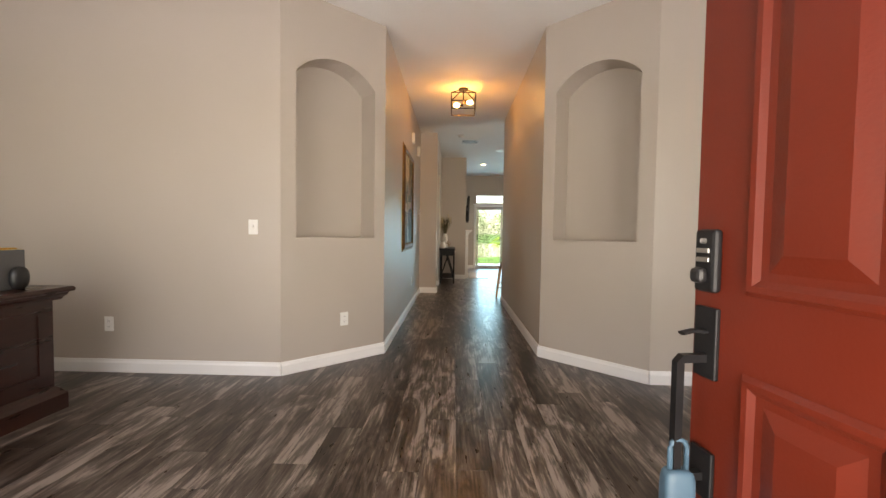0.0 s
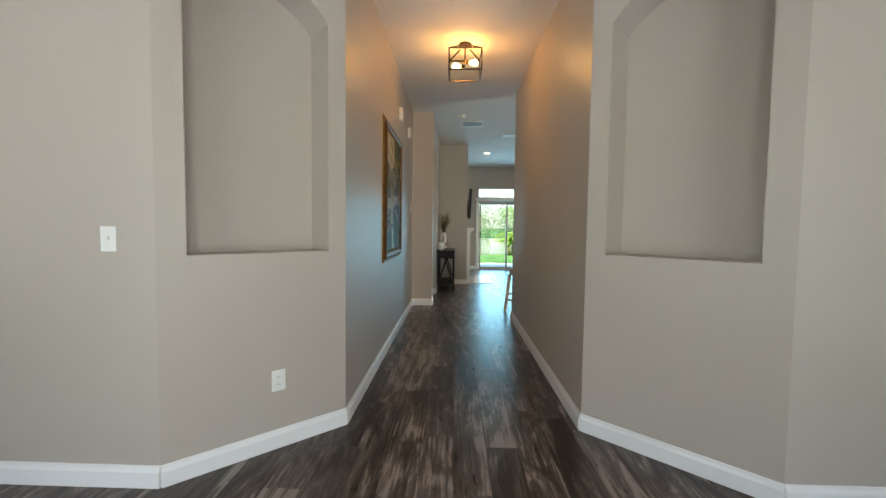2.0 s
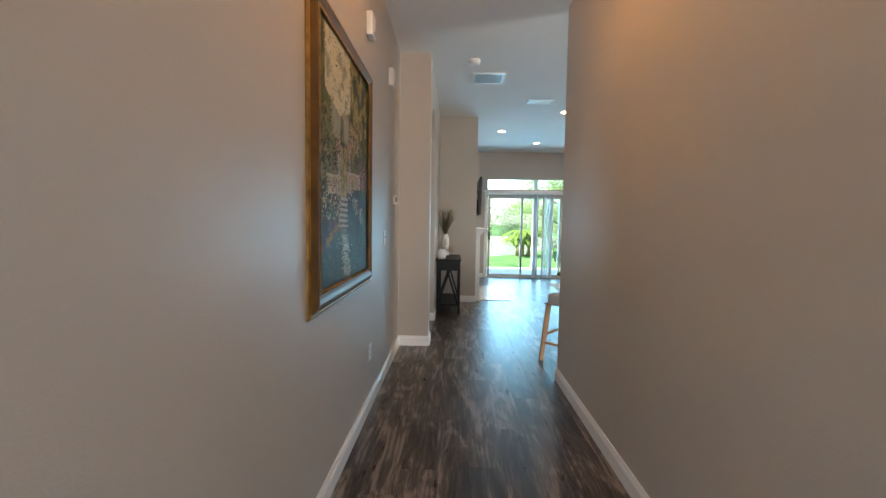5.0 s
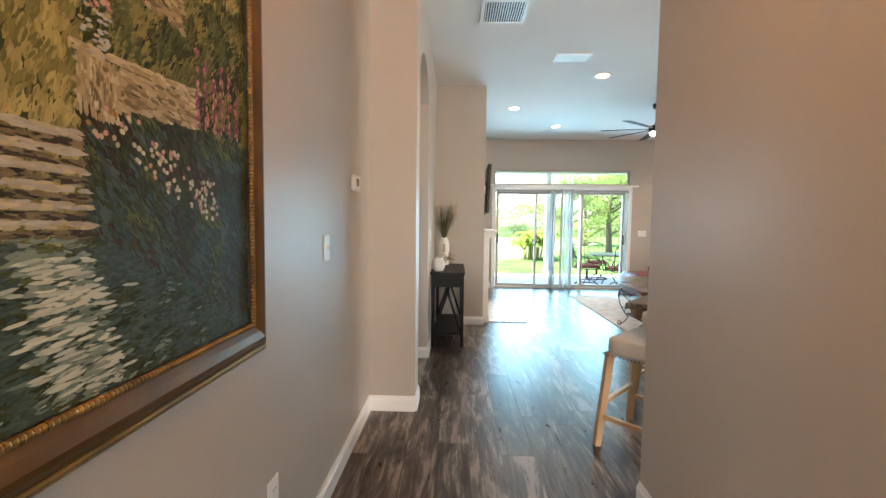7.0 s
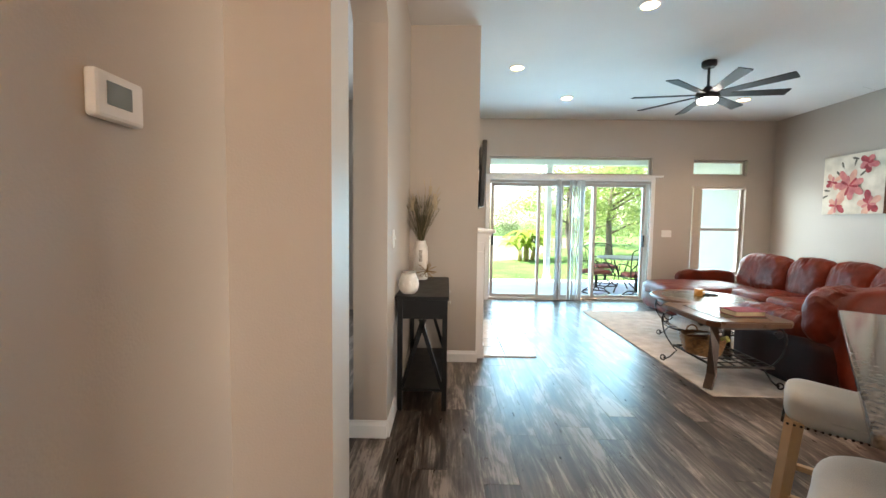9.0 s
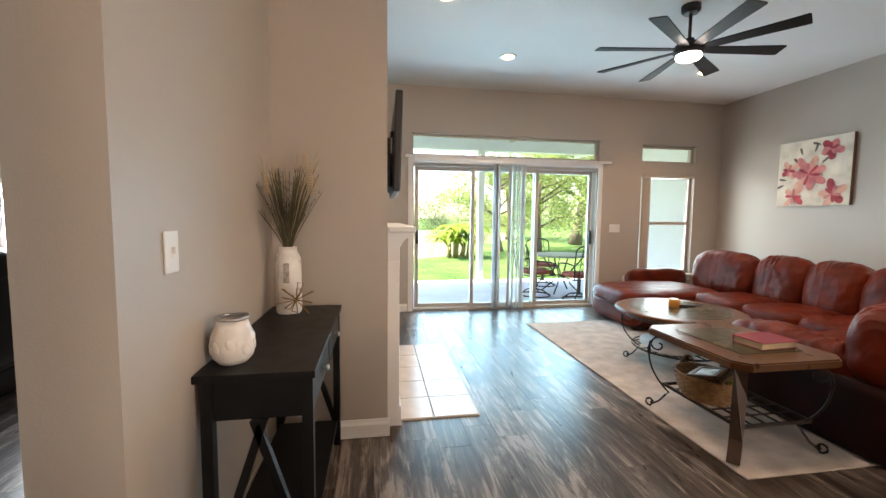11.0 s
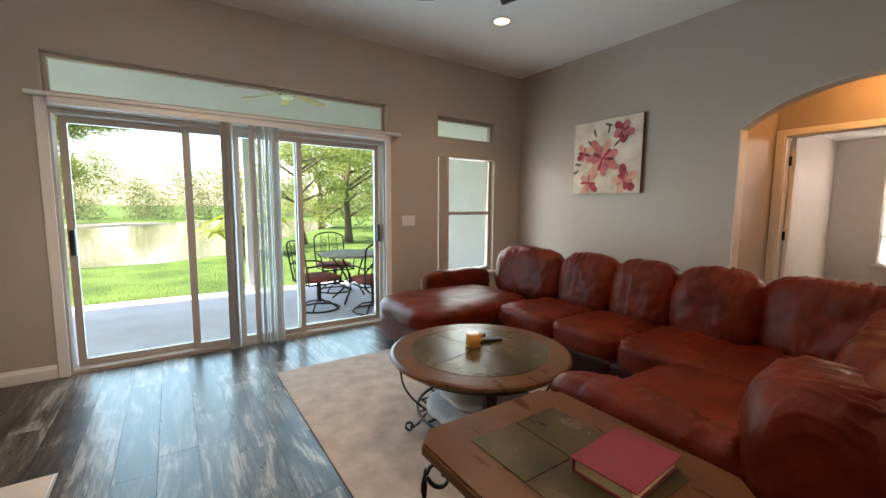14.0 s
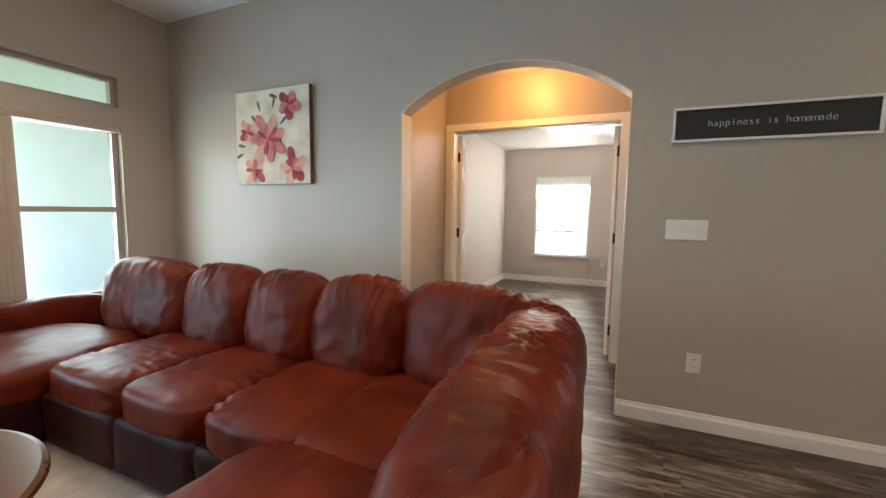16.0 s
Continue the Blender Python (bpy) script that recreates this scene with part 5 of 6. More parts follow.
oil = {}
for nm, c, c2 in (("deep green", (0.060, 0.065, 0.022), (0.022, 0.028, 0.012)), ("leaf green", (0.13, 0.14, 0.045), (0.060, 0.072, 0.026)), ("olive", (0.26, 0.22, 0.075), (0.13, 0.12, 0.04)),
                  ("gold green", (0.46, 0.37, 0.13), (0.28, 0.23, 0.08)), ("sky", (0.66, 0.60, 0.40), (0.46, 0.45, 0.33)), ("haze", (0.36, 0.36, 0.26), (0.22, 0.24, 0.17)),
                  ("stone", (0.42, 0.32, 0.17), (0.29, 0.21, 0.105)), ("stone shade", (0.25, 0.18, 0.09), (0.15, 0.11, 0.055)), ("cream", (0.56, 0.46, 0.28), (0.40, 0.31, 0.18)),
                  ("step", (0.50, 0.44, 0.33), (0.36, 0.31, 0.23)), ("umber", (0.070, 0.045, 0.025), (0.030, 0.020, 0.013)), ("bank", (0.22, 0.12, 0.040), (0.10, 0.058, 0.024)), ("amber", (0.42, 0.24, 0.07), (0.26, 0.14, 0.045)),
                  ("pond", (0.085, 0.115, 0.085), (0.038, 0.058, 0.048)), ("ripple", (0.27, 0.31, 0.24), (0.14, 0.18, 0.14)), ("glint", (0.62, 0.60, 0.46), (0.40, 0.41, 0.32)),
                  ("petal white", (0.66, 0.56, 0.38), (0.42, 0.33, 0.20)), ("petal pink", (0.60, 0.32, 0.24), (0.42, 0.18, 0.15)), ("violet", (0.34, 0.11, 0.16), (0.17, 0.055, 0.09)), ("urn", (0.52, 0.50, 0.44), (0.34, 0.33, 0.30))):
    oil[nm] = oil_paint(nm, c, c2)
OILS = list(oil)
part("canvas", box(-W2, W2, -0.012, -0.002, -H2, H2), oil["deep green"], pa)
rnd = random.Random(5)
strokes = bmesh.new()


def stroke(u, v, key, ln, wd, tilt, layer):
    """One touch of the brush; u runs to the right and v down, from 0 to 1."""
    a = radians(tilt)
    y = -0.0125 - layer * 0.0007 - rnd.uniform(0, 0.0006)
    ring = []
    for k in range(6):
        t = 2 * math.pi * k / 6
        p, q_ = ln * math.cos(t), wd * math.sin(t)
        x = (2 * u - 1) * W2 + p * math.cos(a) - q_ * math.sin(a)
        z = (1 - 2 * v) * H2 + p * math.sin(a) + q_ * math.cos(a)
        ring.append(strokes.verts.new((min(W2, max(-W2, x)), y, min(H2, max(-H2, z)))))
    strokes.faces.new(ring).material_index = OILS.index(key)


def pond_edge(u):
    if u < 0.32:
        return 0.885 - 0.34 * u
    if u < 0.50:
        return 0.775
    return 0.775 + 0.43 * (u - 0.50)


def tone(u, v, keys):
    """One of the colours, alike for neighbouring touches."""
    f = 0.5 + 0.75 * noise.noise(Vector((u * 13, v * 15, len(keys) * 3.1))) + rnd.gauss(0, 0.10)
    return keys[min(len(keys) - 1, max(0, int(f * len(keys))))]


def ground_tone(u, v):
    """The broad colour of the garden view at a spot, and the run of the brush there."""
    if v > pond_edge(u):
        shine = abs(u - 0.42 - 0.25 * (v - 0.78)) < 0.055 + 0.10 * (v - 0.78)
        if shine and rnd.random() < 0.55:
            return tone(u, v, ("ripple", "ripple", "glint")), rnd.uniform(-6, 10)
        if v < 0.83 and 0.22 < u < 0.5:
            return tone(u, v, ("leaf green", "pond", "olive")), 5
        return tone(u, v, ("pond", "pond", "pond", "deep green", "ripple" if rnd.random() < 0.4 else "pond")), rnd.uniform(-4, 14)
    if u < 0.34 and v > 0.73:
        if v > pond_edge(u) - 0.035 and u > 0.10:
            return tone(u, v, ("bank", "amber", "bank")), 28
        return tone(u, v, ("umber", "umber", "bank", "deep green" if u > 0.2 else "umber")), 12
    if u > 0.48 and v > 0.585:
        return tone(u, v, ("deep green", "umber", "pond", "deep green", "leaf green")), -50
    if u < 0.36 and v > 0.60:
        return tone(u, v, ("leaf green", "deep green", "olive")), 60
    if 0.10 < u < 0.55 and v < 0.30 - 0.25 * abs(u - 0.34):
        return tone(u, v, ("sky", "sky", "sky", "haze")), rnd.uniform(-30, 30)
    if 0.20 < u < 0.52 and v < 0.40:
        return tone(u, v, ("haze", "haze", "olive")), 40
    if 0.35 < u < 0.49 and v > 0.42:
        return tone(u, v, ("gold green", "olive", "gold green")), 70
    if u > 0.55 and v < 0.32:
        return tone(u, v, ("olive", "gold green", "leaf green", "deep green")), 65
    if u < 0.20 and v < 0.22:
        return tone(u, v, ("deep green", "leaf green", "olive")), 40
    if u < 0.30 and v < 0.58:
        return tone(u, v, ("leaf green", "olive", "deep green", "gold green" if rnd.random() < 0.35 else "olive")), 35
    return tone(u, v, ("leaf green", "deep green", "olive", "leaf green")), 55


for layer, count_, ln, wd in ((0, 3000, 0.026, 0.010), (1, 6000, 0.013, 0.0042), (2, 11000, 0.0085, 0.0021)):
    for _ in range(count_):
        u, v = rnd.random(), rnd.random()
        key, tilt = ground_tone(u, v)
        k_ = rnd.uniform(0.7, 1.3)
        stroke(u, v, key, ln * k_, wd * k_, tilt + rnd.uniform(-18, 18), layer)


def fill(u0, u1, v0, v1, keys, n, ln, wd, tilt, layer, slope=0.0):
    """Strokes over a patch whose edges fall by slope across it."""
    for _ in range(n):
        u = rnd.uniform(u0, u1)
        v = rnd.uniform(v0, v1) + slope * (u - u0)
        stroke(u, v, rnd.choice(keys), ln * rnd.uniform(0.7, 1.2), wd * rnd.uniform(0.7, 1.2), tilt + rnd.uniform(-7, 7), layer)


# villa on the hill, cypresses
fill(0.53, 0.74, 0.29, 0.40, ("stone", "stone", "stone shade"), 260, 0.012, 0.006, 0, 3, 0.10)
fill(0.52, 0.76, 0.275, 0.295, ("umber", "stone shade"), 90, 0.014, 0.003, -8, 3, 0.10)
fill(0.60, 0.64, 0.335, 0.365, ("umber",), 14, 0.006, 0.005, 90, 4)
for cu in (0.365, 0.395):
    fill(cu - 0.008, cu + 0.008, 0.30, 0.42, ("deep green", "umber"), 60, 0.012, 0.003, 90, 3)
# garden walls with coping and posts
fill(0.13, 0.34, 0.575, 0.635, ("stone", "stone", "stone shade", "cream"), 330, 0.014, 0.005, 3, 3, -0.04)
fill(0.12, 0.355, 0.560, 0.572, ("cream", "cream", "stone"), 130, 0.012, 0.0028, 5, 4, -0.04)
fill(0.285, 0.345, 0.552, 0.630, ("stone", "cream"), 110, 0.010, 0.004, 90, 4)
fill(0.300, 0.330, 0.570, 0.615, ("stone shade",), 26, 0.008, 0.0025, 90, 5)
fill(0.48, 0.78, 0.535, 0.595, ("stone", "stone", "cream", "stone shade"), 360, 0.014, 0.005, -3, 3, -0.05)
fill(0.47, 0.79, 0.522, 0.533, ("cream", "cream", "stone"), 150, 0.012, 0.0028, 2, 4, -0.05)
fill(0.475, 0.56, 0.530, 0.615, ("stone", "cream"), 120, 0.010, 0.004, 90, 4)
fill(0.500, 0.540, 0.550, 0.600, ("stone shade",), 30, 0.008, 0.0025, 90, 5)
# urns and their flowers
for cu, cv in ((0.315, 0.515), (0.515, 0.495)):
    for k in range(46):
        f = rnd.random()
        wide = 0.030 * (0.45 + 0.55 * math.sin(math.pi * min(1.0, 0.25 + f * 0.75)))
        stroke(cu + rnd.uniform(-wide, wide), cv - 0.035 + 0.07 * f, rnd.choice(("urn", "urn", "cream")), 0.006, 0.003, 10, 5)
    for k in range(80):
        a_, r_ = rnd.uniform(0, 6.28), rnd.random() ** 0.6
        stroke(cu + 0.05 * r_ * math.cos(a_), cv - 0.075 + 0.045 * r_ * math.sin(a_), rnd.choice(("petal pink", "petal pink", "petal white", "leaf green")), 0.006, 0.0045, rnd.uniform(0, 180), 5)
# steps down to the water
for k in range(6):
    v = 0.640 + 0.0235 * k
    u0, u1 = 0.355 - 0.010 * k, 0.475 + 0.004 * k
    fill(u0, u1, v, v + 0.009, ("step", "step", "cream"), 46, 0.014, 0.0032, -1, 4)
    fill(u0, u1, v + 0.013, v + 0.021, ("umber", "stone shade"), 46, 0.014, 0.0030, -1, 4)
fill(0.30, 0.345, 0.68, 0.79, ("amber", "bank", "bank"), 70, 0.010, 0.004, 60, 4)
# flower beds
for _ in range(95):
    u, v = rnd.uniform(0.05, 0.35), rnd.uniform(0.615, 0.735)
    stroke(u, v, rnd.choice(("petal white", "petal white", "petal white", "petal pink")), 0.0064, 0.0056, rnd.uniform(0, 180), 5)
for _ in range(120):
    f = rnd.random()
    u, v = 0.52 + 0.32 * f + rnd.uniform(-0.03, 0.03), 0.61 + 0.11 * f + rnd.uniform(-0.035, 0.035)
    stroke(u, v, rnd.choice(("petal white", "petal white", "petal pink", "amber" if f < 0.3 else "petal white")), 0.0056, 0.0048, rnd.uniform(0, 180), 5)
for k in range(6):
    cu = 0.78 + 0.033 * k
    fill(cu - 0.007, cu + 0.007, 0.43 + 0.012 * (k % 3), 0.575, ("violet", "violet", "petal pink"), 44, 0.007, 0.0035, 80, 5)
# light on the water
for _ in range(210):
    v = rnd.uniform(0.80, 0.985)
    u = 0.42 + 0.25 * (v - 0.78) + rnd.gauss(0, 0.035 + 0.07 * (v - 0.78))
    stroke(u, v, rnd.choice(("glint", "ripple", "glint")), rnd.uniform(0.010, 0.022), 0.0032, rnd.uniform(-4, 12), 4)
so = part("brushwork", strokes, oil[OILS[0]], pa, "small oil brush strokes")
for k in OILS[1:]:
    so.data.materials.append(oil[k])
tagged(so, kind="stuff")

# ---- flower canvas on the east wall ----
fc = tagged(empty("flower_canvas", (XE, 12.01, 1.886), -90), "unframed canvas print of pink and red blossoms on cream", "wall art")
CW = 0.415
part("canvas", box(-CW, CW, -0.04, -0.001, -0.40, 0.40, 0.003), mat("cream painted canvas", (0.72, 0.66, 0.56), 0.7, var=0.25, scale=6, bump=0.3, fine=200, c2=(0.55, 0.49, 0.40)), fc)
part("edge_wrap", box(CW, CW + 0.003, -0.04, -0.001, -0.40, 0.40), mat("brown canvas edge", (0.16, 0.08, 0.05), 0.7, bump=0.2), fc, "dark brown painted edge")
PET = [mat("petal crimson", (0.42, 0.05, 0.06), 0.7, var=0.5, scale=12, c2=(0.20, 0.015, 0.03), bump=0.2), mat("petal rose", (0.60, 0.22, 0.20), 0.7, var=0.4, scale=10, c2=(0.42, 0.10, 0.12), bump=0.2),
       mat("petal blush", (0.68, 0.40, 0.30), 0.7, var=0.3, scale=10, c2=(0.58, 0.28, 0.22), bump=0.2), mat("leaf grey green", (0.14, 0.13, 0.10), 0.7, var=0.5, scale=12, bump=0.2)]


def petal(cx, cz, ang, ln, wd, m_, lift):
    bm = bmesh.new()
    pts = []
    for k in range(16):
        t = 2 * math.pi * k / 16
        u = ln / 2 + ln / 2 * math.cos(t)
        v = wd * math.sin(t) * (0.55 + 0.45 * (u / ln))
        a = radians(ang)
        pts.append((cx + u * math.cos(a) - v * math.sin(a), cz + u * math.sin(a) + v * math.cos(a)))
    pts = [(min(CW - 0.002, max(-CW + 0.002, x)), min(0.398, max(-0.398, z))) for x, z in pts]
    bm.faces.new([bm.verts.new((x, -0.0405 - 0.0004 * lift, z)) for x, z in pts])
    return part("petal", bm, m_, fc)


for j, (cx, cz, ln, wd, n, a0, mi) in enumerate(((-0.03, -0.02, 0.23, 0.055, 7, 20, 1), (0.20, 0.25, 0.13, 0.05, 5, 60, 0), (0.24, -0.27, 0.17, 0.055, 5, 30, 2), (-0.27, 0.05, 0.13, 0.04, 4, 120, 2), (-0.20, -0.28, 0.16, 0.045, 4, 230, 2))):
    for k in range(n):
        petal(cx, cz, a0 + 360 / n * k, ln * (0.85 + 0.3 * ((k * 7 + j) % 5) / 5), wd, PET[(mi + (1 if k % 3 == 1 else 0)) % 3 if mi != 0 else (0 if k % 2 else 1)], 2 + k + 8 * (j < 2))
    petal(cx - 0.02, cz, 0, 0.04, 0.018, PET[3], 20)
for j, (cx, cz, ln, n, a0) in enumerate(((-0.03, -0.02, 0.14, 7, 45), (0.24, -0.27, 0.10, 5, 65), (-0.27, 0.05, 0.08, 4, 165), (-0.20, -0.28, 0.10, 4, 265), (0.20, 0.25, 0.08, 5, 95))):
    for k in range(n):
        petal(cx, cz, a0 + 360 / n * k, ln, 0.022, PET[(j + k) % 2], 24 + k)
for cx, cz, an in ((-0.12, 0.22, 110), (0.02, 0.24, 75), (-0.16, 0.12, 130), (0.09, 0.20, 60), (0.08, 0.32, 160), (-0.33, -0.13, 200), (-0.30, -0.07, 170), (0.1, 0.1, 40)):
    petal(cx, cz, an, 0.10, 0.018, PET[3], 1)

# ---- lettered sign ----
sg = tagged(empty("wall_sign", (XE, 8.537, 1.778), -90), "long black wall sign in a white frame lettered happiness is homemade", "sign")
SW, SH = 0.449, 0.094
part("board", box(-SW + 0.012, SW - 0.012, -0.015, -0.001, -SH + 0.012, SH - 0.012), mat("black chalk board", (0.028, 0.026, 0.024), 0.7, var=0.2, scale=20, bump=0.1), sg)
part("frame", frame_ring(-SW, SW, -SH, SH, 0.012, -0.028, -0.001), M_TRIM, sg)
M_CHALK = mat("faded pale lettering", (0.60, 0.58, 0.54), 0.8, var=0.3, scale=60, bump=0)
glyphs = {}
for i, ch in enumerate("happiness is homemade"):
    if ch == " ":
        continue
    if ch not in glyphs:
        fcu = bpy.data.curves.new("letter", "FONT")
        fcu.offset = -0.0007
        fcu.body, fcu.size, fcu.align_x, fcu.extrude = ch, 0.052, "CENTER", 0.0006
        fo = new("letter_curve", fcu)
        bpy.context.view_layer.update()
        glyphs[ch] = bpy.data.meshes.new_from_object(fo)
        bpy.data.objects.remove(fo)
        glyphs[ch].materials.clear()
        glyphs[ch].materials.append(M_CHALK)
    lt = new("letter", glyphs[ch])
    lt.parent = sg
    lt.matrix_basis = pose((i - 10) * 0.0267, -0.0162, -0.014, 90, 0, 0)

# ---- counter, stools and plant at the kitchen side ----
kc = tagged(empty("breakfast_bar", (1.55, 7.55, 0), 48), "angled kitchen bar with brown speckled granite top", "kitchen counter")
# local x points along the north-east edge, local y to the north-west
c48, s48 = math.cos(radians(48)), math.sin(radians(48))


def bar_local(x, y):
    dx, dy = x - 1.55, y - 7.55
    return dx * c48 + dy * s48, -dx * s48 + dy * c48


p1 = bar_local(0.70, 7.33)
part("worktop", box(p1[0], p1[0] + 1.75, p1[1] - 1.05, p1[1], 0.83, 0.865, 0.01), M_GRANITE, kc)
part("base", box(p1[0] + 0.32, p1[0] + 1.72, p1[1] - 1.02, p1[1] - 0.30, 0.003, 0.829), M_WALL, kc)
st = tagged(empty("bar_stool", (0.86, 7.40, 0), 45), "cream upholstered saddle bar stool with nailhead trim and pale wooden legs", "stool", group="bar stools")
bm = pillow((0, 0, 0.60), (0.225, 0.16, 0.065), 4, 16, 0.004, 3)
for v in bm.verts:
    if v.co.z > 0.6:
        v.co.z += 0.03 * (v.co.x / 0.225) ** 2 - 0.012
part("seat", bm, M_CREAMFAB, st, "cream fabric saddle seat", True)
bm = bmesh.new()
for s in (-1, 1):
    for k in range(22):
        pillow((-0.205 + 0.41 * k / 21, s * 0.157, 0.552), (0.005, 0.005, 0.005), 2, 2, bm=bm)
    for k in range(14):
        pillow((s * 0.222, -0.14 + 0.28 * k / 13, 0.552), (0.005, 0.005, 0.005), 2, 2, bm=bm)
part("nailheads", bm, M_IRON, st, "dark nailhead trim")
for sx in (-1, 1):
    for sy in (-1, 1):
        part("leg", sweep([(sx * 0.185, sy * 0.125, 0.56), (sx * 0.235, sy * 0.165, 0.002)], [0.021, 0.017], 4, flat=0.02), M_PALEWOOD, st)
    part("stretcher", sweep([(sx * 0.219, -0.15, 0.18), (sx * 0.219, 0.15, 0.18)], 0.012, 4, flat=0.012), M_PALEWOOD, st)
for sy in (-1, 1):
    part("stretcher", sweep([(-0.21, sy * 0.146, 0.26), (0.21, sy * 0.146, 0.26)], 0.012, 4, flat=0.012), M_PALEWOOD, st)
copy_thing(st, pose(1.36, 7.98, 0, 0, 0, -42))
pv = tagged(empty("ceramic_planter", (0.945, 7.22, 0.866)), "white ceramic bottle planter on the granite bar", "planter")
part("body", lathe([(0, 0), (0.053, 0), (0.057, 0.008), (0.057, 0.17), (0.052, 0.195), (0.036, 0.215), (0.036, 0.235), (0.040, 0.24), (0.034, 0.24), (0.030, 0.22), (0, 0.21)], 28), M_CERAMIC, pv, smooth=True)
gp = tagged(empty("grass_plant", (0.945, 7.22, 1.078)), "tall green ornamental grass with arching blades in the planter", "plant")
M_BLADE = mat("green grass blade", (0.05, 0.10, 0.02), 0.5, var=0.4, scale=8, bump=0.05)
bm = bmesh.new()
rnd = random.Random(12)
for i in range(80):
    a, sp, h = rnd.uniform(0, 6.28), rnd.uniform(0.05, 0.32), rnd.uniform(0.3, 0.72)
    w = rnd.uniform(0.003, 0.006)
    prev = None
    for k in range(8):
        f = k / 7
        c = Vector((math.cos(a) * (0.02 + sp * f ** 2), math.sin(a) * (0.02 + sp * f ** 2), h * (f - 0.25 * (sp / 0.32) * f ** 3)))
        s = Vector((-math.sin(a), math.cos(a), 0)) * w * (1 - 0.9 * f)
        cur = (bm.verts.new(c - s), bm.verts.new(c + s))
        if prev:
            bm.faces.new((prev[0], prev[1], cur[1], cur[0]))
        prev = cur
part("blades", bm, M_BLADE, gp)

# ---- den beyond the west arch ----
ca = tagged(empty("door_4", (0, 0, 0)), "white cased doorway into the dim den", "door", kind="structure")
bm = bmesh.new()
for y0, y1, z0, z1 in ((7.935, 7.97, 0, 2.11), (8.81, 8.846, 0, 2.11), (7.97, 8.81, 2.05, 2.11)):
    box(-0.849, -0.832, y0, y1, z0, z1, bm=bm)
part("casing", bm, M_TRIM, ca)
bm = bmesh.new()
for y0, y1, z0, z1 in ((7.971, 7.985, 0, 2.049), (8.795, 8.809, 0, 2.049), (7.985, 8.795, 2.035, 2.049)):
    box(-1.0, -0.848, y0, y1, z0, z1, bm=bm)
part("jamb", bm, M_TRIM, ca)
part("strike_plate", box(-0.96, -0.90, 8.791, 8.7945, 0.93, 0.99), M_BLACKMETAL, ca, "black strike plate")
ds2 = tagged(empty("leather_couch", (-3.02, 10.55, 0), 90), "black leather couch in the dim den", "couch")
part("seat", pillow((0, 0, 0.30), (0.95, 0.45, 0.16), 7, 10), M_BLACKPL, ds2, smooth=True)
part("base", box(-0.95, 0.95, -0.45, 0.45, 0.003, 0.2, 0.02), M_BLACKPL, ds2)
part("backrest", pillow((0, -0.38, 0.55), (0.95, 0.14, 0.33), 5, 12, 0.01, 3), M_BLACKPL, ds2, smooth=True)
for s in (-1, 1):
    part("arm", pillow((s * 0.92, 0, 0.40), (0.13, 0.46, 0.22), 4, 10), M_BLACKPL, ds2, smooth=True)
part("head_cushion", pillow((0.45, -0.36, 0.93), (0.33, 0.13, 0.13), 3.4, 10, 0.01, 5), M_BLACKPL, ds2, smooth=True)
f2 = copy_thing(fan, pose(-2.4, 10.45, 0.0))
f2["label"] = "black ceiling fan in the dim den, light off"
for o in f2.children_recursive:
    if o.name.startswith("light_cover"):
        o.data = o.data.copy()
        o.data.materials.clear()
        o.data.materials.append(M_CERAMIC)
sd2 = tagged(empty("side_table", (-4.05, 11.85, 0)), "dark wooden side table under a lamp in the den", "table")
part("tabletop", box(-0.24, 0.24, -0.24, 0.24, 0.60, 0.63, 0.006), M_WOODDARK, sd2)
for sx in (-0.20, 0.20):
    for sy in (-0.20, 0.20):
        part("leg", box(sx - 0.02, sx + 0.02, sy - 0.02, sy + 0.02, 0.003, 0.599), M_WOODDARK, sd2)
tl = tagged(empty("table_lamp", (-4.05, 11.85, 0.631)), "table lamp with a terracotta shade on a side table", "lamp")
part("base", lathe([(0, 0), (0.07, 0), (0.075, 0.015), (0.03, 0.04), (0.055, 0.13), (0.065, 0.22), (0.03, 0.33), (0.012, 0.37), (0.012, 0.49), (0, 0.49)], 24), M_BRASS, tl, smooth=True)
part("shade", lathe([(0.185, 0.46), (0.125, 0.72), (0.121, 0.72), (0.181, 0.46)], 28, caps=False), mat("terracotta lamp shade", (0.42, 0.17, 0.08), 0.9, var=0.1, bump=0.2), tl, "terracotta cloth shade", True)
dw = tagged(empty("window_4", (0, 0, 0)), "bright den window with a dark raised shade", "window", kind="structure")
for x0, x1 in ((-3.6, -2.7),):
    wf = part("window_frame", frame_ring(x0, x1, 0.902, 2.098, 0.04, 12.45, 12.50), M_TRIM, dw)
    part("meeting_rail", box(x0 + 0.04, x1 - 0.04, 12.45, 12.49, 1.46, 1.50), M_TRIM, wf)
    part("roller_shade", box(x0 + 0.01, x1 - 0.01, 12.40, 12.44, 1.88, 2.09, 0.01), M_BLACKPL, wf, "dark raised shade")

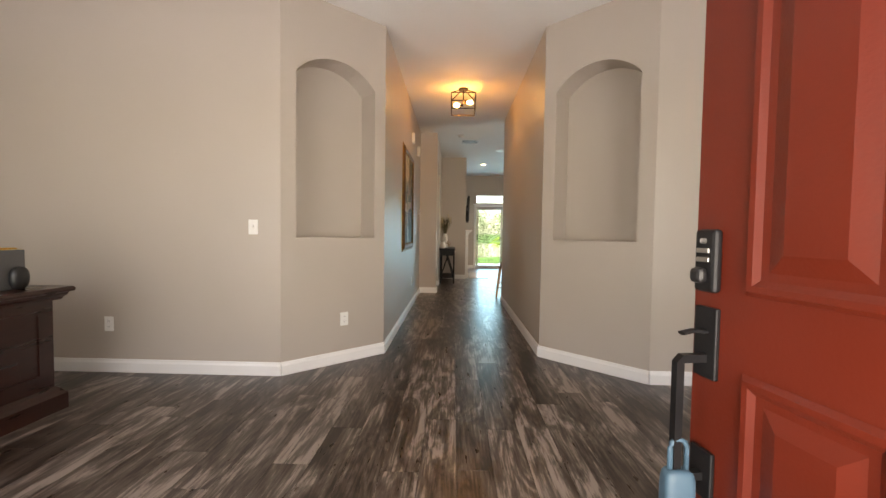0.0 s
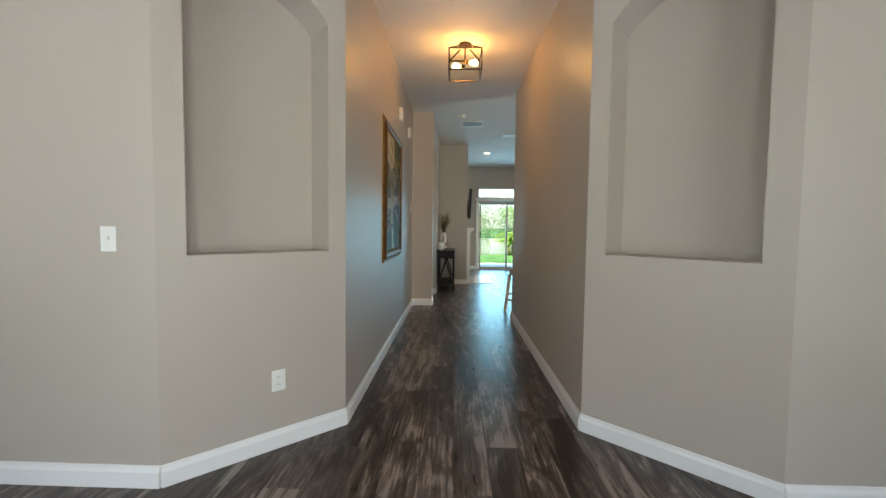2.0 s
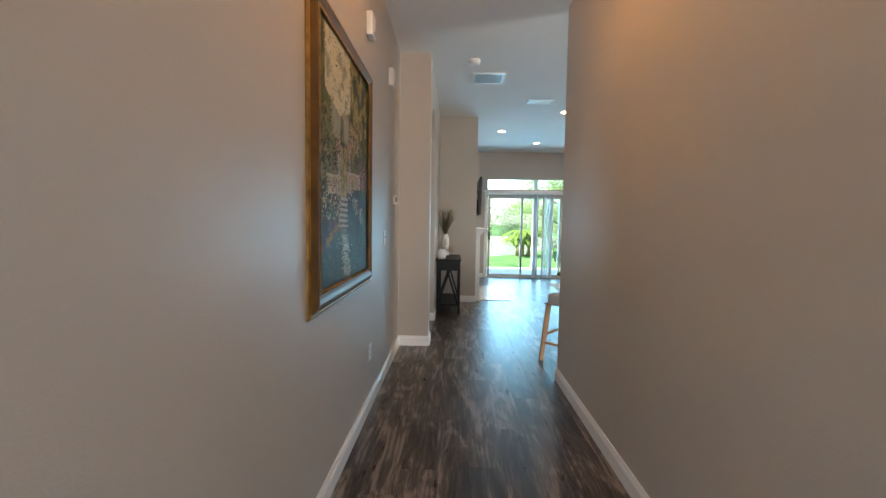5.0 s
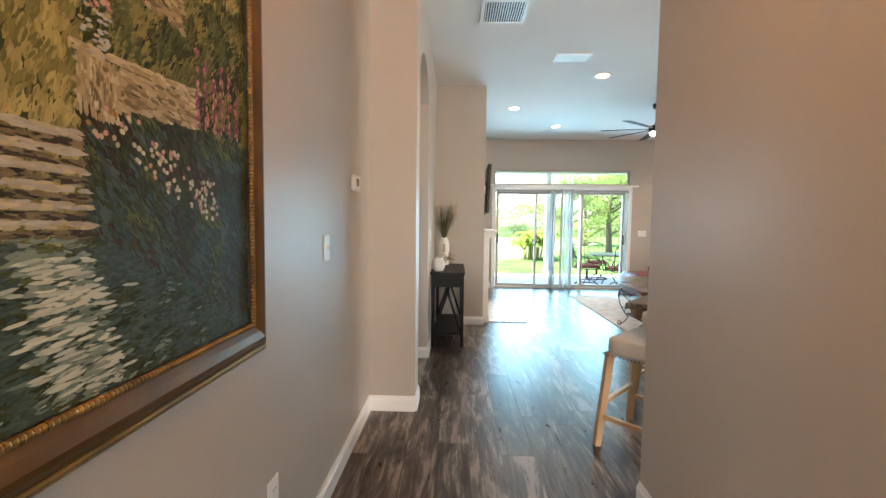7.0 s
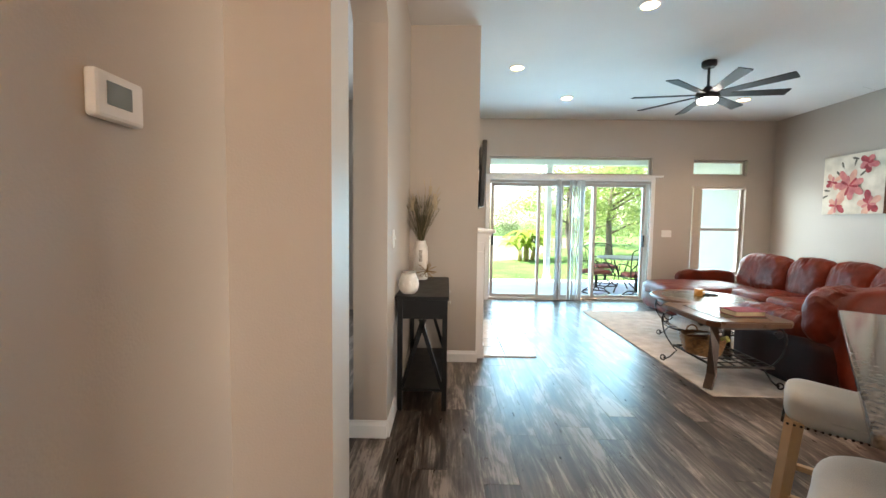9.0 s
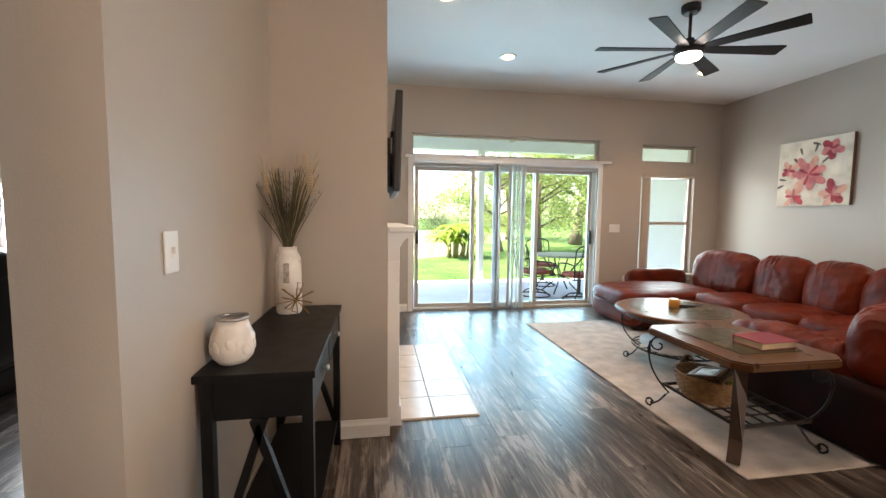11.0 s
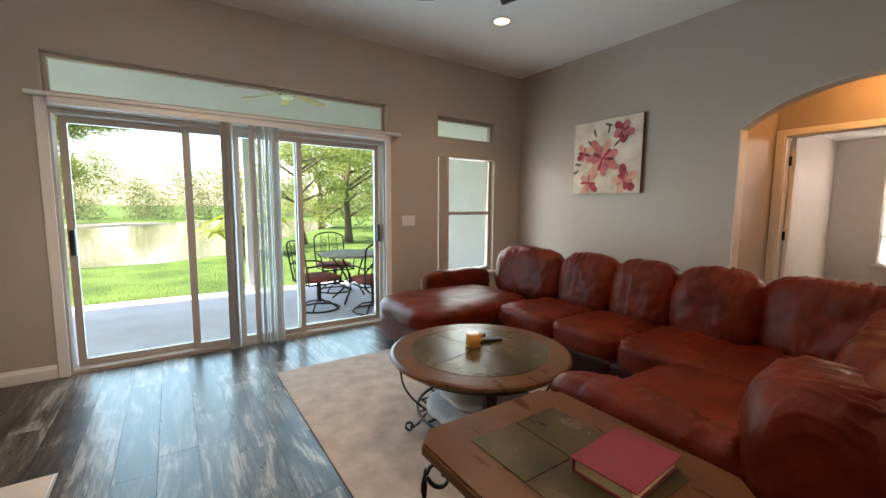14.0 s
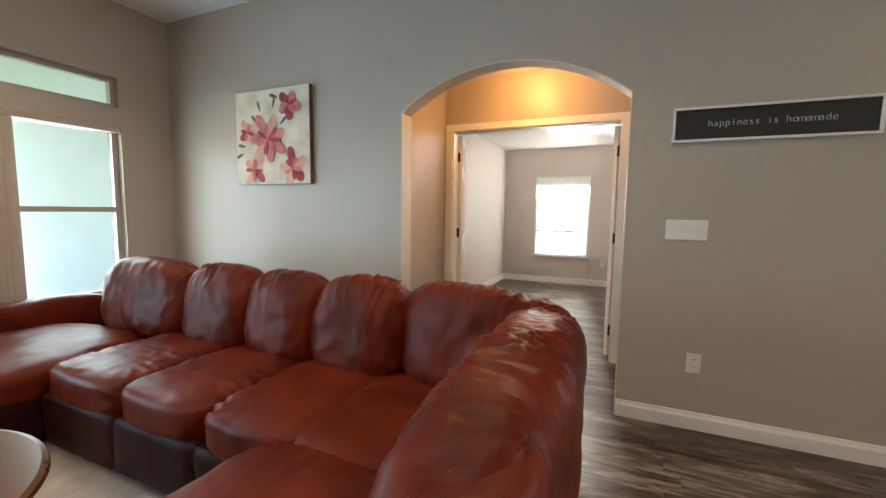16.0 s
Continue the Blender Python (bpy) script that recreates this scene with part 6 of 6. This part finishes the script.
# ---- dark cabinet in the alcove ----
ac = tagged(empty("alcove_cabinet", (-0.26, 12.62, 0)), "low black cabinet beside the fireplace", "cabinet")
part("body", box(-0.27, 0.13, -0.62, 0.55, 0.05, 0.78, 0.004), M_BLACKWOOD, ac)
part("top", box(-0.28, 0.15, -0.64, 0.57, 0.781, 0.805, 0.004), M_BLACKWOOD, ac)
for y0, y1 in ((-0.60, -0.04), (-0.03, 0.53)):
    d_ = part("door", box(0.13, 0.145, y0, y1, 0.08, 0.76, 0.003), M_BLACKWOOD, ac)
    part("knob", pillow((0.155, y1 - 0.05 if y0 < -0.3 else y0 + 0.05, 0.45), (0.01, 0.01, 0.01), 2, 4), M_STEEL, d_, smooth=True)
part("base", box(-0.26, 0.10, -0.60, 0.53, 0.003, 0.049), M_BLACKWOOD, ac)
# cables in the bedroom, ceiling lamp
cb = tagged(link("wall_cable", sweep([(9.985, 9.72, 0.50), (9.97, 9.66, 0.35), (9.95, 9.68, 0.15), (9.93, 9.60, 0.02), (9.93, 9.45, 0.06), (9.96, 9.36, 0.25), (9.98, 9.40, 0.36)], 0.005, 6), M_DRYPALE), "thin beige cable hanging below the bedroom window", "cable")
dl = tagged(empty("dome_light", (8.2, 9.6, 2.40)), "white glass dome ceiling light in the bedroom", "ceiling light")
part("base", lathe([(0, -0.001), (0.15, -0.001), (0.15, -0.02), (0, -0.02)], 24), M_PLASTIC, dl)
part("dome", lathe([(0.145, -0.021), (0.14, -0.05), (0.11, -0.08), (0.06, -0.095), (0.0, -0.10)], 24), glow("dome glass", (1, 0.97, 0.92), 1.5), dl, smooth=True)

# ---- outside ----
M_GRASS = mat("lawn grass", (0.095, 0.165, 0.045), 0.9, var=0.4, scale=0.9, bump=0.8, fine=40, c2=(0.050, 0.100, 0.028), spec=0.1)
bm = bmesh.new()
bmesh.ops.create_grid(bm, x_segments=8, y_segments=8, size=600)
bm.transform(Matrix.Translation((0, 300, GZ - 0.02)))
tagged(link("ground", bm, M_GRASS), kind="structure", category="ground", label="green lawn running down to the lake")
tagged(link("pavement", box(-9, 9, -14, -0.31, GZ - 0.03, GZ + 0.02), M_CONC), kind="structure", category="pavement", label="pale concrete front drive")
M_WATER = mat("still lake water", (0.16, 0.15, 0.085), 0.08, var=0.2, scale=0.3, bump=0.25, fine=2.2, stretch=(1, 2.5, 1), rvar=0.03)
shore = [(-70, 20.0), (-20, 21.0), (-4, 20.9), (1.0, 21.4), (3.4, 23.0), (4.3, 26.0), (7, 31), (11, 38), (13, 47), (8, 54), (3, 53), (1, 47), (-2, 42), (-6, 39), (-12, 36), (-25, 35), (-70, 36)]
tagged(link("water", prism(shore, GZ - 0.03, GZ - 0.012), M_WATER), kind="structure", category="water", label="still lake behind the lawn")
# Sunlight on the far lawn, put into the colour of a pale strip
tagged(link("ground_far_bank", prism([(1.4, 47.2), (-1.9, 42.1), (-6, 39.1), (-12, 36.1), (-25, 35.1), (-25, 44), (-8, 47), (0, 50)], GZ - 0.019, GZ - 0.006), mat("far lawn painted sunlit", (0.46, 0.43, 0.33), 0.95, var=0.35, scale=0.6, bump=0.5, fine=12)), kind="structure", category="bank", label="lawn bank across the lake, painted pale for sunlight")
# grass blades near the patio
bm = bmesh.new()
rnd = random.Random(31)
for _ in range(16000):
    x, y = rnd.uniform(-2, 7), 16.68 + 7 * rnd.random() ** 1.6
    h, a, lean = rnd.uniform(0.015, 0.038), rnd.uniform(0, 6.28), rnd.uniform(0, 0.03)
    s = Vector((math.cos(a), math.sin(a), 0)) * 0.004
    b = Vector((x, y, GZ - 0.022))
    bm.faces.new((bm.verts.new(b - s), bm.verts.new(b + s), bm.verts.new(b + Vector((lean * math.sin(a), lean * math.cos(a), h)))))
tagged(link("grass", bm, M_GRASS), kind="stuff", label="short lawn grass blades beside the patio", category="grass")
# porch
bm = box(-5, 5.6, 13.55, 16.74, 3.2, 3.35)
for k in range(31):
    y = 13.56 + k * 0.1
    box(-5, 5.6, y, y + 0.09, 3.192, 3.1995, bm=bm)
tagged(link("ceiling_porch", bm, M_STUCCO), kind="structure", category="ceiling", label="white boarded porch ceiling")
tagged(link("beam_porch", box(-5, 5.6, 16.5, 16.7, 2.76, 3.19, 0.004), M_STUCCO), kind="structure", category="beam", label="white porch beam at the roof edge")
for x in (2.28, -2.4):
    po = tagged(empty("porch_post", (x, 16.55, GZ + 0.015)), "square white porch post on the patio", "post", group="porch posts")
    part("shaft", box(-0.065, 0.065, -0.065, 0.065, 0.10, 2.765, 0.006), M_TRIM, po)
    part("base", box(-0.085, 0.085, -0.085, 0.085, 0, 0.10, 0.006), M_TRIM, po)
    part("capital", box(-0.08, 0.08, -0.08, 0.08, 2.77, 2.844, 0.006), M_TRIM, po)
wall("wall_porch_east", (5.05, 16.35), (5.05, 13.55), 0.2, z0=GZ, z1=3.19, material=M_STUCCO)["label"] = "white stucco side wall of the porch"
wall("wall_outer_north", (-5.75, 13.536), (-0.70, 13.536), 0.05, z0=GZ, material=M_STUCCO)["label"] = "white stucco outer wall of the house"
pfn = copy_thing(fan, pose(2.6, 15.1, 0.14))
pfn["label"] = "ceiling fan with pale blades under the porch roof"
M_TANBLADE = mat("tan fan blade", (0.55, 0.44, 0.28), 0.6, bump=0.05)
tanmesh = None
for o in list(pfn.children_recursive):
    if o.name.startswith("blade"):
        if tanmesh is None:
            tanmesh = o.data.copy()
            tanmesh.materials.clear()
            tanmesh.materials.append(M_TANBLADE)
        o.data = tanmesh
    if o.name.startswith("light_cover"):
        o.data = o.data.copy()
        o.data.materials.clear()
        o.data.materials.append(M_CERAMIC)
        o["label"] = "white glass light bowl"

# patio table and chairs
PZ = GZ + 0.015
M_PATIRON = mat("weathered dark cast iron", (0.055, 0.05, 0.045), 0.5, 0.6, var=0.3, scale=20, bump=0.2)
M_REDCUSH = mat("faded red outdoor cushion", (0.30, 0.075, 0.06), 0.85, var=0.25, scale=8, bump=0.3, fine=150)
pt = tagged(empty("patio_table", (3.46, 14.98, PZ)), "round stone-topped iron patio table", "table")
part("tabletop", lathe([(0, 0.69), (0.48, 0.69), (0.50, 0.70), (0.50, 0.715), (0.485, 0.725), (0, 0.725)], 40), mat("grey mosaic stone", (0.36, 0.36, 0.33), 0.4, var=0.4, scale=14, bump=0.1), pt)
for k in range(4):
    a = 45 + 90 * k
    pts = [(0.40, 0.69), (0.33, 0.60), (0.20, 0.45), (0.12, 0.32), (0.17, 0.18), (0.31, 0.06), (0.36, 0.012)]
    part("leg", sweep([(r * math.cos(radians(a)), r * math.sin(radians(a)), z) for r, z in pts], 0.014, 8), M_PATIRON, pt, smooth=True)
part("ring", sweep([(0.14 * math.cos(t * math.pi / 12), 0.14 * math.sin(t * math.pi / 12), 0.32) for t in range(24)], 0.008, 6, closed=True), M_PATIRON, pt, smooth=True)


def patio_chair(x, y, rz):
    """A swivel rocker: looks along +y of its own."""
    c = tagged(empty("patio_chair", (x, y, PZ), rz), "dark cast iron swivel patio chair with a faded red cushion", "chair", group="patio chairs")
    part("cushion", pillow((0, 0, 0.44), (0.25, 0.25, 0.045), 4, 10, 0.006, 2), M_REDCUSH, c, "faded red seat cushion", True)
    part("seat_frame", sweep([(-0.25, -0.25, 0.385), (0.25, -0.25, 0.385), (0.25, 0.25, 0.385), (-0.25, 0.25, 0.385)], 0.012, 6, closed=True), M_PATIRON, c)
    bm = bmesh.new()
    top_ = [(-0.25 * math.cos(t * math.pi / 10), 0.86 + 0.10 * math.sin(t * math.pi / 10)) for t in range(11)]
    outline = [(-0.23, 0.40), (-0.25, 0.62)] + top_ + [(0.25, 0.62), (0.23, 0.40)]
    sweep([(u, -0.25 - 0.16 * (v - 0.4), v) for u, v in outline], 0.012, 6, bm)
    part("back_frame", bm, M_PATIRON, c, smooth=True)
    bm = bmesh.new()
    for sx in (-1, 1):
        for cz, r in ((0.80, 0.06), (0.66, 0.05), (0.55, 0.045)):
            sweep([(sx * 0.09 + sx * u, -0.25 - 0.16 * (v - 0.4), v) for u, v in spiral((0, cz), r, 0.012, 270, -180, 12)], 0.006, 5, bm)
    for u in (-0.16, 0.0, 0.16):
        sweep([(u, -0.25, 0.40), (u * 0.8, -0.335, 0.93)], 0.007, 5, bm)
    sweep([(-0.245, -0.29, 0.64), (0.245, -0.29, 0.64)], 0.007, 5, bm)
    part("back_scrollwork", bm, M_PATIRON, c, smooth=True)
    for sx in (-1, 1):
        part("arm", sweep([(sx * 0.25, -0.28, 0.62), (sx * 0.28, -0.1, 0.645), (sx * 0.285, 0.12, 0.63), (sx * 0.28, 0.22, 0.59), (sx * 0.26, 0.20, 0.50), (sx * 0.25, 0.18, 0.39)], 0.012, 6), M_PATIRON, c, smooth=True)
    part("swivel_post", lathe([(0.03, 0.10), (0.03, 0.37)], 10), M_PATIRON, c)
    part("base_ring", sweep([(0.27 * math.cos(t * math.pi / 14), 0.27 * math.sin(t * math.pi / 14), 0.013) for t in range(28)], 0.012, 6, closed=True), M_PATIRON, c, smooth=True)
    for k in range(4):
        a = radians(45 + 90 * k)
        part("base_arm", sweep([(0.02 * math.cos(a), 0.02 * math.sin(a), 0.12), (0.15 * math.cos(a), 0.15 * math.sin(a), 0.10), (0.265 * math.cos(a), 0.265 * math.sin(a), 0.014)], 0.011, 6), M_PATIRON, c, smooth=True)
    return c


pc = patio_chair(2.85, 14.74, -80)
copy_thing(pc, pose(3.43, 14.24, PZ, 0, 0, 2))
copy_thing(pc, pose(3.44, 15.80, PZ, 0, 0, 178))


# trees
def foliage(name, c, c2):
    m = bpy.data.materials.new(name)
    m.use_nodes = True
    n, l = m.node_tree.nodes, m.node_tree.links
    b = n["Principled BSDF"]
    g, r = n.new("ShaderNodeNewGeometry"), n.new("ShaderNodeValToRGB")
    r.color_ramp.elements[0].color, r.color_ramp.elements[1].color = rgb(c2), rgb(c)
    l.new(g.outputs["Random Per Island"], r.inputs["Fac"])
    l.new(r.outputs[0], b.inputs["Base Color"])
    b.inputs["Roughness"].default_value = 0.6
    tr, mx = n.new("ShaderNodeBsdfTranslucent"), n.new("ShaderNodeMixShader")
    l.new(r.outputs[0], tr.inputs[0])
    mx.inputs[0].default_value = 0.58
    l.new(b.outputs[0], mx.inputs[1])
    l.new(tr.outputs[0], mx.inputs[2])
    l.new(mx.outputs[0], n["Material Output"].inputs["Surface"])
    return m


M_LEAF = foliage("oak leaf", (0.35, 0.42, 0.14), (0.14, 0.22, 0.065))
M_LEAF2 = foliage("far leaf", (0.34, 0.38, 0.20), (0.17, 0.22, 0.11))
M_BARK = mat("grey brown bark", (0.16, 0.12, 0.09), 0.9, var=0.4, scale=6, stretch=(1, 1, 0.3), bump=0.8, fine=20)


def leaf_cloud(bm, c, rad, n, size, rnd):
    for _ in range(n):
        d = Vector((rnd.gauss(0, 1), rnd.gauss(0, 1), rnd.gauss(0, 1))).normalized()
        p = Vector(c) + Vector((d.x * rad[0], d.y * rad[1], d.z * rad[2])) * (rnd.random() ** 0.4)
        a = Vector((rnd.gauss(0, 1), rnd.gauss(0, 1), rnd.gauss(0, 0.5))).normalized() * size * rnd.uniform(0.6, 1.3)
        b = a.cross(Vector((rnd.gauss(0, 1), rnd.gauss(0, 1), rnd.gauss(0, 1)))).normalized() * size * 0.4
        bm.faces.new((bm.verts.new(p - a), bm.verts.new(p + b), bm.verts.new(p + a), bm.verts.new(p - b)))


def tree(x, y, h, r0, lean, crown_r, n, size, seed, low=0.35, label="broad oak tree with an open leafy crown by the lake"):
    rnd = random.Random(seed)
    t = tagged(empty("oak_tree", (x, y, GZ - 0.03)), label, "tree", group="trees on the lawn")
    pts = [(lean[0] * f * h + 0.1 * math.sin(f * 5 + seed), lean[1] * f * h, f * h * 0.75) for f in (0, 0.15, 0.35, 0.6, 0.85, 1)]
    bm = bmesh.new()
    sweep(pts, [r0 * 1.35, r0, r0 * 0.85, r0 * 0.6, r0 * 0.35, r0 * 0.12], 10, bm)
    ends = [pts[-1]]
    for k in range(9):
        f = rnd.uniform(low, 0.95)
        b = Vector((lean[0] * f * h, lean[1] * f * h, f * h * 0.75))
        a, ln = rnd.uniform(0, 6.28) + k, crown_r * rnd.uniform(0.6, 1.05)
        e = b + Vector((math.cos(a) * ln, math.sin(a) * ln, h * rnd.uniform(0.02, 0.24)))
        mid = (b + e) / 2 + Vector((0, 0, h * 0.04))
        sweep([b, mid, e], [r0 * 0.4, r0 * 0.25, r0 * 0.06], 7, bm)
        ends += [e, mid]
    part("trunk", bm, M_BARK, t, smooth=True)
    bm = bmesh.new()
    for e in ends:
        for _ in range(4):
            c = Vector(e) + Vector((rnd.gauss(0, 0.5), rnd.gauss(0, 0.5), rnd.gauss(0.1, 0.35))) * crown_r * 0.42
            rr = crown_r * rnd.uniform(0.16, 0.34)
            leaf_cloud(bm, c, (rr, rr, rr * 0.7), n // (4 * len(ends)), size, rnd)
    part("crown", bm, M_LEAF, t)
    return t


tree(7.0, 24.8, 5.6, 0.14, (0.05, 0.0), 2.8, 10500, 0.065, 2, 0.22)
tree(5.3, 24.6, 4.8, 0.10, (-0.05, 0.02), 2.2, 8500, 0.065, 3, 0.22)
tree(11.0, 28.8, 8.0, 0.30, (0.10, -0.02), 4.5, 11000, 0.09, 4, 0.35, "tall leaning oak tree with a thick grey trunk")
tree(13.5, 24.0, 8.5, 0.2, (0.0, 0.0), 3.6, 10000, 0.09, 9, 0.3)
tree(-6.0, 46, 10.5, 0.30, (0.0, 0.0), 5.2, 45000, 0.085, 5, 0.12, "wide spreading tree on the far lake bank")
tree(9.5, 36.0, 6.0, 0.2, (-0.04, 0.0), 3.6, 10000, 0.10, 6, 0.1)
# banana plant
bp_ = tagged(empty("banana_plant", (2.75, 22.3, GZ - 0.03)), "clump of broad-leaved banana plants at the lake edge", "plant")
M_BANANA = foliage("banana leaf", (0.34, 0.40, 0.07), (0.17, 0.26, 0.04))
M_STALK = mat("orange green stalk", (0.30, 0.24, 0.07), 0.6, var=0.4, bump=0.1)
rnd = random.Random(77)
for k in range(12):
    a0, rr = rnd.uniform(0, 6.28), rnd.uniform(0.05, 0.6)
    bx, by, hh = rr * math.cos(a0), rr * math.sin(a0), rnd.uniform(0.30, 0.85)
    part("stalk", sweep([(bx, by, 0), (bx * 1.15, by * 1.15, hh)], [0.05, 0.03], 8), M_STALK, bp_, smooth=True)
    for j in range(6):
        a = a0 + j * 1.05 + rnd.uniform(-0.3, 0.3)
        ln = rnd.uniform(0.8, 1.4)
        bm = bmesh.new()
        prev = None
        for i in range(9):
            f = i / 8
            c = Vector((bx * 1.15 + math.cos(a) * ln * f * 0.85, by * 1.15 + math.sin(a) * ln * f * 0.85, hh + ln * (1.15 * f - 1.05 * f * f)))
            s = Vector((-math.sin(a), math.cos(a), 0)) * (0.105 * math.sin(math.pi * min(1, f * 0.92 + 0.06)) + 0.004)
            dz = Vector((0, 0, 0.03))
            cur = (bm.verts.new(c - s + dz), bm.verts.new(c), bm.verts.new(c + s + dz))
            if prev:
                bm.faces.new((prev[0], prev[1], cur[1], cur[0]))
                bm.faces.new((prev[1], prev[2], cur[2], cur[1]))
            prev = cur
        part("leaf", bm, M_BANANA, bp_, smooth=True)
# far woods
bm = bmesh.new()
rnd = random.Random(55)
for i in range(150):
    x = -95 + 190 * i / 150 + rnd.uniform(-1, 1)
    y = (58 if -9 < x < 16 else 62) + rnd.uniform(-2, 12) + abs(x) * 0.12
    h = rnd.uniform(4.0, 6.6)
    for j in range(4):
        leaf_cloud(bm, (x + rnd.uniform(-1.5, 1.5), y, h * (0.08 + 0.22 * j)), (rnd.uniform(1.5, 2.4), 1.4, h * 0.20), 420, 0.12, rnd)
tagged(link("woods", bm, M_LEAF2), kind="stuff", label="distant green treeline beyond the lake", category="woods")

# ---- floor ----
floor = tagged(link("floor", box(-5.7, 10.2, -0.30, 13.45, -0.12, -0.004), M_SUBFLOOR), kind="structure", category="floor", label="dark weathered wood-look plank floor")
PW, PL = 0.182, 1.22
plank_mesh = {}


def plank_bm(bm, x0, x1, y0, y1):
    g, b, z0, z1 = 0.0004, 0.0010, -0.004, 0.0
    lo = [bm.verts.new((x, y, z1 - 0.0010)) for x, y in ((x0 + g, y0 + g), (x1 - g, y0 + g), (x1 - g, y1 - g), (x0 + g, y1 - g))]
    hi = [bm.verts.new((x, y, z1)) for x, y in ((x0 + b, y0 + b), (x1 - b, y0 + b), (x1 - b, y1 - b), (x0 + b, y1 - b))]
    bm.faces.new(hi)
    for k in range(4):
        bm.faces.new((lo[k], lo[(k + 1) % 4], hi[(k + 1) % 4], hi[k]))


rnd = random.Random(21)
joined = bmesh.new()
count = 0
i0, i1 = int(-5.6 / PW) - 1, int(10.2 / PW) + 1
for i in range(i0, i1):
    x0 = i * PW
    xc = x0 + PW / 2
    if xc < -4.4:
        lo, hi = 6.6, 12.4
    elif xc < -1.0:
        lo, hi = -0.3, 12.4
    elif xc < 5.3:
        lo, hi = -0.3, 13.42
    else:
        lo, hi = 7.9, 11.3
    y = lo - rnd.uniform(0.1, 1.1)
    while y < hi:
        a, b = max(y, lo), min(y + PL, hi)
        y += PL
        if b - a < 0.03:
            continue
        near = (-2.4 < xc < 1.9 and 0.9 < b and a < 3.7) or (-1.0 < xc < 0.8 and a < 8.0 and b > 3.4) or (-0.5 < xc < 1.9 and b > 7.6 and a < 12.5) or (4.2 < xc < 5.3 and 7.5 < b and a < 9.8)
        if near and count < 300:
            count += 1
            key = round(b - a, 2)
            if key not in plank_mesh:
                bm = bmesh.new()
                plank_bm(bm, 0, PW, 0, b - a)
                o = part("plank", bm, M_PLANK, floor)
                plank_mesh[key] = o.data
            else:
                o = new("plank", plank_mesh[key])
                o.parent = floor
            o.location = (x0, a, 0)
        else:
            plank_bm(joined, x0, x0 + PW, a, b)
tagged(part("planks", joined, M_PLANK, floor), kind="stuff")
